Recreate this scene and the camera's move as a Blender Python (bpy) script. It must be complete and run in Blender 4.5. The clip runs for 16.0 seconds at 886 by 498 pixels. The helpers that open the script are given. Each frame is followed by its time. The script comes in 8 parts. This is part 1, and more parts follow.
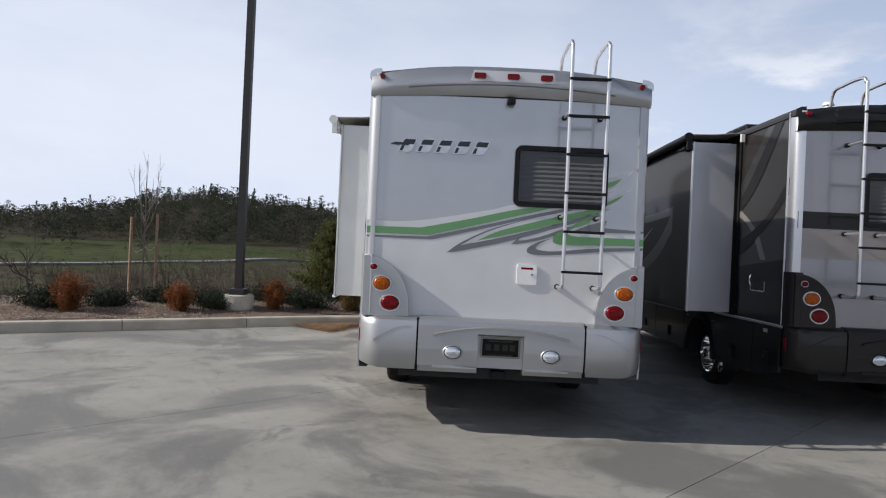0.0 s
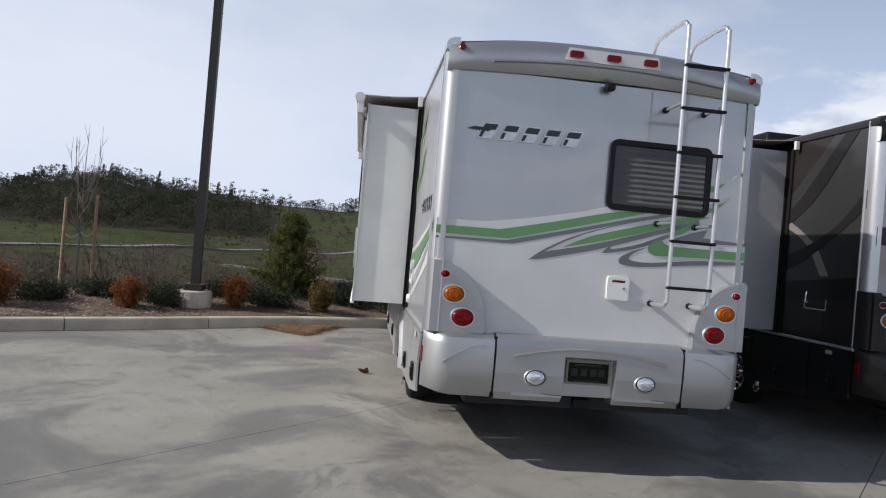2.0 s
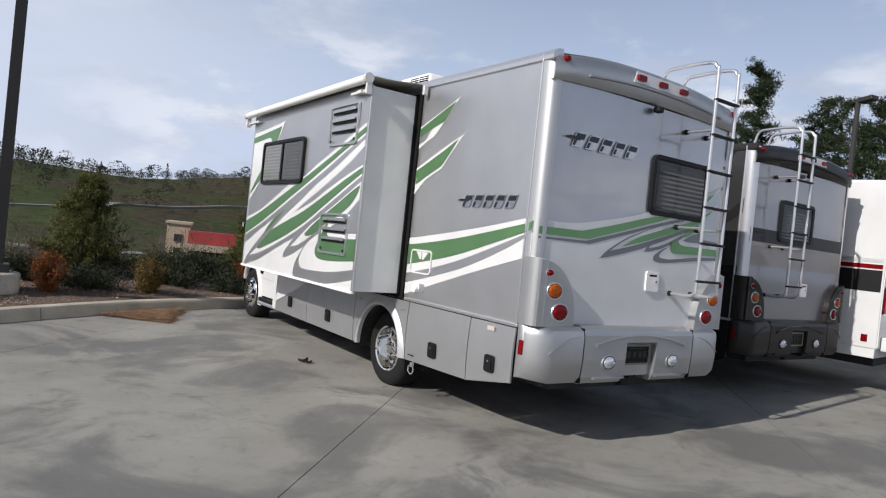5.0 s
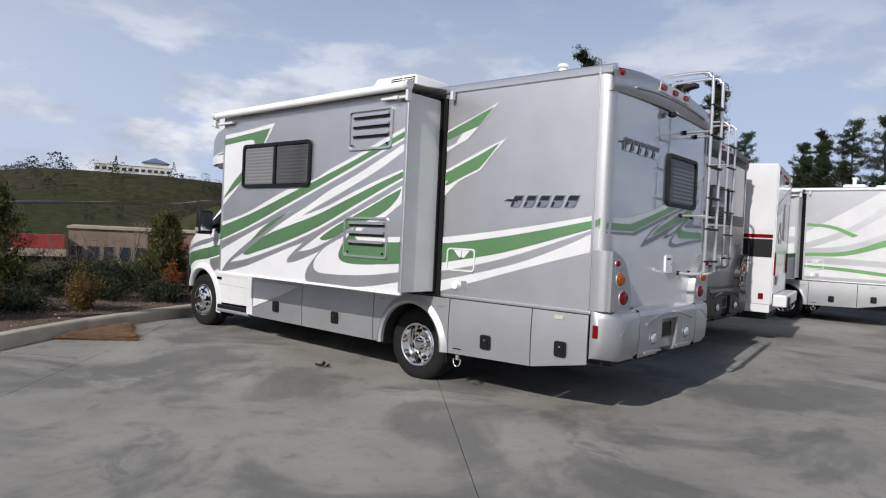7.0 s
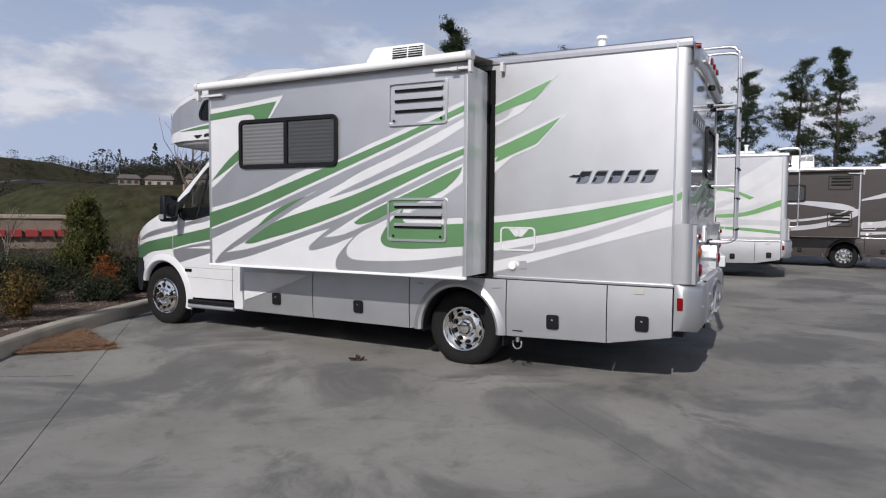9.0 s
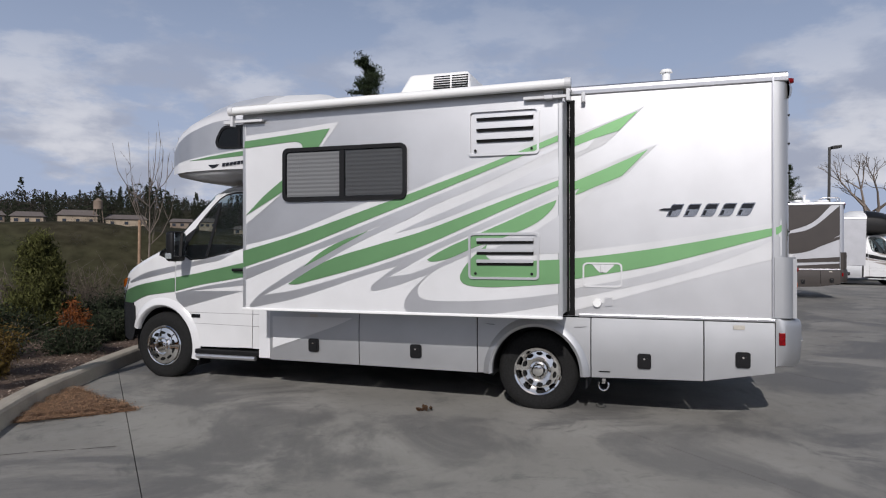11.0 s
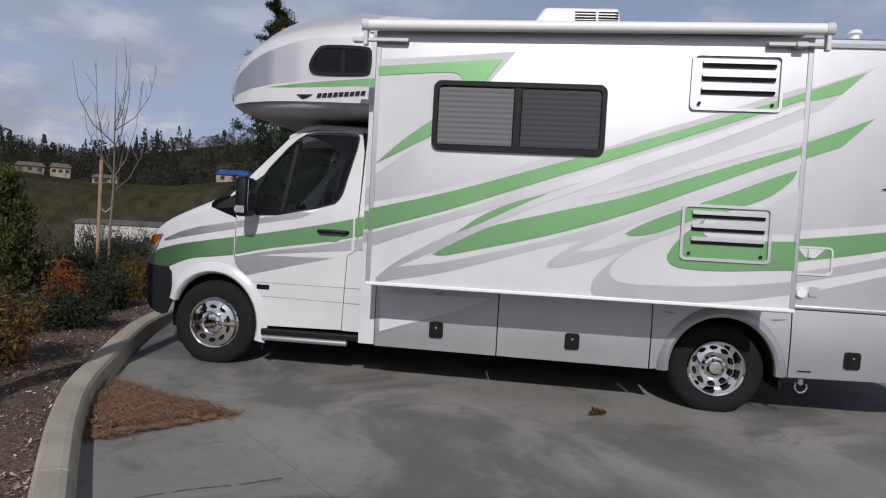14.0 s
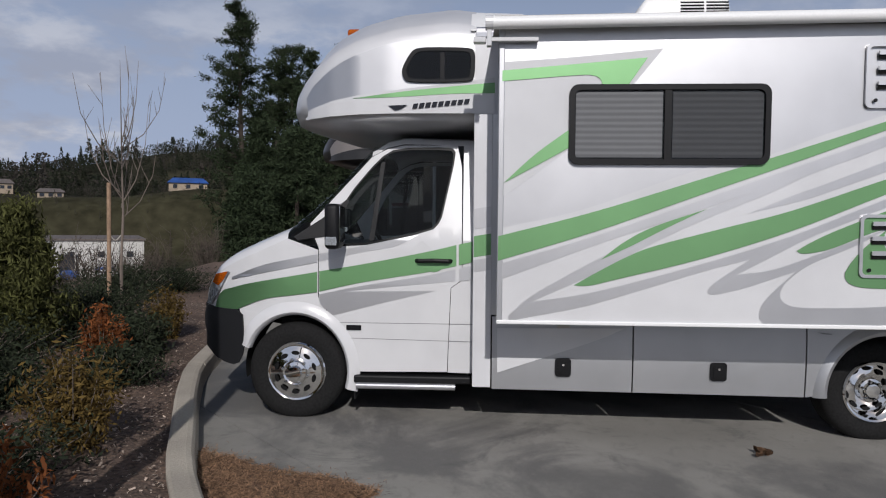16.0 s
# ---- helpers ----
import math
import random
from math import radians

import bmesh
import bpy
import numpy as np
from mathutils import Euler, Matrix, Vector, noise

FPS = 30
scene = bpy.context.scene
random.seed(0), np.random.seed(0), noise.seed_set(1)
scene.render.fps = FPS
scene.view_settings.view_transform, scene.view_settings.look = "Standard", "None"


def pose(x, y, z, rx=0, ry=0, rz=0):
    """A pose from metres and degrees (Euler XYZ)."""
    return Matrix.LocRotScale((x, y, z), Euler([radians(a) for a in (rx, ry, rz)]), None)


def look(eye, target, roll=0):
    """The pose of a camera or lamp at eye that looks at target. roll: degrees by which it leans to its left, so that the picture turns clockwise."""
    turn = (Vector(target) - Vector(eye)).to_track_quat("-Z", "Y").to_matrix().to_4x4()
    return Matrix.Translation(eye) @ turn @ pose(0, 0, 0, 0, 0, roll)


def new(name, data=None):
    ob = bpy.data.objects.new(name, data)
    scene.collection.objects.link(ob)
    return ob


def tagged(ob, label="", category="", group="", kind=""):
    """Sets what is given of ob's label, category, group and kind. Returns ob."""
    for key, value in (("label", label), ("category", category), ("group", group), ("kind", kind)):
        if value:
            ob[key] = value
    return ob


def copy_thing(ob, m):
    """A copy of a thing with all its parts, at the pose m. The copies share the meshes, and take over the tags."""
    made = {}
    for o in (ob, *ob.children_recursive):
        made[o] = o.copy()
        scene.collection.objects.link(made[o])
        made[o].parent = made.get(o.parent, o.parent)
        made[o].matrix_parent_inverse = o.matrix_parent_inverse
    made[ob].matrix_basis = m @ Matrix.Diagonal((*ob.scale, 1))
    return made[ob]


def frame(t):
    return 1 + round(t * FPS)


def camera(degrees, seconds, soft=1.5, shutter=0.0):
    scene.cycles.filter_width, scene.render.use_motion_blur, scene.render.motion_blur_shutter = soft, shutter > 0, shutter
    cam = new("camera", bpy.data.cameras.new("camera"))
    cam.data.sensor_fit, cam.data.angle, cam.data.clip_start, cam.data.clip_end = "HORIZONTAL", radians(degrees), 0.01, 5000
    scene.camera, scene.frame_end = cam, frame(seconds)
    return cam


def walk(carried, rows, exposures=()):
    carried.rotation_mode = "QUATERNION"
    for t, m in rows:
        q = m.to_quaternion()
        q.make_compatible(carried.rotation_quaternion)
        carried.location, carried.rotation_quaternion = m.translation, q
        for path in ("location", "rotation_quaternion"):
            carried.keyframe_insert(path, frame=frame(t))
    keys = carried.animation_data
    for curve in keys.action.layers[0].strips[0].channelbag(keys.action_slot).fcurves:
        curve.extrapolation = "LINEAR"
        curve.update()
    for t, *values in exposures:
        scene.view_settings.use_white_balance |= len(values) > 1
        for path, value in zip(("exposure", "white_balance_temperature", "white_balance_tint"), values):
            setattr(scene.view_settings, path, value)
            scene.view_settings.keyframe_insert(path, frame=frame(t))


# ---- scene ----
cam = camera(66.8, 16.0, soft=1.15)
PATH = [
    (0, (0.468, 0.325, 1.569), (0.453, 2.325, 1.555), 2.7),
    (0.5, (0.282, 0.521, 1.586), (0.256, 2.52, 1.541), 3.1),
    (1, (0.023, 0.781, 1.574), (0.106, 2.779, 1.529), 2.7),
    (1.5, (-0.325, 1.034, 1.577), (-0.163, 3.027, 1.556), 2.7),
    (2, (-0.748, 1.28, 1.557), (-0.502, 3.264, 1.544), 4.9),
    (2.5, (-1.19, 1.544, 1.568), (-0.764, 3.498, 1.557), 3.0),
    (3, (-1.62, 1.754, 1.588), (-1.015, 3.66, 1.624), 4.9),
    (3.2, (-1.848, 1.796, 1.57), (-1.194, 3.686, 1.54), 5.1),
    (5.3, (-3.954, 2.413, 1.54), (-2.716, 3.982, 1.466), 4.4),
    (5.5, (-4.141, 2.501, 1.565), (-2.846, 4.021, 1.454), 2.9),
    (6, (-4.556, 2.744, 1.557), (-3.152, 4.164, 1.453), 2.9),
    (6.5, (-5.007, 3.036, 1.507), (-3.509, 4.356, 1.386), 4.7),
    (7, (-5.391, 3.429, 1.54), (-3.858, 4.713, 1.491), 3.1),
    (7.5, (-5.642, 3.818, 1.556), (-3.997, 4.954, 1.489), 2.1),
    (8, (-5.89, 4.289, 1.562), (-4.179, 5.322, 1.479), 1.7),
    (8.5, (-6.05, 4.788, 1.559), (-4.309, 5.768, 1.466), 2.2),
    (9, (-6.22, 5.275, 1.551), (-4.438, 6.175, 1.433), 1.0),
    (9.2, (-6.288, 5.466, 1.547), (-4.505, 6.369, 1.485), 0.2),
    (11.3, (-6.518, 7.37, 1.515), (-4.592, 7.908, 1.464), 0.7),
    (11.5, (-6.551, 7.604, 1.483), (-4.615, 8.098, 1.393), 0.9),
    (12, (-6.547, 8.111, 1.427), (-4.593, 8.523, 1.306), 1.6),
    (12.5, (-6.445, 8.564, 1.435), (-4.492, 8.982, 1.321), 1.5),
    (13, (-6.297, 9.022, 1.487), (-4.336, 9.397, 1.369), 2.3),
    (13.5, (-6.041, 9.358, 1.441), (-4.062, 9.635, 1.359), 2.4),
    (14, (-5.786, 9.738, 1.438), (-3.801, 9.968, 1.344), 3.7),
    (14.5, (-5.556, 10.042, 1.519), (-3.56, 10.133, 1.443), 4.8),
    (15, (-5.453, 10.435, 1.586), (-3.464, 10.597, 1.452), 5.0),
    (15.5, (-5.377, 10.741, 1.584), (-3.385, 10.829, 1.433), 2.1),
    (16, (-5.191, 11.024, 1.59), (-3.196, 11.13, 1.493), 1.0),
]
walk(cam, [(t, look(eye, target, roll)) for t, eye, target, roll in PATH],
     exposures=[(0.0, 0.08, 6550, 10), (3.0, 0.0, 6550, 10), (6.0, -0.1, 6450, 11), (9.0, -0.42, 6300, 13), (12.5, -0.66, 6300, 13), (16.0, -0.72, 6250, 13)])

# ---------------------------------------------------------------- light
SUN_WAY = Vector((1.0, 0.12, -0.648)).normalized()
sun_data = bpy.data.lights.new("sun", "SUN")
sun_data.energy, sun_data.angle, sun_data.color = 4.8, radians(0.6), (1.0, 0.96, 0.90)
sun = new("sun", sun_data)
sun.matrix_world = look((-30, -4, 22), Vector((-30, -4, 22)) + SUN_WAY)

world = bpy.data.worlds.new("sky")
scene.world = world
world.use_nodes = True
wn, wl = world.node_tree.nodes, world.node_tree.links
wn.clear()
w_out = wn.new("ShaderNodeOutputWorld")
w_bg = wn.new("ShaderNodeBackground")
w_sky = wn.new("ShaderNodeTexSky")
w_sky.sky_type = "NISHITA"
w_sky.sun_disc = False
w_sky.sun_elevation = math.asin(-SUN_WAY.z)
w_sky.sun_rotation = math.atan2(-SUN_WAY.x, -SUN_WAY.y)
w_sky.air_density, w_sky.dust_density, w_sky.ozone_density = 1.0, 1.6, 1.2
w_co = wn.new("ShaderNodeTexCoord")
w_sep = wn.new("ShaderNodeSeparateXYZ")
wl.new(w_co.outputs["Generated"], w_sep.inputs["Vector"])


def w_range(sock, lo, hi, a, b):
    n = wn.new("ShaderNodeMapRange")
    n.interpolation_type = "SMOOTHSTEP"
    n.inputs["From Min"].default_value, n.inputs["From Max"].default_value = lo, hi
    n.inputs["To Min"].default_value, n.inputs["To Max"].default_value = a, b
    wl.new(sock, n.inputs["Value"])
    return n.outputs["Result"]


def w_noise(scale, detail, rough, stretch, at):
    m = wn.new("ShaderNodeMapping")
    m.inputs["Scale"].default_value, m.inputs["Location"].default_value = stretch, at
    wl.new(w_co.outputs["Generated"], m.inputs["Vector"])
    n = wn.new("ShaderNodeTexNoise")
    n.inputs["Scale"].default_value, n.inputs["Detail"].default_value, n.inputs["Roughness"].default_value = scale, detail, rough
    wl.new(m.outputs["Vector"], n.inputs["Vector"])
    return n.outputs["Fac"]


def w_times(a, b):
    n = wn.new("ShaderNodeMath")
    n.operation = "MULTIPLY"
    wl.new(a, n.inputs[0])
    wl.new(b, n.inputs[1])
    return n.outputs[0]


def w_blend(fac, a, b):
    n = wn.new("ShaderNodeMix")
    n.data_type = "RGBA"
    wl.new(fac, n.inputs[0])
    for k, v in ((6, a), (7, b)):
        if isinstance(v, tuple):
            n.inputs[k].default_value = v
        else:
            wl.new(v, n.inputs[k])
    return n.outputs[2]


# thin bright haze low down, a veil of cirrus, and broken grey-white cumulus over the hills
haze = w_range(w_sep.outputs["Z"], 0.0, 0.72, 0.92, 0.0)
sky_c = w_blend(haze, w_sky.outputs["Color"], (6.9, 8.1, 10.7, 1))
west = w_range(w_sep.outputs["X"], -0.35, 0.7, 0.85, 0.0)
veil = w_times(w_times(w_range(w_noise(1.3, 6, 0.55, (1, 1, 3.0), (0.3, 0.2, 0.1)), 0.32, 0.7, 0.35, 1.0), west), w_range(w_sep.outputs["Z"], 0.3, 0.75, 1.0, 0.0))
sky_c = w_blend(veil, sky_c, (9.0, 9.6, 11.0, 1))
puff = w_range(w_noise(3.7, 10, 0.6, (1, 1, 2.6), (1.7, 0.4, 0.9)), 0.46, 0.58, 0.0, 0.94)
puff = w_times(puff, w_times(w_range(w_sep.outputs["X"], -0.05, 0.5, 0.05, 1.0), w_range(w_sep.outputs["Z"], 0.11, 0.36, 1.0, 0.15)))
tone = w_range(w_noise(6.5, 6, 0.55, (1, 1, 2.4), (0.2, 2.4, 0.5)), 0.40, 0.62, 0.0, 1.0)
sky_c = w_blend(puff, sky_c, w_blend(tone, (6.3, 6.8, 8.1, 1), (11.5, 11.6, 12.0, 1)))
wl.new(sky_c, w_bg.inputs["Color"])
w_bg.inputs["Strength"].default_value = 0.085
wl.new(w_bg.outputs["Background"], w_out.inputs["Surface"])

# ---------------------------------------------------------------- materials
def material(name, color, rough=0.5, metal=0.0, grain=0.0, scale=20.0, blotch=0.0, blotch_scale=1.5, bump=0.0,
             bump_scale=60.0, coat=0.0, random_tint=0.0, islands=False, spec=0.5, thin=0.0):
    """A surface with fine grain, larger blotches, relief and, if asked, a tint of its own for each piece."""
    m = bpy.data.materials.new(name)
    m.use_nodes = True
    nt = m.node_tree
    bsdf = nt.nodes["Principled BSDF"]
    bsdf.inputs["Roughness"].default_value, bsdf.inputs["Metallic"].default_value = rough, metal
    bsdf.inputs["Coat Weight"].default_value, bsdf.inputs["Coat Roughness"].default_value = coat, 0.08
    bsdf.inputs["Specular IOR Level"].default_value = spec
    co = nt.nodes.new("ShaderNodeTexCoord")
    base = nt.nodes.new("ShaderNodeRGB")
    base.outputs[0].default_value = (*color, 1)
    last = base.outputs[0]

    def vary(src, fac_socket, lo, hi, amount):
        ramp = nt.nodes.new("ShaderNodeMapRange")
        ramp.inputs["From Min"].default_value, ramp.inputs["From Max"].default_value = lo, hi
        ramp.inputs["To Min"].default_value, ramp.inputs["To Max"].default_value = 1 - amount, 1 + amount
        nt.links.new(fac_socket, ramp.inputs["Value"])
        hsv = nt.nodes.new("ShaderNodeHueSaturation")
        nt.links.new(ramp.outputs["Result"], hsv.inputs["Value"])
        nt.links.new(src, hsv.inputs["Color"])
        return hsv.outputs["Color"]

    if grain:
        n = nt.nodes.new("ShaderNodeTexNoise")
        n.inputs["Scale"].default_value, n.inputs["Detail"].default_value = scale, 4
        nt.links.new(co.outputs["Object"], n.inputs["Vector"])
        last = vary(last, n.outputs["Fac"], 0.3, 0.7, grain)
    if blotch:
        n = nt.nodes.new("ShaderNodeTexNoise")
        n.inputs["Scale"].default_value, n.inputs["Detail"].default_value = blotch_scale, 5
        nt.links.new(co.outputs["Object"], n.inputs["Vector"])
        last = vary(last, n.outputs["Fac"], 0.35, 0.65, blotch)
    if random_tint:
        info = nt.nodes.new("ShaderNodeNewGeometry" if islands else "ShaderNodeObjectInfo")
        last = vary(last, info.outputs["Random Per Island" if islands else "Random"], 0.0, 1.0, random_tint)
    nt.links.new(last, bsdf.inputs["Base Color"])
    if bump:
        n = nt.nodes.new("ShaderNodeTexNoise")
        n.inputs["Scale"].default_value, n.inputs["Detail"].default_value = bump_scale, 5
        nt.links.new(co.outputs["Object"], n.inputs["Vector"])
        b = nt.nodes.new("ShaderNodeBump")
        b.inputs["Strength"].default_value, b.inputs["Distance"].default_value = bump, 0.02
        nt.links.new(n.outputs["Fac"], b.inputs["Height"])
        nt.links.new(b.outputs["Normal"], bsdf.inputs["Normal"])
    if thin:
        back = nt.nodes.new("ShaderNodeBsdfTranslucent")
        nt.links.new(last, back.inputs["Color"])
        mix = nt.nodes.new("ShaderNodeMixShader")
        mix.inputs[0].default_value = thin
        nt.links.new(bsdf.outputs[0], mix.inputs[1])
        nt.links.new(back.outputs[0], mix.inputs[2])
        nt.links.new(mix.outputs[0], nt.nodes["Material Output"].inputs["Surface"])
    return m


def paint(name, color, rough, metal, coat=0.35):
    return material(name, color, rough, metal, grain=0.03, scale=700, blotch=0.04, blotch_scale=2.5, bump=0.02, bump_scale=3, coat=coat)


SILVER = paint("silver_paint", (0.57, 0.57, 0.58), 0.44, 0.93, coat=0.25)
# Body silver under clear gloss; the rear's dimmer reflections are put into its base.
REAR_SILVER_DIMMED = paint("silver_paint_dimmed_for_rear", (0.40, 0.405, 0.42), 0.42, 0.88, coat=1.0)
REAR_SILVER_DIMMED.node_tree.nodes["Principled BSDF"].inputs["Coat Roughness"].default_value = 0.03
REAR_SILVER_DIMMED.node_tree.nodes["Principled BSDF"].inputs["Coat IOR"].default_value = 1.9
BUMPER_SILVER = paint("bumper_silver_paint", (0.43, 0.435, 0.445), 0.44, 0.82, coat=0.4)
# darker silver for the stripes on the rear wall only
REAR_SWOOSH_DARK = paint("rear_swoosh_silver", (0.17, 0.172, 0.18), 0.42, 0.8, coat=0.6)
SKIRT_SILVER = paint("skirt_silver_paint", (0.47, 0.475, 0.485), 0.46, 0.8, coat=0.25)
WHITE = paint("white_paint", (0.62, 0.62, 0.625), 0.24, 0.0)
GREEN = paint("green_paint", (0.165, 0.345, 0.15), 0.5, 0.88, coat=0.7)
GREEN.node_tree.nodes["Principled BSDF"].inputs["Coat Roughness"].default_value = 0.42
PEARL = paint("pearl_paint", (0.64, 0.64, 0.65), 0.4, 0.1, coat=0.4)
TRIM = material("aluminium_trim", (0.62, 0.62, 0.64), 0.3, 0.8, grain=0.05, scale=80)
CHROME = material("chrome", (0.82, 0.81, 0.79), 0.06, 1.0, blotch=0.04, blotch_scale=9)
BADGE_PLATE = material("badge_plate", (0.45, 0.45, 0.46), 0.2, 1.0, blotch=0.1, blotch_scale=14)
BADGE_DARK = material("dark_chrome", (0.035, 0.037, 0.042), 0.2, 0.7, blotch=0.1, blotch_scale=14)
BLACK = material("black_plastic", (0.008, 0.008, 0.009), 0.5, 0, grain=0.15, scale=200, bump=0.06, bump_scale=250, spec=0.22)
BUMPER_GREY = material("charcoal_plastic", (0.013, 0.0135, 0.015), 0.6, 0, spec=0.25, grain=0.12, scale=150, bump=0.12, bump_scale=300)
RUBBER = material("tyre_rubber", (0.012, 0.012, 0.012), 0.85, 0, grain=0.3, scale=60, bump=0.2, bump_scale=160, spec=0.2)
HEADLAMP = material("headlamp_glass", (0.52, 0.54, 0.57), 0.14, 0.35, grain=0.6, scale=26, coat=1.0)
GROOVE = material("panel_groove", (0.22, 0.22, 0.225), 0.6)
SEAL = material("rubber_seal", (0.009, 0.009, 0.009), 0.9, spec=0.15)
UNDER = material("chassis_black", (0.015, 0.015, 0.015), 0.8, 0, grain=0.3, scale=14)
ROOF_WHITE = material("roof_fibreglass", (0.78, 0.78, 0.77), 0.4, 0, blotch=0.06)
AC_WHITE = material("white_plastic", (0.80, 0.80, 0.79), 0.45, 0, grain=0.03, scale=90)
RED_LENS = material("red_lens", (0.15, 0.002, 0.004), 0.2, 0, grain=0.45, scale=70, spec=0.22)
AMBER_LENS = material("amber_lens", (0.36, 0.075, 0.004), 0.2, 0, grain=0.5, scale=70, spec=0.25)
CLEAR_LENS = material("clear_lens", (0.62, 0.66, 0.70), 0.08, 0.6, grain=0.3, scale=90, coat=0.8)
BLIND = material("pleated_blind", (0.60, 0.60, 0.60), 0.8, 0, grain=0.06, scale=60)
PLATE = material("plate_yellow_grey", (0.20, 0.195, 0.15), 0.5, 0, grain=0.1, scale=60)
PLATE_MARK = material("plate_mark", (0.03, 0.032, 0.024), 0.5, spec=0.2)
DARK_PLATE = material("plate_dark", (0.007, 0.008, 0.007), 0.35, spec=0.15)
FABRIC = material("awning_fabric", (0.44, 0.41, 0.36), 0.8, 0, grain=0.1, scale=90)
SEAT = material("seat_cloth", (0.05, 0.05, 0.055), 0.9, 0, grain=0.2, scale=80)


def glass(name, tint, clear):
    """Tinted glass: a gloss over a pane that lets part of the light through."""
    m = bpy.data.materials.new(name)
    m.use_nodes = True
    nt = m.node_tree
    bsdf = nt.nodes["Principled BSDF"]
    bsdf.inputs["Base Color"].default_value = (0.012, 0.014, 0.016, 1)
    bsdf.inputs["Roughness"].default_value = 0.03
    through_pane = nt.nodes.new("ShaderNodeBsdfTransparent")
    through_pane.inputs["Color"].default_value = (*tint, 1)
    mix = nt.nodes.new("ShaderNodeMixShader")
    mix.inputs[0].default_value = clear
    nt.links.new(bsdf.outputs[0], mix.inputs[1])
    nt.links.new(through_pane.outputs[0], mix.inputs[2])
    nt.links.new(mix.outputs[0], nt.nodes["Material Output"].inputs["Surface"])
    return m


TINTED = glass("tinted_glass", (0.55, 0.56, 0.58), 0.52)
SCREEN = glass("insect_screen", (0.75, 0.75, 0.75), 0.80)
SCREEN.node_tree.nodes["Principled BSDF"].inputs["Roughness"].default_value = 0.8
CAB_GLASS = glass("cab_glass", (0.84, 0.90, 0.89), 0.76)


# ---------------------------------------------------------------- shapes
def part(name, bm, mat, parent, label="", smooth=False, matrix=None):
    """Links a bmesh as one mesh object under a thing or a part."""
    me = bpy.data.meshes.new(name)
    if smooth:
        for f in bm.faces:
            f.smooth = True
    bm.to_mesh(me)
    bm.free()
    if smooth:
        me.set_sharp_from_angle(angle=radians(42))
    me.materials.append(mat)
    ob = new(name, me)
    ob.parent = parent
    if matrix is not None:
        ob.matrix_basis = matrix
    if label:
        ob["label"] = label
    return ob


def thing(name, label, category, m=None, group="", kind=""):
    ob = tagged(new(name), label, category, group, kind)
    if m is not None:
        ob.matrix_basis = m
    return ob


def solid(name, bm, mat, label, category, group="", kind="", smooth=False, m=None):
    ob = part(name, bm, mat, None, "", smooth, m)
    return tagged(ob, label, category, group, kind)


def add_box(bm, x0, x1, y0, y1, z0, z1, bevel=0.0, seg=2):
    vs = [bm.verts.new((x, y, z)) for x in (x0, x1) for y in (y0, y1) for z in (z0, z1)]
    faces = [bm.faces.new([vs[i] for i in q]) for q in ((0, 1, 3, 2), (4, 6, 7, 5), (0, 4, 5, 1), (2, 3, 7, 6), (0, 2, 6, 4), (1, 5, 7, 3))]
    if bevel:
        edges = list({e for f in faces for e in f.edges})
        bmesh.ops.bevel(bm, geom=edges, offset=bevel, segments=seg, affect="EDGES", profile=0.5)


def box(x0, x1, y0, y1, z0, z1, bevel=0.0, seg=2):
    bm = bmesh.new()
    add_box(bm, x0, x1, y0, y1, z0, z1, bevel, seg)
    return bm


def add_cyl(bm, a, b, r0, r1=None, n=16, cap=True):
    a, b = Vector(a), Vector(b)
    r1 = r0 if r1 is None else r1
    q = (b - a).to_track_quat("Z", "Y")
    rings = []
    for p, r in ((a, r0), (b, r1)):
        rings.append([bm.verts.new(p + q @ Vector((r * math.cos(2 * math.pi * i / n), r * math.sin(2 * math.pi * i / n), 0))) for i in range(n)])
    for i in range(n):
        bm.faces.new((rings[0][i], rings[0][(i + 1) % n], rings[1][(i + 1) % n], rings[1][i]))
    if cap:
        bm.faces.new(rings[0][::-1])
        bm.faces.new(rings[1])


def cyl(a, b, r0, r1=None, n=16):
    bm = bmesh.new()
    add_cyl(bm, a, b, r0, r1, n)
    return bm


def add_tube(bm, pts, r, n=10, taper=None):
    """A round bar along a line of points; taper gives a radius for each point."""
    pts = [Vector(p) for p in pts]
    rings = []
    for i, p in enumerate(pts):
        way = (pts[min(i + 1, len(pts) - 1)] - pts[max(i - 1, 0)]).normalized()
        q = way.to_track_quat("Z", "Y")
        rr = taper[i] if taper else r
        rings.append([bm.verts.new(p + q @ Vector((rr * math.cos(2 * math.pi * k / n), rr * math.sin(2 * math.pi * k / n), 0))) for k in range(n)])
    for a, b in zip(rings, rings[1:]):
        off = min(range(n), key=lambda k: (a[0].co - b[k].co).length)
        for k in range(n):
            bm.faces.new((a[k], a[(k + 1) % n], b[(k + 1 + off) % n], b[(k + off) % n]))
    bm.faces.new(rings[0][::-1])
    bm.faces.new(rings[-1])


def tube(pts, r, n=10, taper=None):
    bm = bmesh.new()
    add_tube(bm, pts, r, n, taper)
    return bm


def smooth_line(pts, per=6):
    """A Catmull-Rom line through the points."""
    pts = [Vector(p) for p in pts]
    if len(pts) < 3:
        return pts
    full = [2 * pts[0] - pts[1], *pts, 2 * pts[-1] - pts[-2]]
    out = []
    for i in range(1, len(full) - 2):
        p0, p1, p2, p3 = full[i - 1:i + 3]
        for k in range(per):
            t = k / per
            out.append(0.5 * (2 * p1 + (p2 - p0) * t + (2 * p0 - 5 * p1 + 4 * p2 - p3) * t * t + (3 * p1 - p0 - 3 * p2 + p3) * t ** 3))
    out.append(pts[-1])
    return out


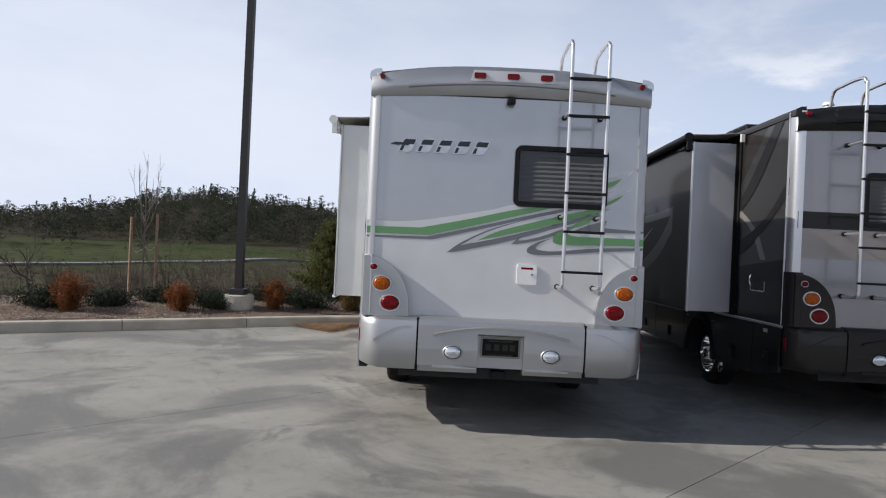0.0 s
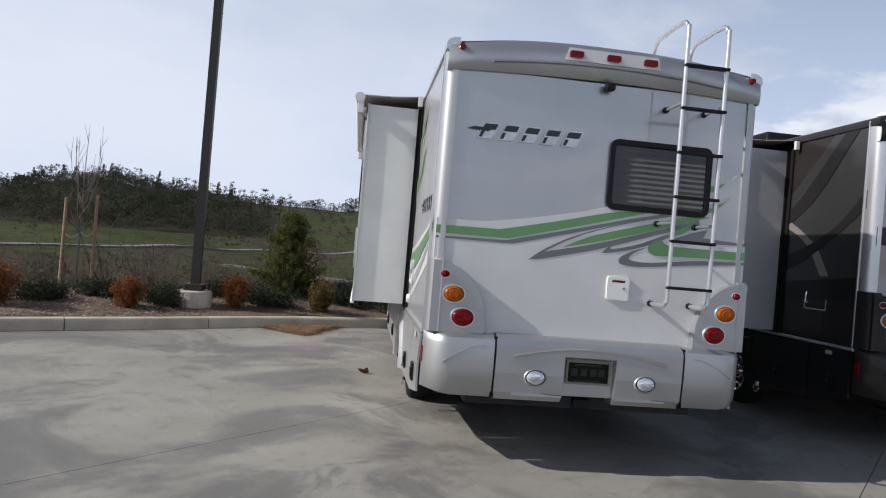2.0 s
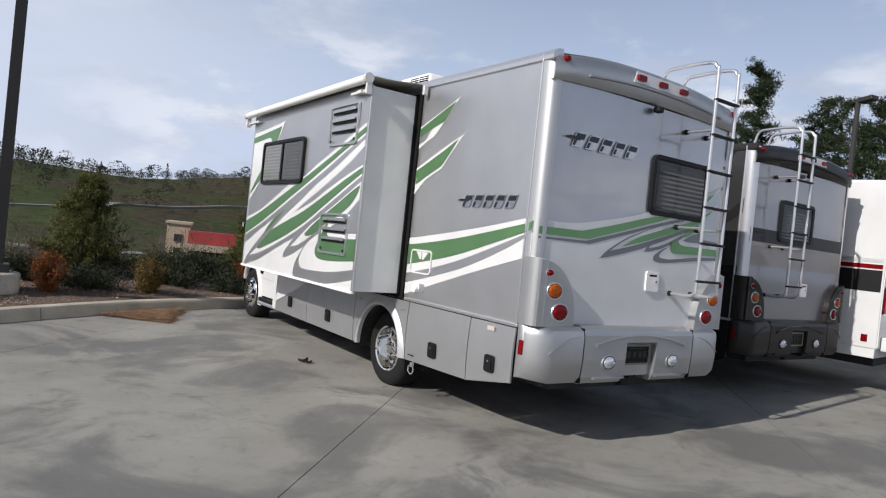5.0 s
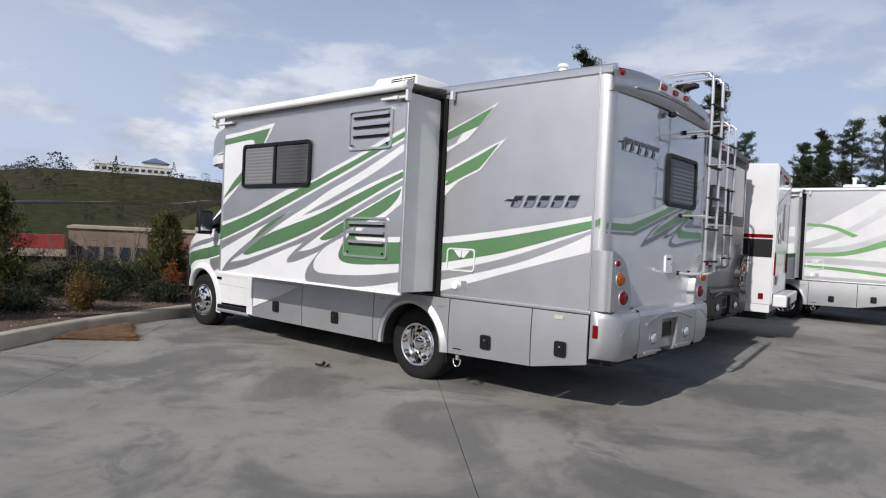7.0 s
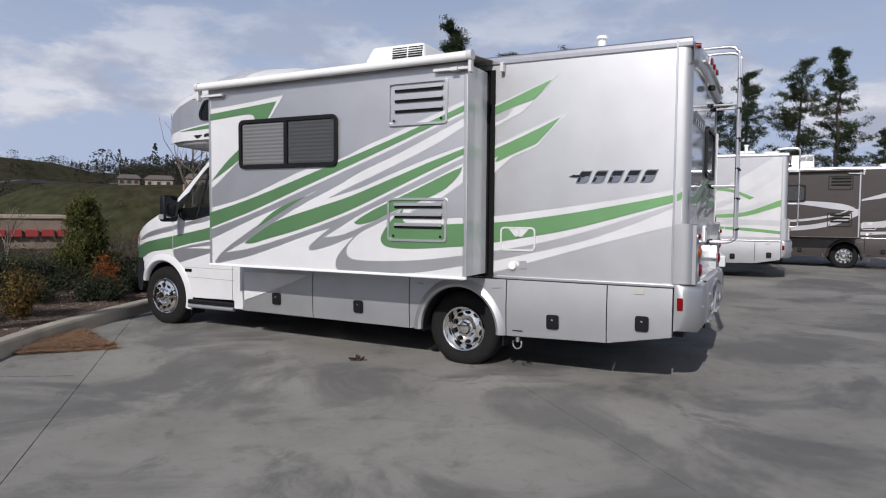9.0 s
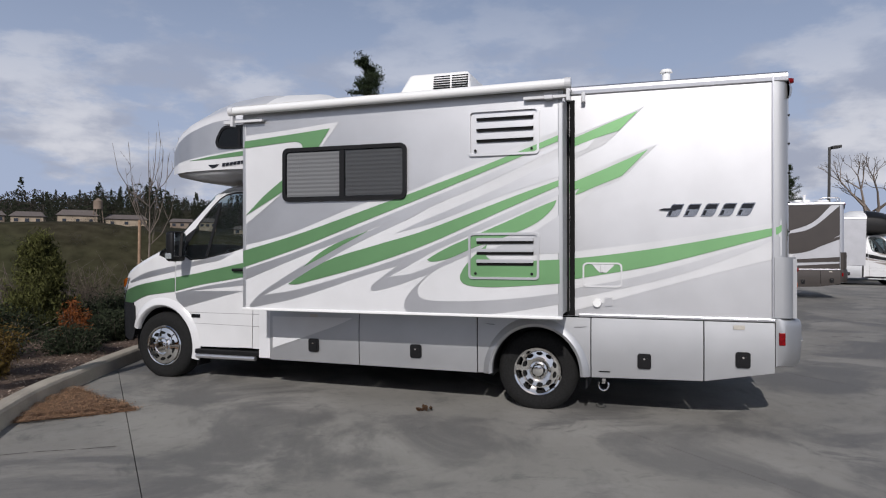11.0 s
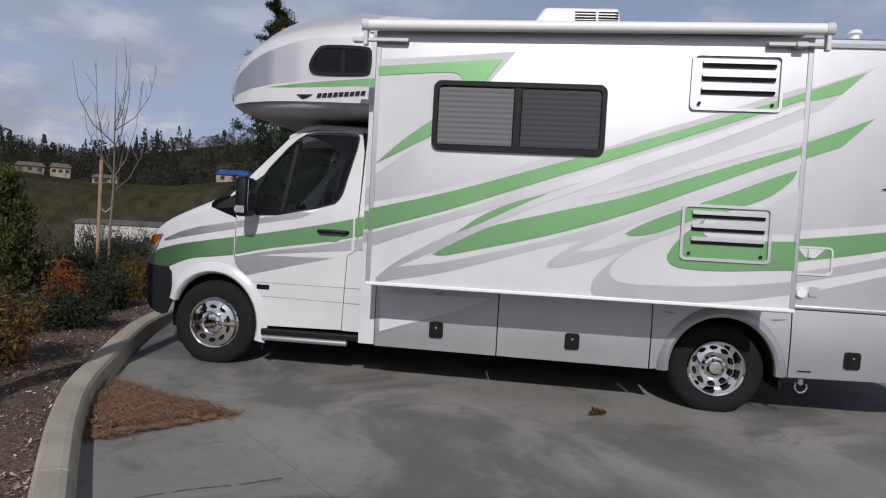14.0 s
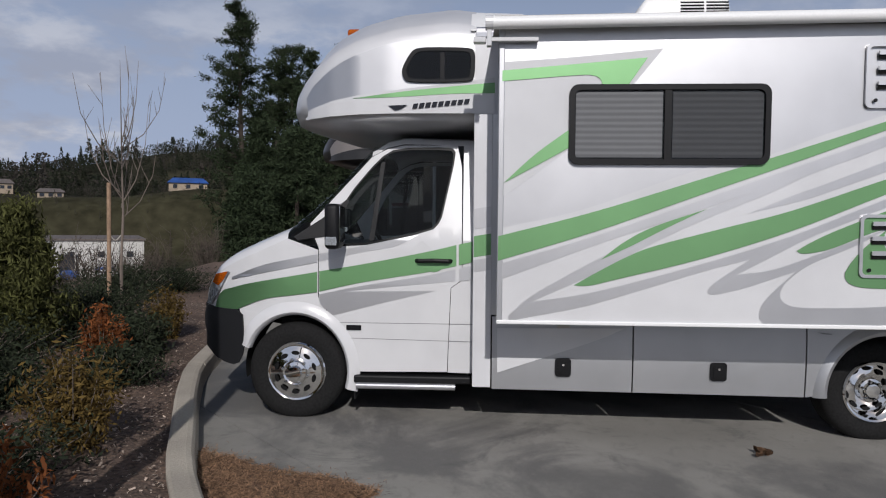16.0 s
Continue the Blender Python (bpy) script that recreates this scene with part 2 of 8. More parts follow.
def outline(paths, per=6):
    """A closed outline of smooth stretches that meet in corners."""
    out = []
    for p in paths:
        for v in smooth_line([(a, b, 0) for a, b in p], per):
            if not out or (v - out[-1]).length > 1e-4:
                out.append(v)
    if (out[0] - out[-1]).length < 1e-4:
        out.pop()
    return [(v.x, v.y) for v in out]


def rounded(a0, a1, b0, b1, r, seg=5):
    """A rectangle with round corners, as a closed outline."""
    out = []
    for ca, cb, start in ((a1 - r, b1 - r, 0), (a0 + r, b1 - r, 90), (a0 + r, b0 + r, 180), (a1 - r, b0 + r, 270)):
        for k in range(seg + 1):
            w = radians(start + 90 * k / seg)
            out.append((ca + r * math.cos(w), cb + r * math.sin(w)))
    return out


def sheet(loops, place, thick=0.0, cuts=(), levels=()):
    """A plate with the given outline and holes; place(a, b, d) puts a point of it, d proud of the surface, into space."""
    from mathutils.geometry import tessellate_polygon
    flat = [Vector((a, b, 0)) for loop in loops for a, b in loop]
    tris = tessellate_polygon([[Vector((a, b, 0)) for a, b in loop] for loop in loops])
    bm = bmesh.new()
    vs = [bm.verts.new(v) for v in flat]
    for t in tris:
        try:
            f = bm.faces.new([vs[i] for i in t])
            if f.calc_area() < 1e-9:
                bm.faces.remove(f)
        except ValueError:
            pass
    for co in cuts:
        bmesh.ops.bisect_plane(bm, geom=bm.verts[:] + bm.edges[:] + bm.faces[:], plane_co=(co, 0, 0), plane_no=(1, 0, 0))
    for co in levels:
        bmesh.ops.bisect_plane(bm, geom=bm.verts[:] + bm.edges[:] + bm.faces[:], plane_co=(0, co, 0), plane_no=(0, 1, 0))
    bmesh.ops.recalc_face_normals(bm, faces=bm.faces)
    if thick:
        top = bmesh.ops.duplicate(bm, geom=bm.verts[:] + bm.edges[:] + bm.faces[:])
        raised = {g for g in top["geom"] if isinstance(g, bmesh.types.BMVert)}
        lower_edges = [e for e in bm.edges if e.is_boundary and e.verts[0] not in raised]
        pairs = {o: c for o, c in top["vert_map"].items() if isinstance(o, bmesh.types.BMVert) and c in raised}
        for e in lower_edges:
            a, b = e.verts
            if a in pairs and b in pairs:
                bm.faces.new((a, b, pairs[b], pairs[a]))
    else:
        raised = set(bm.verts)
    for v in bm.verts:
        v.co = place(v.co.x, v.co.y, thick if v in raised else 0.0)
    bmesh.ops.recalc_face_normals(bm, faces=bm.faces)
    return bm


def loft(sections, close=False, ends=True):
    """A skin over sections that each have the same count of points."""
    bm = bmesh.new()
    rings = [[bm.verts.new(p) for p in s] for s in sections]
    n = len(rings[0])
    for a, b in zip(rings, rings[1:]):
        for i in range(n if close else n - 1):
            j = (i + 1) % n
            bm.faces.new((a[i], a[j], b[j], b[i]))
    if close and ends:
        bm.faces.new(rings[0][::-1])
        bm.faces.new(rings[-1])
    bmesh.ops.recalc_face_normals(bm, faces=bm.faces)
    return bm


def lerp(table, x):
    """The value at x of a table of (x, value), straight between its rows."""
    if x <= table[0][0]:
        return table[0][1]
    for (x0, v0), (x1, v1) in zip(table, table[1:]):
        if x <= x1:
            return v0 + (v1 - v0) * (x - x0) / (x1 - x0)
    return table[-1][1]


def eased(loop, times=2):
    """A closed outline with its corners cut round."""
    for _ in range(times):
        out = []
        for (a, b), (c, d) in zip(loop, loop[1:] + loop[:1]):
            out += [(a * 0.78 + c * 0.22, b * 0.78 + d * 0.22), (a * 0.22 + c * 0.78, b * 0.22 + d * 0.78)]
        loop = out
    return loop

# ---------------------------------------------------------------- the lie of the land
KERB = [(-60, -24.0), (-30, -5.2), (-12, 6.05), (-8, 8.55), (-5.87, 9.87), (-4.5, 10.72), (-3.69, 11.21), (-2.9, 11.74), (-2.2, 12.2), (-1.5, 12.6), (-0.85, 12.88), (0.3, 13.35), (1.4, 13.68),
        (4, 14.1), (9, 14.5), (20, 15.0), (60, 16.0)]


KERB_LINE = smooth_line([Vector((x, y, 0)) for x, y in KERB], 16)
KERB_X, KERB_Y = [p[0] for p in KERB_LINE], [p[1] for p in KERB_LINE]


def kerb_y(x):
    return float(np.interp(x, KERB_X, KERB_Y))


def beyond(x, y):
    """Metres past the kerb line, towards the valley."""
    return (y - kerb_y(x)) * lerp([(-8, 0.84), (2, 0.97)], x)


FALL = [(0, 0.0), (0.15, 0.10), (1.5, 0.2), (3.2, 0.22), (8, -1.2), (40, -4.6), (95, -6.2), (150, -3.4), (205, 1.0), (260, 9.0), (350, 19.5), (520, 28.0), (900, 30.0), (2500, 34.0)]


# how far each quarter of the hills rises: (bearing in degrees, share)
RISE = [(-38, 0.2), (-34, 0.25), (-30, 0.48), (-26, 0.79), (-23, 1.16), (-20, 1.26), (-17, 0.99), (-13, 0.82), (-9, 0.78), (0, 0.82), (8, 0.69), (14, 0.83), (20, 0.93), (30, 1.04), (37, 1.04), (44, 0.74), (50, 0.60), (54, 0.60), (58, 0.72), (61, 0.88), (64, 1.07), (67, 1.23), (72, 1.44)]
PADS = [(157, 347, 21.0, 55), (165, 160, 6.9, 45), (129, 172, 6.8, 32), (98, 73, -8.7, 24), (25, 98, -5.7, 34), (48, 94, -5.0, 22), (178, 92, 7.4, 26), (162, 121, 4.3, 24)]


def land(x, y):
    """Height of the open ground: a shallow valley past the bed, and wooded hills behind it."""
    d = beyond(x, y)
    if d < 0:
        return -0.06
    h = lerp(FALL, d)
    deep = lerp([(20, 0.0), (70, 1.0)], x) * lerp([(8, 0.0), (40, 1.0), (160, 1.0), (230, 0.0)], d)
    h -= 3.6 * deep
    r, a = math.hypot(x, y - 6), math.atan2(x, y - 6)
    h -= lerp([(-0.62, 8.0), (-0.2, 0.0)], a) * min(1.0, max(0.0, (d - 200) / 110))
    east = lerp([(0.5, 0.0), (0.85, 1.0)], a) * min(1.0, d / 60) * lerp([(190, 0.0), (255, 8.0), (340, 25.0), (430, 37.0), (620, 44.0), (1200, 46.0)], r)
    h = max(h, east + min(h, 0.0))
    if h > 0:
        f = min(1.0, max(0.0, (r - 150) / 110))
        h *= 1 + (lerp(RISE, math.degrees(a)) - 1) * f * f * (3 - 2 * f)
    for px, py, pz, pr in PADS:
        w = min(1.0, max(0.0, 1.7 - math.hypot(x - px, y - py) / pr))
        h += (pz - h) * w * w * (3 - 2 * w)
    if d > 3.0:
        h += noise.noise((x * 0.011, y * 0.011, 0.3)) * lerp([(3, 0), (60, 0.7), (200, 1.2), (400, 2.2)], d)
        h += noise.noise((x * 0.05, y * 0.05, 7.1)) * lerp([(3, 0), (30, 0.35), (300, 1.2)], d)
    return h


def wooded(x, y):
    """Share of the ground under trees: the north and east hills, with open grass between them."""
    d = beyond(x, y)
    r, a = math.hypot(x, y - 6), math.atan2(x, y - 6)
    if r < 165 or (d < (168 if a < -0.14 else 190) and a < 0.6):
        return 0.0
    patch = noise.noise((x * 0.012, y * 0.012, 5.0))
    if a < -0.14:
        return 0.95 if d > 180 + 22 * patch else 0.0
    if a < 0.64:
        return 0.5 if patch > 0.24 and d > 215 else (0.10 if a < 0.36 and d < 255 else 0.34) if d < 330 else 0.4
    return 0.97 if r > (214 if a > 1.02 else 250) + 36 * patch else 0.6 if r > 188 else 0.3


MULCH = material("bark_mulch", (0.125, 0.084, 0.062), 0.95, 0, grain=0.55, scale=34, blotch=0.3, blotch_scale=1.1, bump=1.0, bump_scale=42)
CHIP = material("bark_chips", (0.33, 0.262, 0.21), 0.95, 0, random_tint=0.75, islands=True)
KERB_MAT = material("kerb_concrete", (0.40, 0.36, 0.30), 0.9, 0, grain=0.10, scale=70, blotch=0.13, blotch_scale=2.2, bump=0.25, bump_scale=120)
FIELD = bpy.data.materials.new("meadow_and_scrub")


def field_material(m):
    """Winter grass, dry scrub and bare soil in patches."""
    m.use_nodes = True
    nt = m.node_tree
    bsdf = nt.nodes["Principled BSDF"]
    bsdf.inputs["Roughness"].default_value = 1.0
    bsdf.inputs["Specular IOR Level"].default_value = 0.05
    co = nt.nodes.new("ShaderNodeTexCoord")

    def tex(scale, detail):
        n = nt.nodes.new("ShaderNodeTexNoise")
        n.inputs["Scale"].default_value, n.inputs["Detail"].default_value = scale, detail
        nt.links.new(co.outputs["Object"], n.inputs["Vector"])
        return n.outputs["Fac"]

    ramp = nt.nodes.new("ShaderNodeValToRGB")
    el = ramp.color_ramp.elements
    el[0].position, el[0].color = 0.42, (0.056, 0.047, 0.033, 1)
    el[1].position, el[1].color = 0.68, (0.058, 0.062, 0.030, 1)
    e = el.new(0.52)
    e.color = (0.041, 0.056, 0.020, 1)
    nt.links.new(tex(0.016, 6), ramp.inputs["Fac"])
    dark = nt.nodes.new("ShaderNodeMapRange")
    dark.inputs["From Min"].default_value, dark.inputs["From Max"].default_value = 0.3, 0.7
    dark.inputs["To Min"].default_value, dark.inputs["To Max"].default_value = 0.65, 1.3
    nt.links.new(tex(0.35, 8), dark.inputs["Value"])
    hsv = nt.nodes.new("ShaderNodeHueSaturation")
    place = nt.nodes.new("ShaderNodeSeparateXYZ")
    nt.links.new(co.outputs["Object"], place.inputs[0])
    dry = nt.nodes.new("ShaderNodeMapRange")
    dry.inputs["From Min"].default_value, dry.inputs["From Max"].default_value = 25, 120
    dry.inputs["To Min"].default_value, dry.inputs["To Max"].default_value = 0.1, 0.85
    nt.links.new(place.outputs["X"], dry.inputs["Value"])
    straw = nt.nodes.new("ShaderNodeMix")
    straw.data_type = "RGBA"
    straw.inputs[7].default_value = (0.044, 0.039, 0.024, 1)
    nt.links.new(dry.outputs["Result"], straw.inputs[0])
    nt.links.new(ramp.outputs["Color"], straw.inputs[6])
    nt.links.new(straw.outputs[2], hsv.inputs["Color"])
    nt.links.new(dark.outputs["Result"], hsv.inputs["Value"])
    nt.links.new(hsv.outputs["Color"], bsdf.inputs["Base Color"])


field_material(FIELD)


def build_land():
    """One sheet from the lot to the horizon, finer near the camera."""
    rings = [1.5]
    while rings[-1] < 2400:
        rings.append(rings[-1] * 1.055 + 0.12)
    n = 200
    verts, faces = [(0, 6, -0.06)], []
    for r in rings:
        for k in range(n):
            a = 2 * math.pi * k / n
            x, y = r * math.cos(a), 6 + r * math.sin(a)
            d = beyond(x, y)
            verts.append((x, y, land(x, y) if d < 0 or d > 4.6 else -0.06 if d < 1.1 else land(x, y) - 0.08))
    for k in range(n):
        faces.append((0, 1 + k, 1 + (k + 1) % n))
    for i in range(len(rings) - 1):
        for k in range(n):
            a, b = 1 + i * n + k, 1 + i * n + (k + 1) % n
            faces.append((a, a + n, b + n, b))
    me = bpy.data.meshes.new("ground")
    me.from_pydata(verts, [], faces)
    for p in me.polygons:
        p.use_smooth = True
    me.materials.append(FIELD)
    me.materials.append(material("woodland_floor", (0.036, 0.034, 0.022), 1.0, 0, grain=0.3, scale=0.3, blotch=0.3, blotch_scale=0.02, spec=0.05))
    for p in me.polygons:
        c = p.center
        p.material_index = int(wooded(c.x, c.y) > 0.5)
    tagged(new("ground", me), "winter grass and scrub falling to a valley below wooded hills", "ground", kind="structure")


build_land()

CONCRETE = bpy.data.materials.new("stained_concrete")


def concrete_material(m):
    """Broom-finished paving with cloudy damp stains."""
    m.use_nodes = True
    nt = m.node_tree
    bsdf = nt.nodes["Principled BSDF"]
    geo = nt.nodes.new("ShaderNodeNewGeometry")

    def tex(scale, detail, warp=0.0, rough=0.55):
        n = nt.nodes.new("ShaderNodeTexNoise")
        n.inputs["Scale"].default_value, n.inputs["Detail"].default_value = scale, detail
        n.inputs["Distortion"].default_value, n.inputs["Roughness"].default_value = warp, rough
        nt.links.new(geo.outputs["Position"], n.inputs["Vector"])
        return n.outputs["Fac"]

    def mixed(fac, a, b):
        mx = nt.nodes.new("ShaderNodeMix")
        mx.data_type = "RGBA"
        nt.links.new(fac, mx.inputs[0])
        for k, v in ((6, a), (7, b)):
            if isinstance(v, tuple):
                mx.inputs[k].default_value = v
            else:
                nt.links.new(v, mx.inputs[k])
        return mx.outputs[2]

    def step(sock, lo, hi, to=1.0):
        r = nt.nodes.new("ShaderNodeMapRange")
        r.interpolation_type = "SMOOTHSTEP"
        r.inputs["From Min"].default_value, r.inputs["From Max"].default_value = lo, hi
        r.inputs["To Max"].default_value = to
        nt.links.new(sock, r.inputs["Value"])
        return r.outputs["Result"]

    c = mixed(step(tex(0.9, 5), 0.35, 0.7), (0.225, 0.216, 0.196, 1), (0.285, 0.274, 0.250, 1))
    stain = step(tex(0.6, 9, 0.7, 0.68), 0.455, 0.60, 0.86)
    c = mixed(stain, c, (0.115, 0.112, 0.108, 1))
    dark = step(tex(1.7, 9, 0.9, 0.72), 0.55, 0.69, 0.6)
    c = mixed(dark, c, (0.085, 0.085, 0.085, 1))
    c = mixed(step(tex(7, 8, 0.8, 0.76), 0.50, 0.70, 0.45), c, (0.13, 0.127, 0.12, 1))
    c = mixed(step(tex(24, 5, 0.3, 0.7), 0.55, 0.8, 0.3), c, (0.33, 0.32, 0.30, 1))
    c = mixed(step(tex(160, 2), 0.35, 0.7, 0.25), c, (0.165, 0.16, 0.145, 1))
    nt.links.new(c, bsdf.inputs["Base Color"])
    rough = nt.nodes.new("ShaderNodeMapRange")
    rough.inputs["To Min"].default_value, rough.inputs["To Max"].default_value = 0.85, 0.62
    nt.links.new(stain, rough.inputs["Value"])
    nt.links.new(rough.outputs["Result"], bsdf.inputs["Roughness"])
    b = nt.nodes.new("ShaderNodeBump")
    b.inputs["Strength"].default_value, b.inputs["Distance"].default_value = 0.25, 0.01
    nt.links.new(tex(90, 5), b.inputs["Height"])
    nt.links.new(b.outputs["Normal"], bsdf.inputs["Normal"])


concrete_material(CONCRETE)
JOINT = material("joint_grime", (0.09, 0.083, 0.075), 0.95, 0, grain=0.3, scale=40)


def build_paving():
    """Paving bays between saw-cut joints that run slantwise across the lot."""
    lot = thing("pavement", "pale grey concrete lot with damp stains and sawn joints", "pavement", kind="structure")
    base = []
    for k in range(0, 61):
        x = -60 + 2 * k
        base.append((x, kerb_y(x) + 0.05))
    bm = bmesh.new()
    top = [bm.verts.new((x, y, -0.03)) for x, y in base]
    low = [bm.verts.new((x, -70, -0.03)) for x, y in base]
    for i in range(len(base) - 1):
        bm.faces.new((low[i], low[i + 1], top[i + 1], top[i]))
    part("joint_bed", bm, JOINT, lot, "dark grit in the joints")
    edges = [2.72 + 5.21 * k for k in range(-16, 14)]
    gap = 0.0045
    for c0, c1 in zip(edges, edges[1:]):
        bm = bmesh.new()
        near, far = [], []
        for k in range(73):
            c = c0 + gap + (c1 - c0 - 2 * gap) * k / 72
            lo, hi = -90.0, 75.0
            for _ in range(40):
                mid = (lo + hi) / 2
                if mid + c < kerb_y(mid) + 0.13:
                    lo = mid
                else:
                    hi = mid
            far.append((lo, lo + c))
            near.append((-35 - c / 2, -35 + c / 2))
        if far[36][0] < near[36][0] + 1:
            bm.free()
            continue
        t1 = [bm.verts.new((x, y, 0)) for x, y in near]
        t2 = [bm.verts.new((x, y, 0)) for x, y in far]
        b1 = [bm.verts.new((x, y, -0.05)) for x, y in near]
        b2 = [bm.verts.new((x, y, -0.05)) for x, y in far]
        for i in range(72):
            bm.faces.new((t1[i], t2[i], t2[i + 1], t1[i + 1]))
        bm.faces.new((t1[0], b1[0], b2[0], t2[0]))
        bm.faces.new((t1[72], t2[72], b2[72], b1[72]))
        bmesh.ops.recalc_face_normals(bm, faces=bm.faces)
        part("slab", bm, CONCRETE, lot)


build_paving()


def build_kerb():
    """The raised concrete kerb, cast in lengths with open joints between them."""
    kerb = thing("kerb", "sandy grey cast concrete kerb curving along the planting bed", "kerb", kind="structure")
    dense = [Vector(p) for p in KERB_LINE if -32 < p[0] < 24]
    run = [0.0]
    for a, b in zip(dense, dense[1:]):
        run.append(run[-1] + (b - a).length)

    def at(s):
        s = min(max(s, 0), run[-1] - 1e-6)
        i = next(k for k in range(len(run) - 1) if run[k + 1] >= s)
        f = (s - run[i]) / max(run[i + 1] - run[i], 1e-9)
        return dense[i].lerp(dense[i + 1], f), (dense[i + 1] - dense[i]).normalized()

    mid = min(range(len(dense)), key=lambda i: abs(dense[i].x + 2.9))
    cuts = [run[mid] - 1.93]
    while cuts[0] > 3.2:
        cuts.insert(0, cuts[0] - 3.1)
    cuts.append(run[mid])
    while cuts[-1] < run[-1] - 3.2:
        cuts.append(cuts[-1] + 4.4)
    profile = [(-0.02, -0.05), (0.0, 0.03), (0.012, 0.125), (0.03, 0.15), (0.06, 0.158), (0.15, 0.16), (0.17, 0.15), (0.175, 0.0)]
    for s0, s1 in zip(cuts, cuts[1:]):
        sections = []
        steps = max(2, int((s1 - s0) / 0.3))
        for k in range(steps + 1):
            p, way = at(s0 + 0.007 + (s1 - s0 - 0.014) * k / steps)
            side = Vector((-way.y, way.x, 0))
            sections.append([p + side * a + Vector((0, 0, b)) for a, b in profile])
        part("kerb_length", loft(sections, close=True), KERB_MAT, kerb)
        fill = []
        for ds in (-0.012, 0.012):
            p, way = at(s1 + ds)
            side = Vector((-way.y, way.x, 0))
            fill.append([p + side * (a + (0.012 if a < 0.1 else -0.012)) + Vector((0, 0, b - 0.012)) for a, b in profile])
        part("joint_filler", loft(fill, close=True), JOINT, kerb, "dark grit in the kerb joint")


build_kerb()
crack = bmesh.new()
line = smooth_line([(-2.97, 11.70, 0), (-2.88, 11.57, 0), (-2.76, 11.43, 0), (-2.65, 11.29, 0), (-2.53, 11.09, 0), (-2.39, 10.91, 0)], 6)
for i, (p, q) in enumerate(zip(line, line[1:])):
    if i % 9 != 5:
        w, u = 0.004 + 0.003 * noise.noise((i * 0.7, 2, 1)), 0.008 * noise.noise((i * 0.9, 5, 3))
        v = 0.008 * noise.noise((i * 0.9 + 0.9, 5, 3))
        crack.faces.new([crack.verts.new(c) for c in ((p[0] - w + u, p[1] - w, 0.0025), (q[0] - w + v, q[1] - w, 0.0025), (q[0] + w + v, q[1] + w, 0.0025), (p[0] + w + u, p[1] + w, 0.0025))])
solid("crack", crack, JOINT, "hairline crack running from the kerb joint", "crack", kind="structure")


def build_bed():
    """Mulch between the kerb and the slope."""
    bm = bmesh.new()
    cols, rows = [], 26
    for i in range(321):
        x = -22 + 46 * i / 320
        col = []
        for j in range(rows):
            d = 0.16 + 4.6 * (j / (rows - 1)) ** 1.3
            y = kerb_y(x) + d / lerp([(-8, 0.84), (2, 0.97)], x)
            z = max(land(x, y), -4) + 0.035 + 0.05 * noise.noise((x * 1.1, y * 1.1, 0)) * min(1, d) + 0.025 * noise.noise((x * 5, y * 5, 3))
            if d < 0.3:
                z = 0.115 + 0.02 * noise.noise((x * 4, y * 4, 1))
            col.append(bm.verts.new((x, y, z)))
        cols.append(col)
    for a, b in zip(cols, cols[1:]):
        for j in range(rows - 1):
            bm.faces.new((a[j], b[j], b[j + 1], a[j + 1]))
    bmesh.ops.recalc_face_normals(bm, faces=bm.faces)
    solid("mulch_bed", bm, MULCH, "brown bark mulch bed behind the kerb", "mulch", kind="structure", smooth=True)


build_bed()

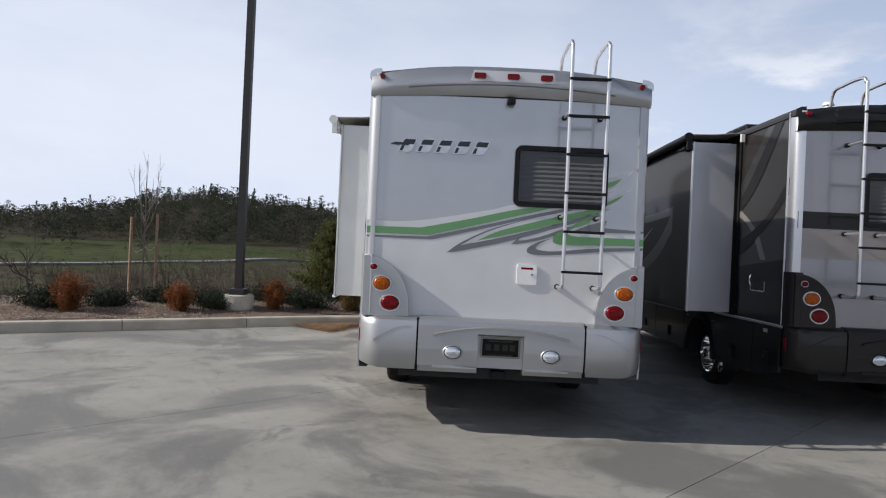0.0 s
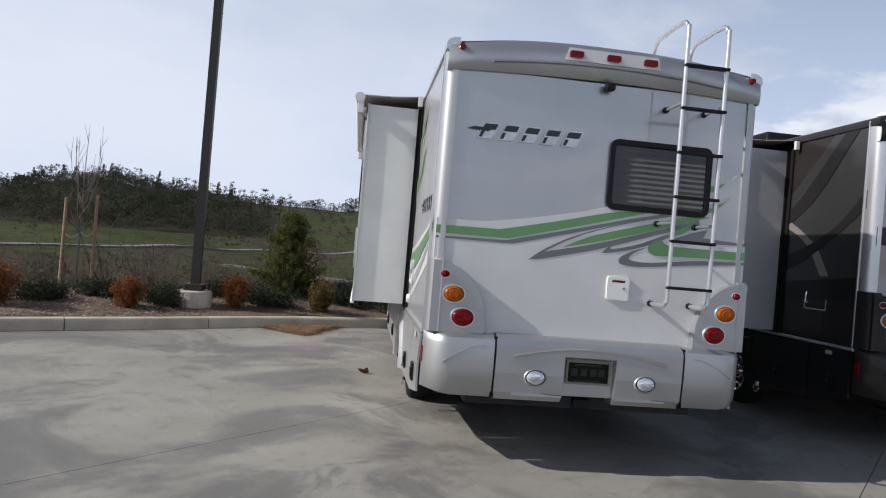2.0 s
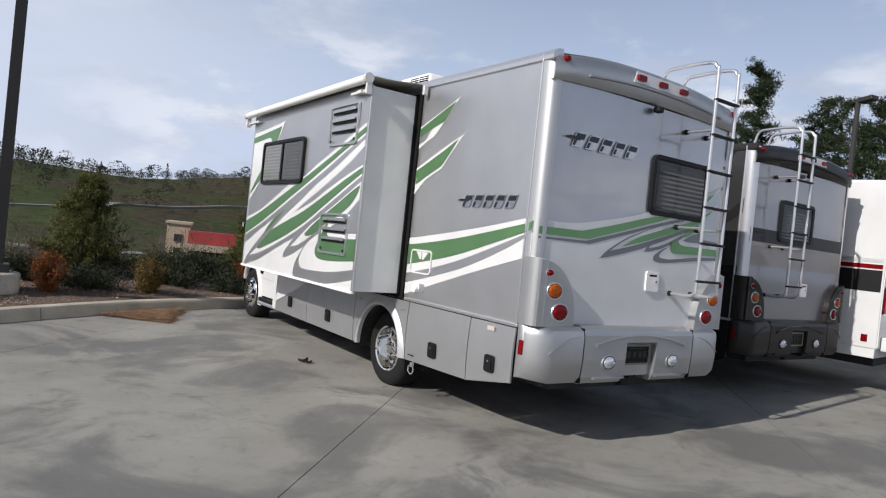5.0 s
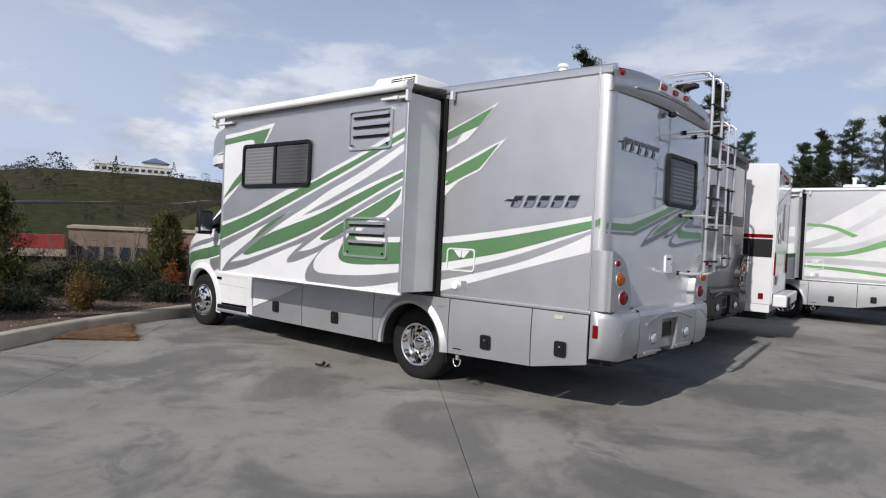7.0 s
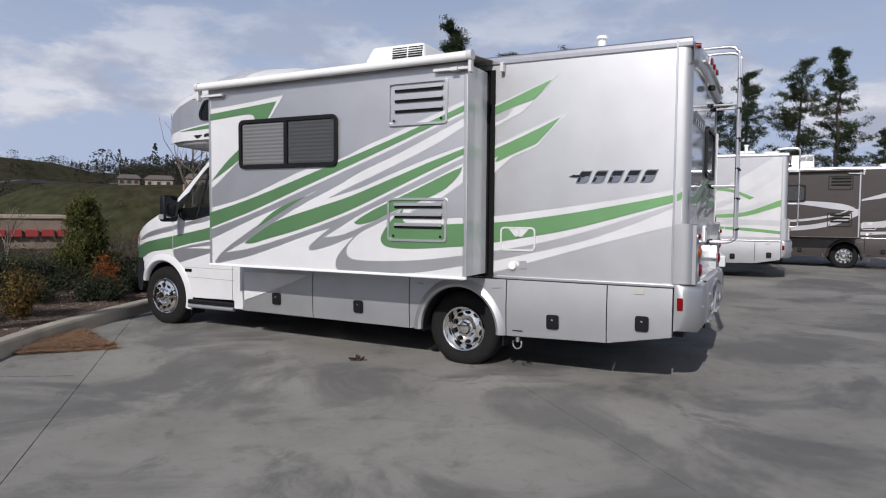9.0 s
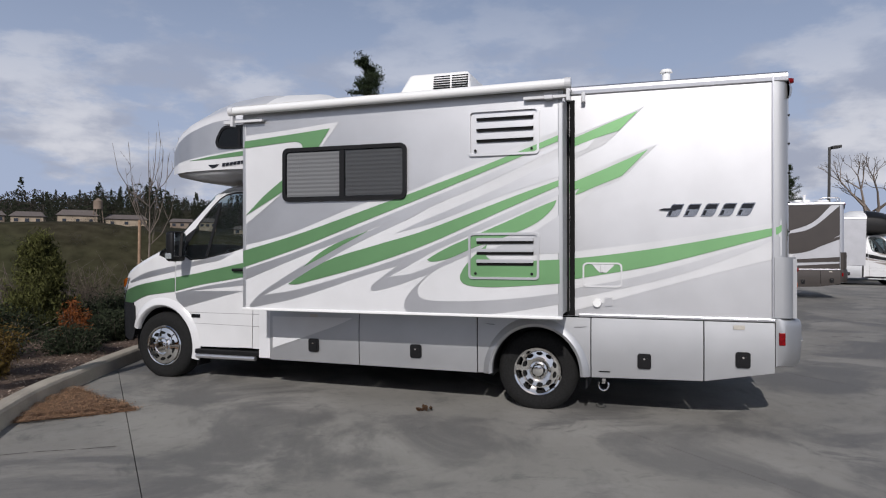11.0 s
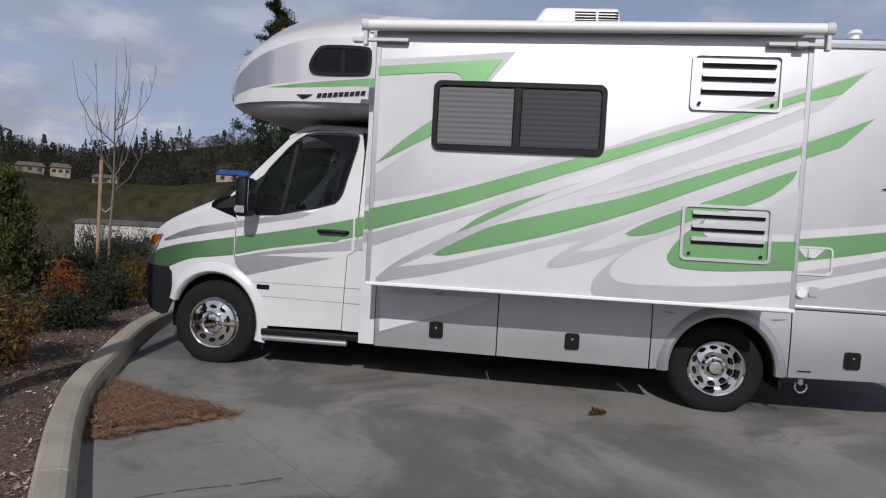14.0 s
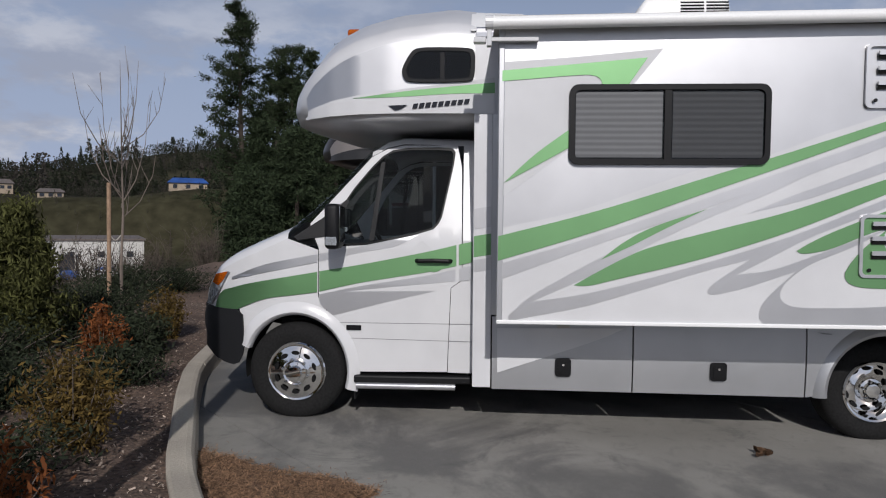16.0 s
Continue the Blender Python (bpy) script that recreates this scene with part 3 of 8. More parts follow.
# ---------------------------------------------------------------- motorhomes
SLIDE = [
    ("white", [[(4.885, 2.622), (4.422, 2.653), (3.866, 2.703)],
        [(3.866, 2.703), (4.069, 2.451)],
        [(4.448, 2.453), (4.452, 2.065)],
        [(4.452, 2.065), (4.672, 1.901), (4.898, 1.739)]]),
    ("white", [[(4.901, 1.547), (4.353, 1.675), (3.638, 1.929), (3.186, 2.03), (2.857, 2.155), (2.543, 2.259), (2.155, 2.399), (1.834, 2.51)],
        [(1.834, 2.51), (1.816, 0.912)],
        [(1.816, 0.912), (3.186, 0.923), (4.91, 0.942)]]),
    ("green", [[(4.886, 2.568), (4.344, 2.613), (3.962, 2.646)],
        [(3.962, 2.646), (4.091, 2.458)],
        [(4.091, 2.458), (4.244, 2.46)],
        [(4.244, 2.46), (4.259, 2.508), (4.306, 2.534), (4.423, 2.535), (4.887, 2.5)]]),
    ("green", [[(4.443, 2.196), (4.444, 2.077)],
        [(4.444, 2.077), (4.63, 1.973), (4.872, 1.843)],
        [(4.872, 1.843), (4.67, 2.029), (4.443, 2.196)]]),
    ("green", [[(4.902, 1.497), (4.275, 1.663), (3.461, 1.92), (3.052, 2.048), (2.542, 2.217), (2.155, 2.353), (1.833, 2.47)],
        [(1.833, 2.47), (1.833, 2.42)],
        [(1.833, 2.42), (2.155, 2.302), (2.542, 2.159), (3.052, 1.971), (3.602, 1.775), (4.276, 1.531), (4.904, 1.335)]]),
    ("silver", [[(4.905, 1.31), (4.276, 1.502), (3.603, 1.74), (3.052, 1.939), (2.542, 2.122), (2.242, 2.24), (1.832, 2.391)],
        [(1.832, 2.391), (1.832, 2.361)],
        [(1.832, 2.361), (2.183, 2.207), (2.542, 2.054), (2.921, 1.909), (3.186, 1.781), (3.567, 1.621), (3.896, 1.464), (4.279, 1.256), (4.682, 1.068)],
        [(4.682, 1.068), (4.28, 1.136), (3.604, 1.323), (3.052, 1.505), (2.54, 1.716), (2.18, 1.868), (1.828, 2.012)],
        [(1.828, 2.012), (1.828, 1.967)],
        [(1.828, 1.967), (2.18, 1.811), (2.602, 1.637), (2.92, 1.501), (3.186, 1.359), (3.371, 1.26)],
        [(3.371, 1.26), (3.152, 1.293), (2.92, 1.375), (2.539, 1.525), (2.453, 1.557)],
        [(2.453, 1.557), (2.601, 1.471), (2.758, 1.399), (2.92, 1.326), (3.052, 1.218), (3.092, 1.134), (3.051, 1.074), (2.919, 1.052), (2.537, 1.061), (2.174, 1.091), (1.819, 1.141)],
        [(1.819, 1.141), (1.818, 1.049)],
        [(1.818, 1.049), (2.232, 0.974), (2.536, 0.943), (3.051, 0.924), (3.186, 0.946), (3.22, 1.012), (3.172, 1.114), (2.999, 1.286)],
        [(2.999, 1.286), (3.152, 1.232), (3.288, 1.183), (3.463, 1.138), (3.541, 1.136), (3.533, 1.182), (3.42, 1.27), (3.281, 1.363)],
        [(3.281, 1.363), (3.604, 1.272), (4.281, 1.058), (4.684, 0.97), (4.809, 0.946), (4.834, 0.97)],
        [(4.834, 0.97), (4.682, 1.105), (4.357, 1.297), (4.122, 1.42), (3.603, 1.661), (3.308, 1.783)],
        [(3.308, 1.783), (3.567, 1.689), (3.895, 1.574), (4.277, 1.442), (4.906, 1.204)]]),
    ("green", [[(4.239, 1.347), (4.084, 1.468), (3.895, 1.568), (3.567, 1.683)],
        [(3.567, 1.683), (3.821, 1.557), (4.046, 1.438), (4.239, 1.347)]]),
    ("silver", [[(3.308, 1.654), (3.052, 1.763), (2.76, 1.873), (2.182, 2.109), (1.831, 2.286)],
        [(1.831, 2.286), (1.829, 2.122)],
        [(1.829, 2.122), (2.181, 2.017), (2.541, 1.896), (2.92, 1.757), (3.308, 1.654)]]),
    ("green", [[(4.406, 1.181), (4.279, 1.256), (4.085, 1.361), (3.896, 1.44), (3.462, 1.559), (3.052, 1.67), (2.541, 1.848), (2.181, 1.976), (1.829, 2.092)],
        [(1.829, 2.092), (1.829, 2.042)],
        [(1.829, 2.042), (2.18, 1.899), (2.54, 1.748), (3.052, 1.538), (3.604, 1.358), (4.124, 1.224), (4.279, 1.184), (4.358, 1.176), (4.406, 1.181)]]),
    ("green", [[(2.999, 1.418), (2.92, 1.468), (2.791, 1.534), (2.601, 1.615), (2.297, 1.74), (2.007, 1.865), (1.844, 1.927)],
        [(1.844, 1.927), (1.882, 1.853), (1.977, 1.763), (2.091, 1.697), (2.297, 1.615), (2.539, 1.536), (2.759, 1.443), (2.887, 1.408), (2.966, 1.402), (2.999, 1.418)]]),
    ("green", [[(2.694, 1.282), (2.65, 1.358), (2.57, 1.45), (2.447, 1.557)],
        [(2.447, 1.557), (2.465, 1.489), (2.44, 1.436), (2.367, 1.411), (2.177, 1.408), (1.822, 1.424)],
        [(1.822, 1.424), (1.82, 1.222)],
        [(1.82, 1.222), (2.294, 1.186), (2.537, 1.184), (2.644, 1.202), (2.688, 1.239), (2.694, 1.282)]]),
    ("silver", [[(2.272, 1.553), (2.356, 1.532), (2.368, 1.489), (2.325, 1.464), (2.177, 1.46), (1.823, 1.479)],
        [(1.823, 1.479), (1.826, 1.796)],
        [(1.826, 1.796), (2.005, 1.682), (2.149, 1.605), (2.272, 1.553)]]),
]
WALL = [
    ("white", [[(1.89, 1.477), (1.599, 1.507), (1.052, 1.578), (0.546, 1.654), (-0.021, 1.752)],
        [(-0.021, 1.752), (-0.028, 1.46)],
        [(-0.028, 1.46), (0.538, 1.308), (1.044, 1.162), (1.592, 0.998), (1.883, 0.914)]]),
    ("green", [[(1.889, 1.423), (1.598, 1.443), (1.05, 1.517), (0.545, 1.605), (-0.022, 1.714)],
        [(-0.022, 1.714), (-0.023, 1.662)],
        [(-0.023, 1.662), (0.543, 1.501), (1.048, 1.368), (1.595, 1.266), (1.887, 1.215)]]),
    ("silver", [[(1.886, 1.128), (1.315, 1.242), (0.789, 1.383), (-0.023, 1.653)],
        [(-0.023, 1.653), (0.303, 1.494), (0.788, 1.307), (1.314, 1.163), (1.884, 1.035)]]),
    ("white", [[(1.902, 2.499), (1.339, 2.701), (1.142, 2.782)],
        [(1.142, 2.782), (1.284, 2.646), (1.391, 2.545), (1.5, 2.454), (1.612, 2.408), (1.899, 2.273)]]),
    ("green", [[(1.902, 2.472), (1.393, 2.669), (1.2, 2.741)],
        [(1.2, 2.741), (1.364, 2.575)],
        [(1.364, 2.575), (1.546, 2.524), (1.613, 2.502), (1.901, 2.402)]]),
    ("silver", [[(1.901, 2.375), (1.529, 2.549)],
        [(1.529, 2.549), (1.585, 2.495), (1.64, 2.425)],
        [(1.64, 2.425), (1.9, 2.338)]]),
    ("white", [[(1.897, 2.101), (1.333, 2.33), (1.036, 2.436)],
        [(1.036, 2.436), (1.197, 2.283), (1.33, 2.144)],
        [(1.33, 2.144), (1.578, 2.048)],
        [(1.578, 2.048), (1.72, 1.935), (1.893, 1.776)]]),
    ("green", [[(1.897, 2.074), (1.386, 2.276), (1.114, 2.395)],
        [(1.114, 2.395), (1.25, 2.254), (1.341, 2.165)],
        [(1.341, 2.165), (1.579, 2.074), (1.692, 2.025)],
        [(1.692, 2.025), (1.75, 2.01), (1.71, 2.068)],
        [(1.71, 2.068), (1.896, 1.987)]]),
    ("silver", [[(1.896, 1.96), (1.779, 2.017)],
        [(1.779, 2.017), (1.895, 1.874)]]),
]
REAR = [
    ("white", [[(-1.214, 1.728), (-0.783, 1.734), (-0.168, 1.848), (0.091, 1.913), (0.496, 1.932)],
        [(0.496, 1.932), (0.784, 1.869)],
        [(0.784, 1.869), (0.646, 1.772)],
        [(0.646, 1.772), (1.197, 1.707)],
        [(1.197, 1.707), (1.192, 0.829)],
        [(1.192, 0.829), (-1.168, 0.739)]]),
    ("green", [[(-1.211, 1.675), (-0.709, 1.68)],
        [(-0.709, 1.68), (-0.307, 1.77), (0.07, 1.864), (0.307, 1.899)],
        [(0.307, 1.899), (0.426, 1.905)],
        [(0.426, 1.905), (0.19, 1.841), (-0.21, 1.732), (-0.635, 1.621)],
        [(-0.635, 1.621), (-1.208, 1.618)]]),
    ("silver", [[(-1.208, 1.599), (-0.653, 1.606)],
        [(-0.653, 1.606), (-0.209, 1.717), (0.215, 1.828), (0.498, 1.894)],
        [(0.498, 1.894), (0.593, 1.889)],
        [(0.593, 1.889), (0.263, 1.811), (0.028, 1.738), (-0.206, 1.641), (-0.368, 1.548)],
        [(-0.368, 1.548), (0.033, 1.643), (0.503, 1.784), (0.784, 1.874)],
        [(0.784, 1.874), (0.795, 1.841)],
        [(0.795, 1.841), (0.504, 1.751), (0.035, 1.6), (-0.343, 1.506), (-0.485, 1.48)],
        [(-0.485, 1.48), (-0.369, 1.567), (-0.16, 1.677), (0.169, 1.792)],
        [(0.169, 1.792), (-0.208, 1.689), (-0.609, 1.584)],
        [(-0.609, 1.584), (-1.207, 1.585)]]),
    ("green", [[(-0.241, 1.587), (-0.111, 1.655), (0.053, 1.715), (0.5, 1.841), (0.735, 1.9)],
        [(0.735, 1.9), (0.878, 1.907)],
        [(0.878, 1.907), (0.55, 1.801), (0.126, 1.681), (-0.241, 1.587)]]),
    ("silver", [[(0.055, 1.572), (0.119, 1.633), (0.198, 1.679)],
        [(0.198, 1.679), (0.12, 1.609), (0.318, 1.656), (0.505, 1.732), (0.716, 1.804)],
        [(0.716, 1.804), (0.507, 1.703), (0.32, 1.628), (0.155, 1.587), (0.055, 1.572)]]),
    ("green", [[(0.52, 1.723), (0.622, 1.79), (0.761, 1.854)],
        [(0.761, 1.854), (0.67, 1.768), (0.52, 1.723)]]),
    ("silver", [[(0.395, 1.641), (0.297, 1.608), (0.209, 1.56), (0.191, 1.521), (0.231, 1.499), (0.374, 1.497), (0.8, 1.541), (1.189, 1.573)],
        [(1.189, 1.573), (1.188, 1.592)],
        [(1.188, 1.592), (0.799, 1.574), (0.443, 1.533), (0.324, 1.533), (0.266, 1.549), (0.298, 1.589), (0.395, 1.641)]]),
    ("green", [[(0.506, 1.708), (0.432, 1.681), (0.405, 1.637), (0.426, 1.599), (0.512, 1.589), (0.798, 1.598), (1.187, 1.607)],
        [(1.187, 1.607), (1.185, 1.664)],
        [(1.185, 1.664), (0.794, 1.664), (0.566, 1.668), (0.506, 1.708)]]),
    ("silver", [[(0.578, 1.711), (0.718, 1.77), (0.859, 1.81)],
        [(0.859, 1.81), (0.828, 1.747)],
        [(0.828, 1.747), (1.172, 1.73)],
        [(1.172, 1.73), (1.182, 1.716)],
        [(1.182, 1.716), (0.697, 1.703), (0.578, 1.711)]]),
    ("white", [[(0.809, 2.146), (1.061, 2.239)],
        [(1.061, 2.239), (0.939, 2.105), (0.847, 2.048), (0.776, 2.045)]]),
    ("green", [[(0.81, 2.118), (0.965, 2.168)],
        [(0.965, 2.168), (0.892, 2.103), (0.775, 2.064)]]),
    ("white", [[(0.818, 1.971), (1.059, 2.091)],
        [(1.059, 2.091), (0.959, 2.001), (0.83, 1.909)]]),
    ("green", [[(0.819, 1.947), (0.981, 2.031)],
        [(0.981, 2.031), (0.922, 1.975), (0.811, 1.918)]]),
]
CAB = [
    ("green", [[(7.16, 0.846), (7.113, 0.966), (7.055, 1.025), (6.987, 1.047), (6.764, 1.103), (6.267, 1.192)],
        [(6.267, 1.192), (6.267, 1.034)],
        [(6.267, 1.034), (6.453, 1.01), (6.675, 0.977), (6.899, 0.894), (6.989, 0.844)],
        [(6.989, 0.844), (7.16, 0.846)]]),
    ("green", [[(6.251, 1.196), (5.925, 1.252), (5.447, 1.348), (5.198, 1.407)],
        [(5.198, 1.407), (5.197, 1.247)],
        [(5.197, 1.247), (5.447, 1.193), (5.925, 1.113), (6.251, 1.039)]]),
    ("green", [[(5.181, 1.411), (5.078, 1.434)],
        [(5.078, 1.434), (5.077, 1.279)],
        [(5.077, 1.279), (5.179, 1.252)]]),
    ("silver", [[(6.969, 1.136), (6.674, 1.244), (6.267, 1.327)],
        [(6.267, 1.327), (6.267, 1.266)],
        [(6.267, 1.266), (6.63, 1.192), (6.969, 1.118)]]),
    ("silver", [[(6.251, 1.331), (5.925, 1.391), (5.491, 1.482)],
        [(5.491, 1.482), (5.664, 1.394), (5.925, 1.344), (6.251, 1.271)]]),
    ("silver", [[(6.251, 1.017), (5.925, 1.087), (5.446, 1.167), (5.205, 1.226)],
        [(5.205, 1.226), (5.204, 1.131)],
        [(5.204, 1.131), (5.663, 1.086), (6.065, 1.042)],
        [(6.065, 1.042), (5.359, 1.055)],
        [(5.359, 1.055), (5.706, 0.972), (6.144, 0.857)],
        [(6.144, 0.857), (6.233, 0.934), (6.251, 0.969)]]),
    ("silver", [[(5.179, 1.226), (5.076, 1.253)],
        [(5.076, 1.253), (5.075, 1.145)],
        [(5.075, 1.145), (5.178, 1.131)]]),
]
OVER = [
    ("silver", [[(5.07, 2.905), (5.4, 2.912), (5.65, 2.89), (5.95, 2.80), (6.1, 2.735), (6.3, 2.61), (6.38, 2.53)],
        [(6.38, 2.53), (6.36, 2.425)],
        [(6.36, 2.425), (6.06, 2.485), (5.645, 2.54), (5.234, 2.588), (5.07, 2.61)],
        [(5.07, 2.61), (5.07, 2.905)]]),
    ("white", [[(6.361, 2.429), (6.06, 2.49), (5.645, 2.546), (5.234, 2.593), (4.924, 2.632)],
        [(4.924, 2.632), (4.921, 2.374)],
        [(4.921, 2.374), (5.644, 2.375), (6.332, 2.363), (6.361, 2.396)]]),
    ("green", [[(5.976, 2.486), (5.562, 2.537), (5.233, 2.569), (4.924, 2.596)],
        [(4.924, 2.596), (4.923, 2.519)],
        [(4.923, 2.519), (5.233, 2.516), (5.644, 2.493), (5.976, 2.486)]]),
]
SKIRT = [
    ("white", [[(4.889, 0.808), (3.964, 0.819)],
        [(3.964, 0.819), (4.128, 0.743), (4.429, 0.634), (4.887, 0.476)]]),
]
LATCHES = [(4.405, 0.525), (3.29, 0.513), (1.147, 0.52), (0.346, 0.57)]
AX_F, AX_R = 6.44, 2.115
CAB_HALF = [(6.55, 1.03), (6.8, 1.0), (7.0, 0.93), (7.15, 0.83), (7.27, 0.68), (7.33, 0.55)]
CAB_EDGE = [(5.0, 2.17), (5.62, 2.19), (5.75, 2.16), (5.87, 2.09), (6.18, 1.735), (6.5, 1.445), (6.95, 1.25), (7.1, 1.17), (7.2, 1.06), (7.33, 0.9)]


def cab_x(y, z):
    """Half width of the cab: upright below the waist, leaning in above it."""
    h = lerp(CAB_HALF, y)
    return h - 0.24 * max(0.0, z - 1.44) - 0.04 * max(0.0, 0.75 - z) - 0.02 * max(0.0, z - 1.1)


def wheel(parent, x, y, z, side, dual=False):
    """A tyre with a polished ten-hole simulator over its rim; side is -1 or 1, outward."""
    w = part("wheel", cyl((x - side * 0.12, y, z), (x - side * 0.2, y, z), 0.12), UNDER, parent)
    bm = bmesh.new()
    prof = [(0.0, 0.215), (0.012, 0.25), (0.02, 0.30), (0.012, 0.345), (-0.012, 0.372), (-0.04, 0.381), (-0.19, 0.381), (-0.215, 0.36), (-0.22, 0.3), (-0.2, 0.215)]
    n = 48
    rings = []
    for k in range(n):
        a = 2 * math.pi * k / n
        rings.append([bm.verts.new((x + side * d, y + r * math.cos(a), z + r * math.sin(a))) for d, r in prof])
    for k in range(n):
        a, b = rings[k], rings[(k + 1) % n]
        for i in range(len(prof) - 1):
            bm.faces.new((a[i], a[i + 1], b[i + 1], b[i]))
    bmesh.ops.recalc_face_normals(bm, faces=bm.faces)
    part("tyre", bm, RUBBER, w, "black road tyre", smooth=True)
    deep = -0.11 if dual else 0.03
    prof = [(0.012, 0.232), (0.022, 0.222), (0.014, 0.208), (deep * 0.5, 0.196), (deep, 0.178), (deep + 0.004, 0.12), (deep + 0.02, 0.095)]
    prof += [(deep + 0.075, 0.085), (deep + 0.082, 0.066), (deep + 0.06, 0.055), (deep + 0.1, 0.05), (deep + 0.108, 0.0)] if dual else [(deep + 0.012, 0.08), (deep + 0.02, 0.055), (deep + 0.055, 0.05), (deep + 0.062, 0.0)]
    bm = bmesh.new()
    rings = []
    for k in range(n):
        a = 2 * math.pi * k / n
        rings.append([bm.verts.new((x + side * d, y + r * math.cos(a), z + r * math.sin(a))) for d, r in prof])
    for k in range(n):
        a, b = rings[k], rings[(k + 1) % n]
        for i in range(len(prof) - 1):
            bm.faces.new((a[i], a[i + 1], b[i + 1], b[i]))
    bmesh.ops.remove_doubles(bm, verts=bm.verts, dist=1e-5)
    bmesh.ops.recalc_face_normals(bm, faces=bm.faces)
    part("rim", bm, CHROME, w, "polished chrome wheel cover", smooth=True)
    for k in range(10):
        a = 2 * math.pi * (k + 0.5) / 10
        bm = bmesh.new()
        mid = Vector((x + side * (deep + 0.004 + (0.006 if not dual else 0.012)), y + 0.153 * math.cos(a), z + 0.153 * math.sin(a)))
        tang = Vector((0, -math.sin(a), math.cos(a)))
        rad = Vector((0, math.cos(a), math.sin(a)))
        vs = []
        for q in range(12):
            b = 2 * math.pi * q / 12
            vs.append(bm.verts.new(mid + tang * 0.031 * math.cos(b) + rad * 0.016 * math.sin(b)))
        bm.faces.new(vs)
        part("slot", bm, SEAL, w)
    for k in range(6):
        a = 2 * math.pi * (k + 0.25) / 6
        c = Vector((x + side * (deep + (0.07 if dual else 0.0)), y + (0.068 if dual else 0.1) * math.cos(a), z + (0.068 if dual else 0.1) * math.sin(a)))
        bm = bmesh.new()
        add_cyl(bm, c, c + Vector((side * 0.03, 0, 0)), 0.013, 0.012, 8)
        add_cyl(bm, c + Vector((side * 0.03, 0, 0)), c + Vector((side * 0.04, 0, 0)), 0.012, 0.004, 8)
        part("nut_cover", bm, CHROME, w, smooth=False)
    return w


def framed_window(parent, place, a0, a1, b0, b1, split=None, blind=True, r=0.06):
    """A rounded window with a black frame, a pane and a pleated blind behind it."""
    win = part("window", sheet([rounded(a0, a1, b0, b1, r), rounded(a0 + 0.035, a1 - 0.035, b0 + 0.035, b1 - 0.035, r * 0.7)], lambda a, b, d: place(a, b, d), 0.022), BLACK, parent, "black-framed window")
    panes = [(a0 + 0.03, a1 - 0.03)] if split is None else [(a0 + 0.03, split - 0.02), (split + 0.02, a1 - 0.03)]
    if split is not None:
        part("mullion", sheet([rounded(split - 0.022, split + 0.022, b0 + 0.03, b1 - 0.03, 0.005)], place, 0.018), BLACK, win)
    for p0, p1 in panes:
        pane = part("pane", sheet([rounded(p0, p1, b0 + 0.03, b1 - 0.03, 0.03)], lambda a, b, d: place(a, b, 0.008 + d)), TINTED, win)
        pane.visible_shadow = False
    part("recess", sheet([rounded(a0 + 0.02, a1 - 0.02, b0 + 0.02, b1 - 0.02, 0.03)], lambda a, b, d: place(a, b, 0.0015)), SEAL, win)
    if split is not None:
        part("insect_screen", sheet([rounded(panes[0][0], panes[0][1], b0 + 0.032, b1 - 0.032, 0.02)], lambda a, b, d: place(a, b, 0.0072)), SCREEN, win, "fine dark insect screen")
    if blind:
        bm = bmesh.new()
        count = 11
        for p0, p1 in panes:
            q0, q1 = p0 + 0.012, p1 - 0.012
            rows = [[bm.verts.new(place(a, b0 + 0.045 + (b1 - b0 - 0.09) * k / (2 * count), 0.0022 + 0.0045 * (k % 2))) for a in (q0, q1)] for k in range(2 * count + 1)]
            for s, t in zip(rows, rows[1:]):
                bm.faces.new((s[0], s[1], t[1], t[0]))
        part("blind", bm, BLIND, win, "pale pleated blind")
    return win


def slatted_vent(parent, place, a0, a1, b0, b1, mat):
    """A plastic fridge vent with three dark slots."""
    v = part("vent", sheet([rounded(a0 - 0.014, a1 + 0.014, b0 - 0.014, b1 + 0.014, 0.035), rounded(a0 + 0.006, a1 - 0.006, b0 + 0.006, b1 - 0.006, 0.025)], place, 0.016), mat, parent, "louvred vent cover painted over with the stripes")
    for a in (a0 + 0.05, a1 - 0.05):
        bm = bmesh.new()
        add_cyl(bm, place(a, b0 + 0.035, 0.008), place(a, b0 + 0.035, 0.014), 0.012, n=10)
        part("fastener", bm, BLACK, v)
    h = b1 - b0
    for f in (0.28, 0.53, 0.78):
        z = b0 + h * f
        part("slot", sheet([rounded(a0 + 0.035, a1 - 0.06, z, z + 0.04, 0.006)], lambda a, b, d: place(a, b, 0.0105)), SEAL, v)
        part("louvre", sheet([rounded(a0 + 0.035, a1 - 0.06, z + 0.024, z + 0.052, 0.006)], lambda a, b, d: place(a, b, 0.0095 + d), 0.012), mat, v)
    return v


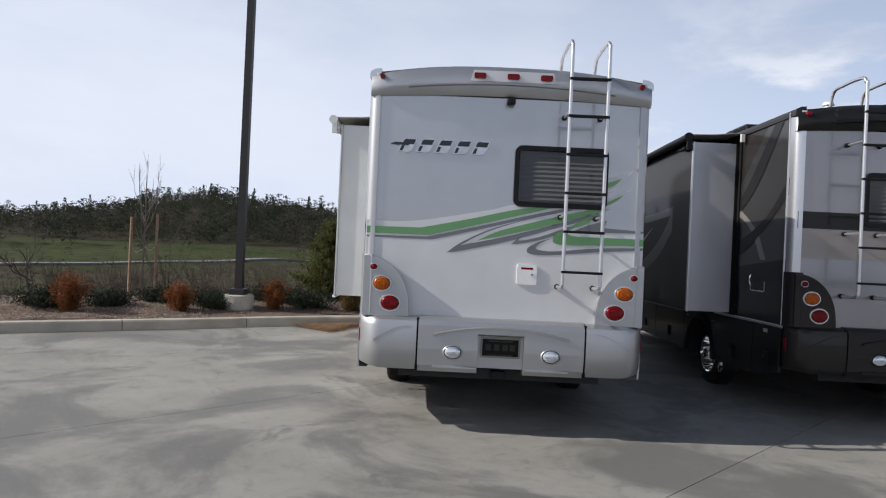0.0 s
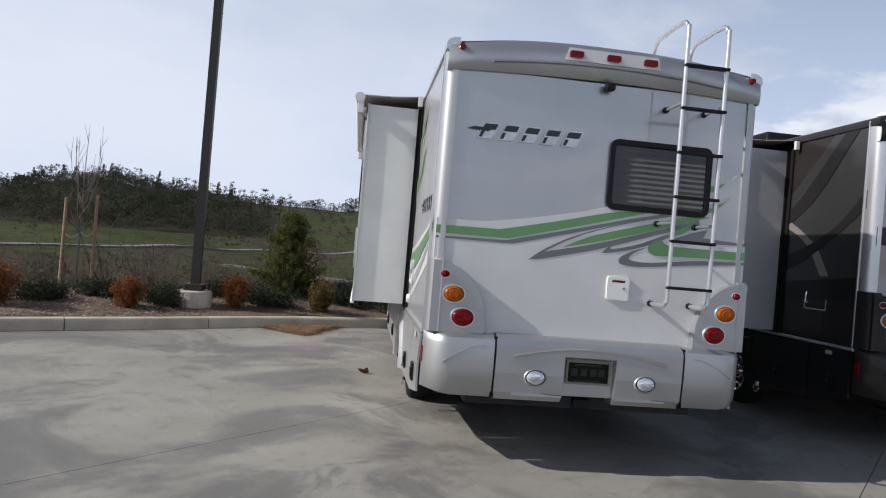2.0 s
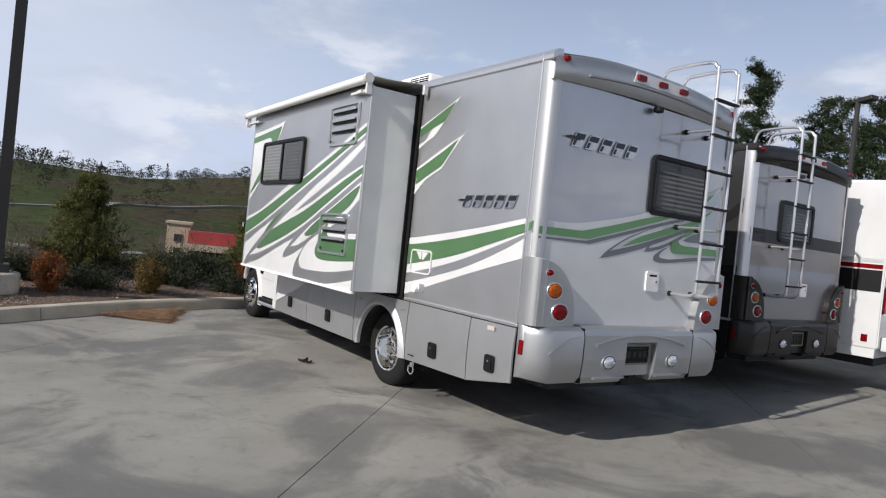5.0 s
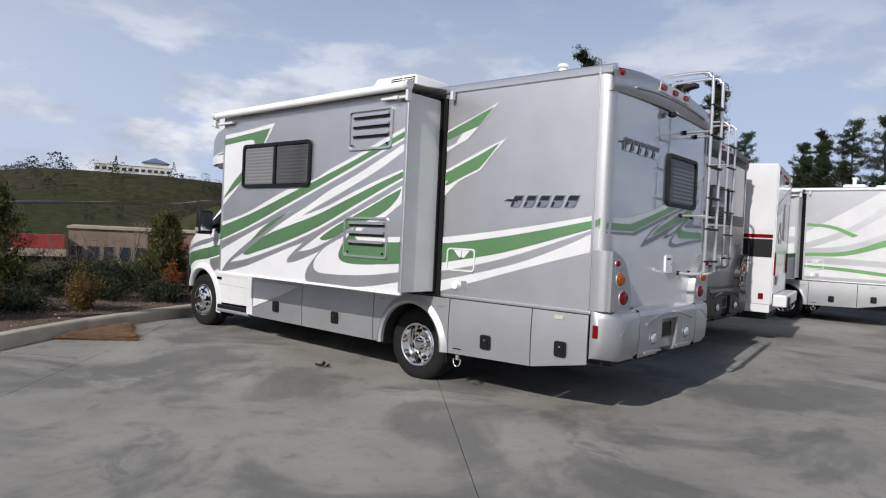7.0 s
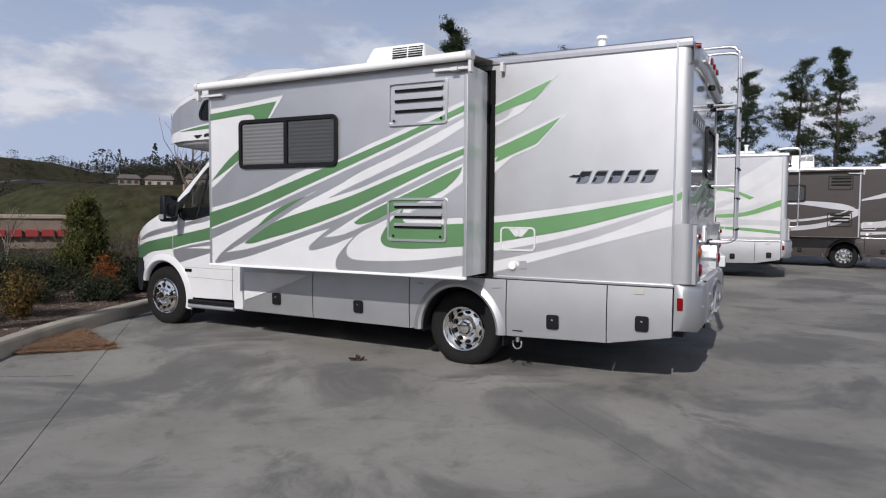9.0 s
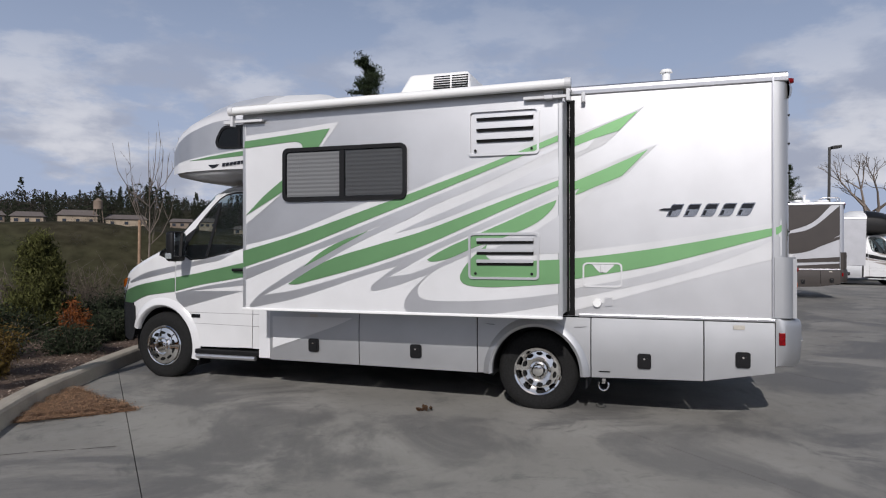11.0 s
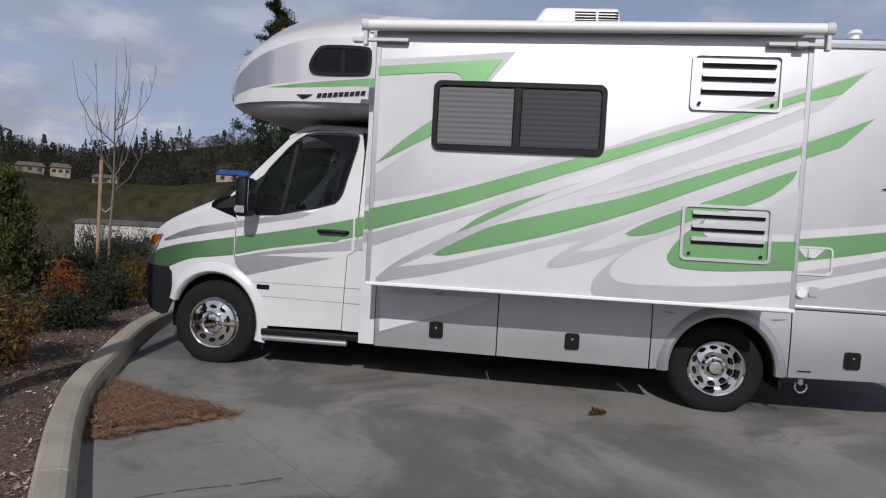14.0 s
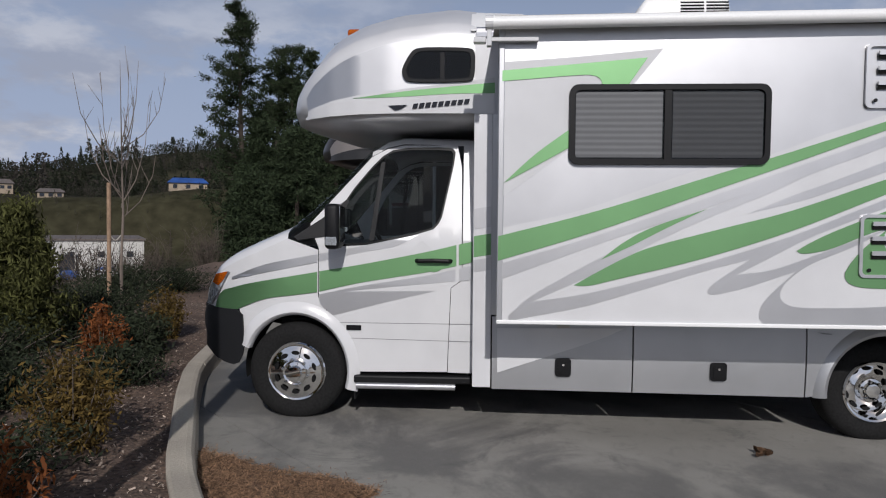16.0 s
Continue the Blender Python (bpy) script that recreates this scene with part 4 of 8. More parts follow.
def script_badge(parent, place, a0, a1, b0, b1, lean):
    """A chrome nameplate: slanted plain blocks with a dark upper face and a bright rim, and a bar that runs in from one end."""
    n = 5
    w = (a1 - a0) / n
    h = b1 - b0
    badge = None

    def slant(p0, p1, pts):
        return [(p0 + f * (p1 - p0) + lean * g, b0 + g * h) for f, g in pts]

    for k in range(n):
        p0, p1 = a0 + w * (k + 0.04), a0 + w * (k + 0.78)
        foot = [(0.0, 0.0), (0.86, 0.0), (1.0, 0.16), (1.0, 1.0), (0.12, 1.0), (0.0, 0.86)]
        plate = part("badge" if badge is None else "badge_block", sheet([slant(p0, p1, foot)], place, 0.007), BADGE_PLATE, badge or parent, "chrome nameplate" if badge is None else "")
        badge = badge or plate
        for loop in ([(0.08, 0.56), (0.92, 0.56), (0.92, 0.92), (0.14, 0.92), (0.08, 0.84)], [(0.08, 0.08), (0.3, 0.08), (0.3, 0.46), (0.08, 0.46)]):
            part("badge_face", sheet([slant(p0, p1, loop)], lambda a, b, d: place(a, b, 0.0075 + d), 0.002), BADGE_DARK, badge)
    part("badge_bar", sheet([[(a0 - 0.42 * w, b0 + 0.54 * h), (a0 + 0.6 * w, b0 + 0.46 * h), (a0 + 0.75 * w, b0 + 0.64 * h), (a0 - 0.1 * w, b0 + 0.68 * h)]], lambda a, b, d: place(a, b, 0.010 + d), 0.003), BADGE_DARK, badge)
    return badge


def ladder(parent, xs, y0):
    """A polished roof ladder with black treads."""
    def stile(x):
        return tube(smooth_line([(x, 0.0, 1.235), (x, y0 + 0.07, 1.235), (x, y0 + 0.01, 1.27), (x, y0, 1.36), (x, y0, 2.3), (x, y0, 3.12), (x, y0 + 0.02, 3.2), (x, y0 + 0.09, 3.25), (x, y0 + 0.4, 3.25), (x, y0 + 0.54, 3.22), (x, y0 + 0.6, 3.04)], 5), 0.0155)
    top = part("ladder", stile(xs[0]), TRIM, parent, "bright aluminium roof ladder", smooth=True)
    part("rail", stile(xs[1]), TRIM, top, smooth=True)
    for z in (2.92, 2.62, 2.31, 2.0, 1.69, 1.366):
        bm = box(xs[0] - 0.015, xs[1] + 0.015, y0 - 0.028, y0 + 0.012, z - 0.009, z + 0.012, 0.004)
        part("tread", bm, BLACK, top, "black grip tread")
    for x in xs:
        for z in (2.66, 1.82, 1.235):
            bm = bmesh.new()
            add_cyl(bm, (x, -0.003, z), (x, y0 + (0.1 if z < 1.3 else 0.0), z), 0.012, n=8)
            part("standoff", bm, TRIM, top, smooth=True)
            bm = bmesh.new()
            add_cyl(bm, (x, -0.003, z), (x, -0.032, z), 0.024, 0.02, 10)
            part("foot", bm, BLACK, top)
    return top


def motorhome(where, pal, slide_gfx, wall_gfx, rear_gfx, label, full=True):
    """A coach-built motorhome on a van chassis; pal maps paint names to materials."""
    body_col, low_col, accent, bump_col = pal["body"], pal["skirt"], pal["cap"], pal.get("bumper", pal["skirt"])
    rv = thing("motorhome", label, "motorhome", where, group="parked motorhomes")
    W = 1.18

    def left(a, b, d):
        return Vector((-W - d, a, b))

    def right(a, b, d):
        return Vector((W + d, a, b))

    def rear(a, b, d):
        return Vector((a, -d, b))

    def slide_face(a, b, d):
        return Vector((-1.71 - d, a, b))

    def decals(parent, shapes, place, start=0.003, deep=""):
        for i, (colour, paths) in enumerate(shapes):
            lift = start + {"white": 0.0, "silver": 0.0025, "green": 0.005}.get(colour, 0.0025) + 0.00005 * i
            part("stripe", sheet([outline(paths)], lambda a, b, d: place(a, b, lift)), pal.get(deep + colour, pal[colour]), parent)

    # house walls
    lw = part("side_wall", box(-W, -W + 0.05, 0.05, 5.06, 0.90, 2.97), body_col, rv, "gloss painted fibreglass side wall")
    part("side_wall", box(W - 0.05, W, 0.05, 5.06, 0.90, 2.97), body_col, rv)
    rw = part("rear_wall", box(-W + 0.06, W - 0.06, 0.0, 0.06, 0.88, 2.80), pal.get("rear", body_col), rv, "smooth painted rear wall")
    part("front_wall", box(-W + 0.002, W - 0.002, 5.0, 5.055, 0.40, 2.96), pal["front"], rv)
    part("floor", box(-W + 0.05, W - 0.05, 0.06, 5.0, 0.80, 0.90), UNDER, rv)
    # crowned roof
    sections = []
    for y in (0.0, 0.5, 2.5, 4.1, 4.3, 4.5, 4.7, 4.9, 5.1):
        zc = lerp([(0, 3.05), (0.5, 3.075), (4.1, 3.075), (4.3, 3.12), (4.5, 3.24), (4.7, 3.33), (5.1, 3.35)], y)
        sections.append([(x, y, 2.97 + (zc - 2.97) * (1 - (abs(x) / W) ** 2.4)) for x in [-W + 2 * W * i / 24 for i in range(25)]])
    part("roof", loft(sections), ROOF_WHITE, rv, "white fibreglass roof", smooth=True)
    # rails along the roof edge, with a gutter lip
    for s in (-1, 1):
        prof = [(s * (W + 0.004), 2.915), (s * (W + 0.016), 2.925), (s * (W + 0.018), 2.955), (s * (W + 0.008), 2.985), (s * (W - 0.03), 3.005), (s * (W - 0.08), 3.01), (s * (W - 0.08), 2.96)]
        part("roof_rail", loft([[(x, y, z) for x, z in prof] for y in (-0.005, 5.06)], close=True), TRIM, rv, "aluminium roof rail", smooth=False)
        # rounded corner post at the rear
        prof = [(s * (W - 0.085), -0.012), (s * (W - 0.055), -0.011), (s * (W - 0.03), -0.002), (s * (W - 0.012), 0.014), (s * W, 0.04), (s * (W + 0.007), 0.07), (s * (W + 0.009), 0.105), (s * (W - 0.02), 0.11)]
        part("corner_post", loft([[(x, y, z) for x, y in prof] for z in (0.93, 2.97)], close=True), pal["post"], rv, "silver corner moulding", smooth=True)
        part("corner_strip", box(s * (W + 0.012) - 0.006, s * (W + 0.012) + 0.006, 0.103, 0.118, 0.93, 2.97, 0.003), TRIM, rv)
        # moulding above the skirt
        part("belt_moulding", box(s * (W + 0.012) - 0.014, s * (W + 0.012) + 0.014, 0.09, 1.72, 0.895, 0.925, 0.008), TRIM, rv, "bright belt moulding")
    # rear cap over the wall
    sections = []
    for i in range(25):
        x = -W + 2 * W * i / 24
        k = 1 - abs(x / W) ** 2.6
        arch = 1 - abs(x / W) ** 2.0
        edge = 1.0 if abs(x) < W - 0.03 else 0.35
        zt = 2.965 + 0.105 * k
        zb = 2.775 + 0.035 * arch
        sections.append([(x, 0.07, zt), (x, 0.01, zt - 0.004), (x, -0.035 * edge, zt - 0.045), (x, -0.055 * edge, zt - 0.12), (x, -0.045 * edge, zb + 0.03), (x, -0.02 * edge, zb), (x, 0.03, zb)])
    cap = part("rear_cap", loft(sections), accent, rv, "moulded rear cap", smooth=True)
    sections = []
    for i in range(21):
        f = i / 20
        x = -0.86 + 1.72 * f
        k = 1 - abs(2 * f - 1) ** 2
        z0 = 2.845 + 0.05 * k
        sections.append([(x, -0.05, z0), (x, -0.075, z0 + 0.004), (x, -0.078, z0 + 0.016), (x, -0.05, z0 + 0.022)])
    part("cap_ridge", loft(sections, close=True), accent, cap, smooth=True)
    part("lamp_recess", sheet([[(-0.35, 2.925), (0.37, 2.925), (0.345, 3.015), (-0.325, 3.015)]], lambda a, b, d: Vector((a, -0.056 - d, b)), 0.006), PEARL if full else accent, cap)
    for x in (-0.27, 0.007, 0.285):
        part("marker_lamp", sheet([rounded(x - 0.05, x + 0.05, 2.945, 2.99, 0.012)], lambda a, b, d: Vector((a, -0.062 - d, b)), 0.02), RED_LENS, cap, "red marker lamp")
    for s in (-1, 1):
        bm = bmesh.new()
        add_cyl(bm, (s * 1.09, -0.015, 2.935), (s * 1.09, -0.062, 2.935), 0.028, 0.02, 14)
        part("marker_lamp", bm, RED_LENS, cap, "round red marker lamp")
    bm = box(-0.035, 0.035, -0.085, -0.02, 2.74, 2.79, 0.012)
    part("camera_housing", bm, BLACK, rv, "black reversing camera")
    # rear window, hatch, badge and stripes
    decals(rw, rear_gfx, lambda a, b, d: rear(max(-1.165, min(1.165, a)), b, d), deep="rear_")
    rx0, rx1 = pal.get("rear_window", (0.057, 0.843))
    framed_window(rv, lambda a, b, d: Vector((a, -0.004 - d, b)), rx0, rx1, 1.895, 2.41)
    part("outlet_hatch", sheet([rounded(0.115, 0.283, 1.24, 1.41, 0.02)], rear, 0.018), AC_WHITE, rv, "white socket hatch")
    part("hatch_slot", sheet([rounded(0.15, 0.25, 1.368, 1.385, 0.003)], lambda a, b, d: rear(a, b, 0.0185)), RED_LENS, rv)
    bm = bmesh.new()
    add_cyl(bm, (0.24, -0.018, 1.325), (0.24, -0.026, 1.325), 0.011, n=10)
    part("hatch_lock", bm, CHROME, rv)
    if pal.get("badge", True):
        script_badge(rv, lambda a, b, d: Vector((a, -0.006 - d, b)), -0.94, -0.17, 2.312, 2.43, 0.05)
    ladder(rv, pal.get("ladder", (0.457, 0.757)), -0.27)
    # tail lamp housings and rear bumper
    for s in (-1, 1):
        curve = [(s * 1.165, 1.43)] + [(s * (1.165 - 0.39 * math.sin(radians(a))), 0.93 + 0.5 * math.cos(radians(a)) ** 0.8) for a in range(8, 90, 8)] + [(s * 0.775, 0.93), (s * 1.165, 0.93)]
        hous = part("lamp_housing", sheet([curve], lambda a, b, d: Vector((a, 0.02 - d , b)), 0.095), bump_col, rv, "moulded tail lamp housing")
        wrap = [(s * 1.10, -0.078), (s * 1.14, -0.066), (s * 1.17, -0.042), (s * 1.188, -0.005), (s * 1.195, 0.04), (s * 1.195, 0.1), (s * 1.12, 0.1)]
        part("lamp_housing_side", loft([[(x, y, z) for x, y in wrap] for z in (0.93, 1.3, 1.44)], close=True), bump_col, hous, smooth=True)
        for x, z, r, mat, lab in ((0.935, 1.04, 0.075, RED_LENS, "red tail lamp"), (1.01, 1.2, 0.07, AMBER_LENS, "amber turn lamp"), (1.082, 1.335, 0.03, RED_LENS, "small red reflector")):
            bm = bmesh.new()
            add_cyl(bm, (s * x, -0.074, z), (s * x, -0.083, z), r * 1.22, r * 1.16, 24)
            for v in bm.verts:
                v.co.z = z + (v.co.z - z) * 0.82
            bez = part("bezel", bm, TRIM, hous, "bright oval bezel")
            bm = bmesh.new()
            add_cyl(bm, (s * x, -0.082, z), (s * x, -0.0845, z), r * 1.05, r * 1.03, 24)
            for v in bm.verts:
                v.co.z = z + (v.co.z - z) * 0.78
            part("gasket", bm, SEAL, bez)
            rings = []
            for q, out in ((1.0, 0.083), (0.9, 0.093), (0.72, 0.0985), (0.66, 0.0965), (0.4, 0.102), (0.34, 0.1), (0.05, 0.104)):
                rings.append([(s * x + q * r * math.cos(2 * math.pi * k / 28), -out, z + 0.78 * q * r * math.sin(2 * math.pi * k / 28)) for k in range(28)])
            part("lens", loft(rings, close=True), mat, bez, lab, smooth=True)
    bump = thing_part("rear_bumper", rv)

    def bumper_run(x0, x1, n, low):
        sections = []
        for i in range(n + 1):
            x = x0 + (x1 - x0) * i / n
            e = max(0.0, (abs(x) - 1.0) / 0.185)
            back = -0.135 + 0.15 * e ** 2.4
            zb = low + 0.03 * e
            sections.append([(x, 0.09 if e > 0.2 else 0.0, 0.935), (x, back + 0.06, 0.935), (x, back + 0.012, 0.905), (x, back, 0.86), (x, back, 0.68), (x, back + 0.012, zb + 0.06), (x, back + 0.05, zb + 0.01), (x, 0.09, zb)])
        return loft(sections, close=True)

    part("bumper_corner", bumper_run(-1.185, -0.7, 18, 0.49), bump_col, bump, "rounded bumper corner", smooth=True)
    part("bumper_corner", bumper_run(0.7, 1.185, 18, 0.49), bump_col, bump, smooth=True)
    sections = []
    for x in (-0.685, -0.45, -0.191, -0.19, -0.1, 0.0, 0.1, 0.19, 0.191, 0.45, 0.685):
        zb = 0.485 if abs(x) > 0.1905 else 0.80
        zm = max(0.68, zb + 0.02)
        sections.append([(x, 0.0, 0.945), (x, -0.06, 0.942), (x, -0.118, 0.915), (x, -0.135, 0.875), (x, -0.135, zm), (x, -0.123, zb + (0.06 if zb < 0.6 else 0.01)), (x, -0.085, zb + 0.005), (x, 0.09, zb)])
    part("bumper_middle", loft(sections, close=True), bump_col, bump, "bumper centre with a pocket for the plate")
    for s in (-1, 1):
        sections = []
        for i in range(7):
            x = s * (0.2 + 0.36 * i / 6)
            sections.append([(x, -0.12, 0.525), (x, -0.142, 0.53), (x, -0.142, 0.543), (x, -0.12, 0.55)])
        part("bumper_lip", loft(sections, close=True), bump_col, bump)
    for s in (-1, 1):
        part("bumper_seam", box(s * 0.6925 - 0.012, s * 0.6925 + 0.012, -0.118, 0.0, 0.50, 0.925), SEAL, bump)
    part("plate_pocket", box(-0.19, 0.19, -0.075, -0.05, 0.535, 0.80), bump_col, bump)
    part("number_plate", box(-0.155, 0.155, -0.088, -0.077, 0.635, 0.785, 0.006), DARK_PLATE, bump, "dull number plate")
    for z, h in ((0.71, 0.05), (0.762, 0.012), (0.647, 0.012)):
        for x in ((-0.1, -0.03, 0.04, 0.1) if h > 0.02 else (0.0,)):
            hw = 0.022 if h > 0.02 else 0.1
            part("plate_mark", box(x - hw, x + hw, -0.0915, -0.0885, z - h / 2, z + h / 2), PLATE_MARK, bump)
    part("plate_frame", sheet([rounded(-0.165, 0.165, 0.625, 0.795, 0.012), rounded(-0.15, 0.15, 0.64, 0.78, 0.008)], lambda a, b, d: Vector((a, -0.09 - d, b)), 0.008), PLATE, bump)
    for x in (-0.395, 0.413):
        bm = bmesh.new()
        add_cyl(bm, (x, -0.13, 0.66), (x, -0.142, 0.66), 0.088, 0.078, 24)
        for v in bm.verts:
            v.co.z = 0.66 + (v.co.z - 0.66) * 0.74
        bez = part("fog_bezel", bm, bump_col, bump)
        bm = bmesh.new()
        add_cyl(bm, (x, -0.141, 0.66), (x, -0.1445, 0.66), 0.074, 0.072, 24)
        for v in bm.verts:
            v.co.z = 0.66 + (v.co.z - 0.66) * 0.74
        part("gasket", bm, SEAL, bez)
        rings = []
        for q, out in ((1.0, 0.143), (0.86, 0.152), (0.6, 0.157), (0.3, 0.159), (0.05, 0.16)):
            rings.append([(x + q * 0.067 * math.cos(2 * math.pi * k / 24), -out, 0.66 + 0.74 * q * 0.067 * math.sin(2 * math.pi * k / 24)) for k in range(24)])
        lamp = part("reversing_lamp", loft(rings, close=True), CLEAR_LENS, bez, "clear reversing lamp", smooth=True)
        part("bulb_holder", box(x - 0.05, x + 0.05, -0.1615, -0.158, 0.652, 0.664, 0.001), HEADLAMP, lamp)
    sections = []
    for i in range(17):
        f = i / 16
        x = -0.56 + 1.12 * f
        z0 = 0.785 + 0.075 * (1 - abs(2 * f - 1) ** 2)
        sections.append([(x, -0.13, z0), (x, -0.15, z0 + 0.003), (x, -0.152, z0 + 0.018), (x, -0.13, z0 + 0.03)])
    part("bumper_ridge", loft(sections, close=True), bump_col, bump, smooth=True)
    for s in (-1, 1):
        part("side_reflector", box(s * 1.186 - 0.008, s * 1.186 + 0.008, 0.015, 0.065, 0.70, 0.81, 0.006), RED_LENS, rv, "red side reflector")
        sections = []
        for i in range(9):
            f = i / 8
            x, z = s * (1.06 - 0.30 * f), 0.73 + 0.13 * math.sin(f * math.pi / 2)
            sections.append([(x, -0.11, z), (x, -0.139, z), (x, -0.139, z + 0.007), (x, -0.11, z + 0.007)])
        part("bumper_crease", loft(sections, close=True), bump_col, bump)
    # underbody and hitch
    part("chassis", box(-0.85, 0.85, 0.05, 6.6, 0.42, 0.80), UNDER, rv, "black chassis and tanks")
    part("hitch", box(-0.06, 0.06, 0.0, 0.2, 0.43, 0.5, 0.01), BLACK, rv)
    # skirt doors
    ys = [4.93, 3.90, 2.67, 1.61, 0.655, 0.095]
    zs = [0.352, 0.345, 0.336, 0.352, 0.372, 0.47]
    for s in (-1, 1):
        def skin(a, b, d):
            bulge = 0.012 * math.sin(math.pi * min(1, max(0, (b - 0.35) / 0.55)))
            return Vector((s * (W + 0.004 + bulge + d), a, b))
        for i in (0, 1, 3, 4):
            a1, a0 = ys[i] - 0.005, ys[i + 1] + 0.005
            z1, z0 = zs[i], zs[i + 1]
            loop = [(a0, z0), (a0 + (a1 - a0) / 2, (z0 + z1) / 2), (a1, z1), (a1, 0.6), (a1, 0.75), (a1, 0.888), (a0, 0.888), (a0, 0.75), (a0, 0.6)]
            door = part("locker_door", sheet([loop], skin, 0.016, levels=[0.4 + 0.035 * k for k in range(14)]), low_col, rv, "painted locker door", smooth=True)
            if s < 0 or full:
                la, lb = LATCHES[{0: 0, 1: 1, 3: 2, 4: 3}[i]]
                lt = part("latch", sheet([rounded(la - 0.058, la + 0.058, lb - 0.068, lb + 0.068, 0.022)], lambda a, b, d: skin(a, b, 0.02 + d), 0.014), BLACK, door, "black paddle latch")
                part("paddle", sheet([rounded(la - 0.036, la + 0.036, lb - 0.048, lb + 0.03, 0.014)], lambda a, b, d: skin(a, b, 0.03 + d), 0.01), BLACK, lt)
                bm = bmesh.new()
                p = skin(la, lb + 0.022, 0.04)
                add_cyl(bm, p, p + Vector((s * 0.006, 0, 0)), 0.009, n=8)
                part("lock", bm, CHROME, lt)
        arch = [(AX_R + 0.41 * math.cos(radians(a)) * 1.02, 0.37 + 0.43 * math.sin(radians(a))) for a in range(-2, 184, 8)]
        loop = [(2.67 - 0.005, 0.336)] + [(2.67 - 0.005, 0.888), (1.61 + 0.005, 0.888), (1.61 + 0.005, 0.352)] + [(y, z) for y, z in arch[::-1]]
        part("arch_panel", sheet([loop], skin, 0.016, levels=[0.4 + 0.035 * k for k in range(14)]), low_col, rv, "wheel arch panel", smooth=True)
        sections = []
        for a in range(-4, 186, 6):
            ca, sa = math.cos(radians(a)), math.sin(radians(a))
            sections.append([Vector((s * (W + 0.012 + o), AX_R + (0.415 + r) * ca, 0.37 + (0.43 + r) * sa)) for r, o in ((-0.01, 0.0), (-0.005, 0.035), (0.02, 0.048), (0.06, 0.03), (0.085, 0.008))])
        part("arch_flare", loft(sections), low_col, rv, "flared arch lip", smooth=True)
        liner = []
        for a in range(-8, 190, 9):
            ca, sa = math.cos(radians(a)), math.sin(radians(a))
            liner.append([(s * (W + 0.01), AX_R + 0.42 * ca, 0.37 + 0.44 * sa), (s * (W - 0.5), AX_R + 0.42 * ca, 0.37 + 0.44 * sa)])
        part("arch_liner", loft(liner), UNDER, rv)
    decals(rv, pal.get("skirt_gfx", []), lambda a, b, d: Vector((-W - 0.036 - d, a, b)))
    # wheels
    for s in (-1, 1):
        wheel(rv, s * 1.08, AX_R, pal["hub_r"], s, dual=True)
        wheel(rv, s * 1.0, AX_F, pal["hub_f"], s)
    part("mud_flap", box(-1.17, -0.7, AX_R - 0.47, AX_R - 0.455, 0.24, 0.6), BLACK, rv)
    # slide-out room
    S0 = pal.get("slide_start", 1.80)
    sl = part("slide_room", box(-1.71, -1.12, S0 + 0.02, 4.885, 0.945, 2.845, 0.0), pal["slide_end"], rv, "slide-out room pushed out")
    part("slide_skin", box(-1.716, -1.708, S0, 4.905, 0.932, 2.85), body_col, sl, "painted slide face")
    for y0, y1 in ((S0 - 0.005, S0 + 0.035), (4.87, 4.91)):
        part("slide_trim", box(-1.722, -1.70, y0, y1, 0.928, 2.85, 0.006), pal["post"], sl)
    part("slide_sill", box(-1.735, -1.70, S0 - 0.005, 4.91, 0.92, 0.945, 0.006), pal["awning"], sl)
    part("slide_seal", sheet([[(S0 - 0.045, 0.905), (4.89, 0.905), (4.89, 2.87), (S0 - 0.045, 2.87)], [(S0, 0.95), (4.88, 0.95), (4.88, 2.846), (S0, 2.846)]], left, 0.02), SEAL, sl, "black rubber slide seal")
    part("end_seal", box(-W - 0.05, -W, S0 + 0.004, S0 + 0.03, 0.94, 2.846), SEAL, sl, "black wiper seal")
    decals(sl, slide_gfx, lambda a, b, d: Vector((-1.716 - d, a, b)))
    if full:
        framed_window(sl, lambda a, b, d: Vector((-1.724 - d, a, b)), 3.19, 4.455, 1.965, 2.475, split=3.83)
    for b0, b1 in ((2.335, 2.71), (1.265, 1.64)) if pal.get("vents", True) else ():
        slatted_vent(sl, lambda a, b, d: Vector((-1.722 - d, a, b)), 2.005, 2.60, b0, b1, pal["slide_vent"])
    ret = part("front_return", box(-W - 0.014, -W + 0.03, 4.935, 5.07, 0.36, 2.37, 0.004), pal["over"], rv, "silver panel behind the cab")
    for mat_name, z0, z1 in (("silver", 1.55, 1.70), ("green", 1.345, 1.50), ("silver", 1.235, 1.325)):
        part("stripe", sheet([[(4.94, z0), (5.066, z0 - 0.02), (5.066, z1 - 0.02), (4.94, z1)]], lambda a, b, d: left(a, b, 0.017)), pal[mat_name], ret)
    part("front_post", box(-W - 0.0015, -W + 0.03, 4.90, 5.068, 2.37, 2.96), pal["over"], rv)
    # slide topper awning
    aw = part("topper_roller", cyl((-1.80, S0 - 0.06, 2.885), (-1.80, 4.975, 2.85), 0.04, n=20), pal["awning"], rv, "rolled slide topper awning", smooth=True)
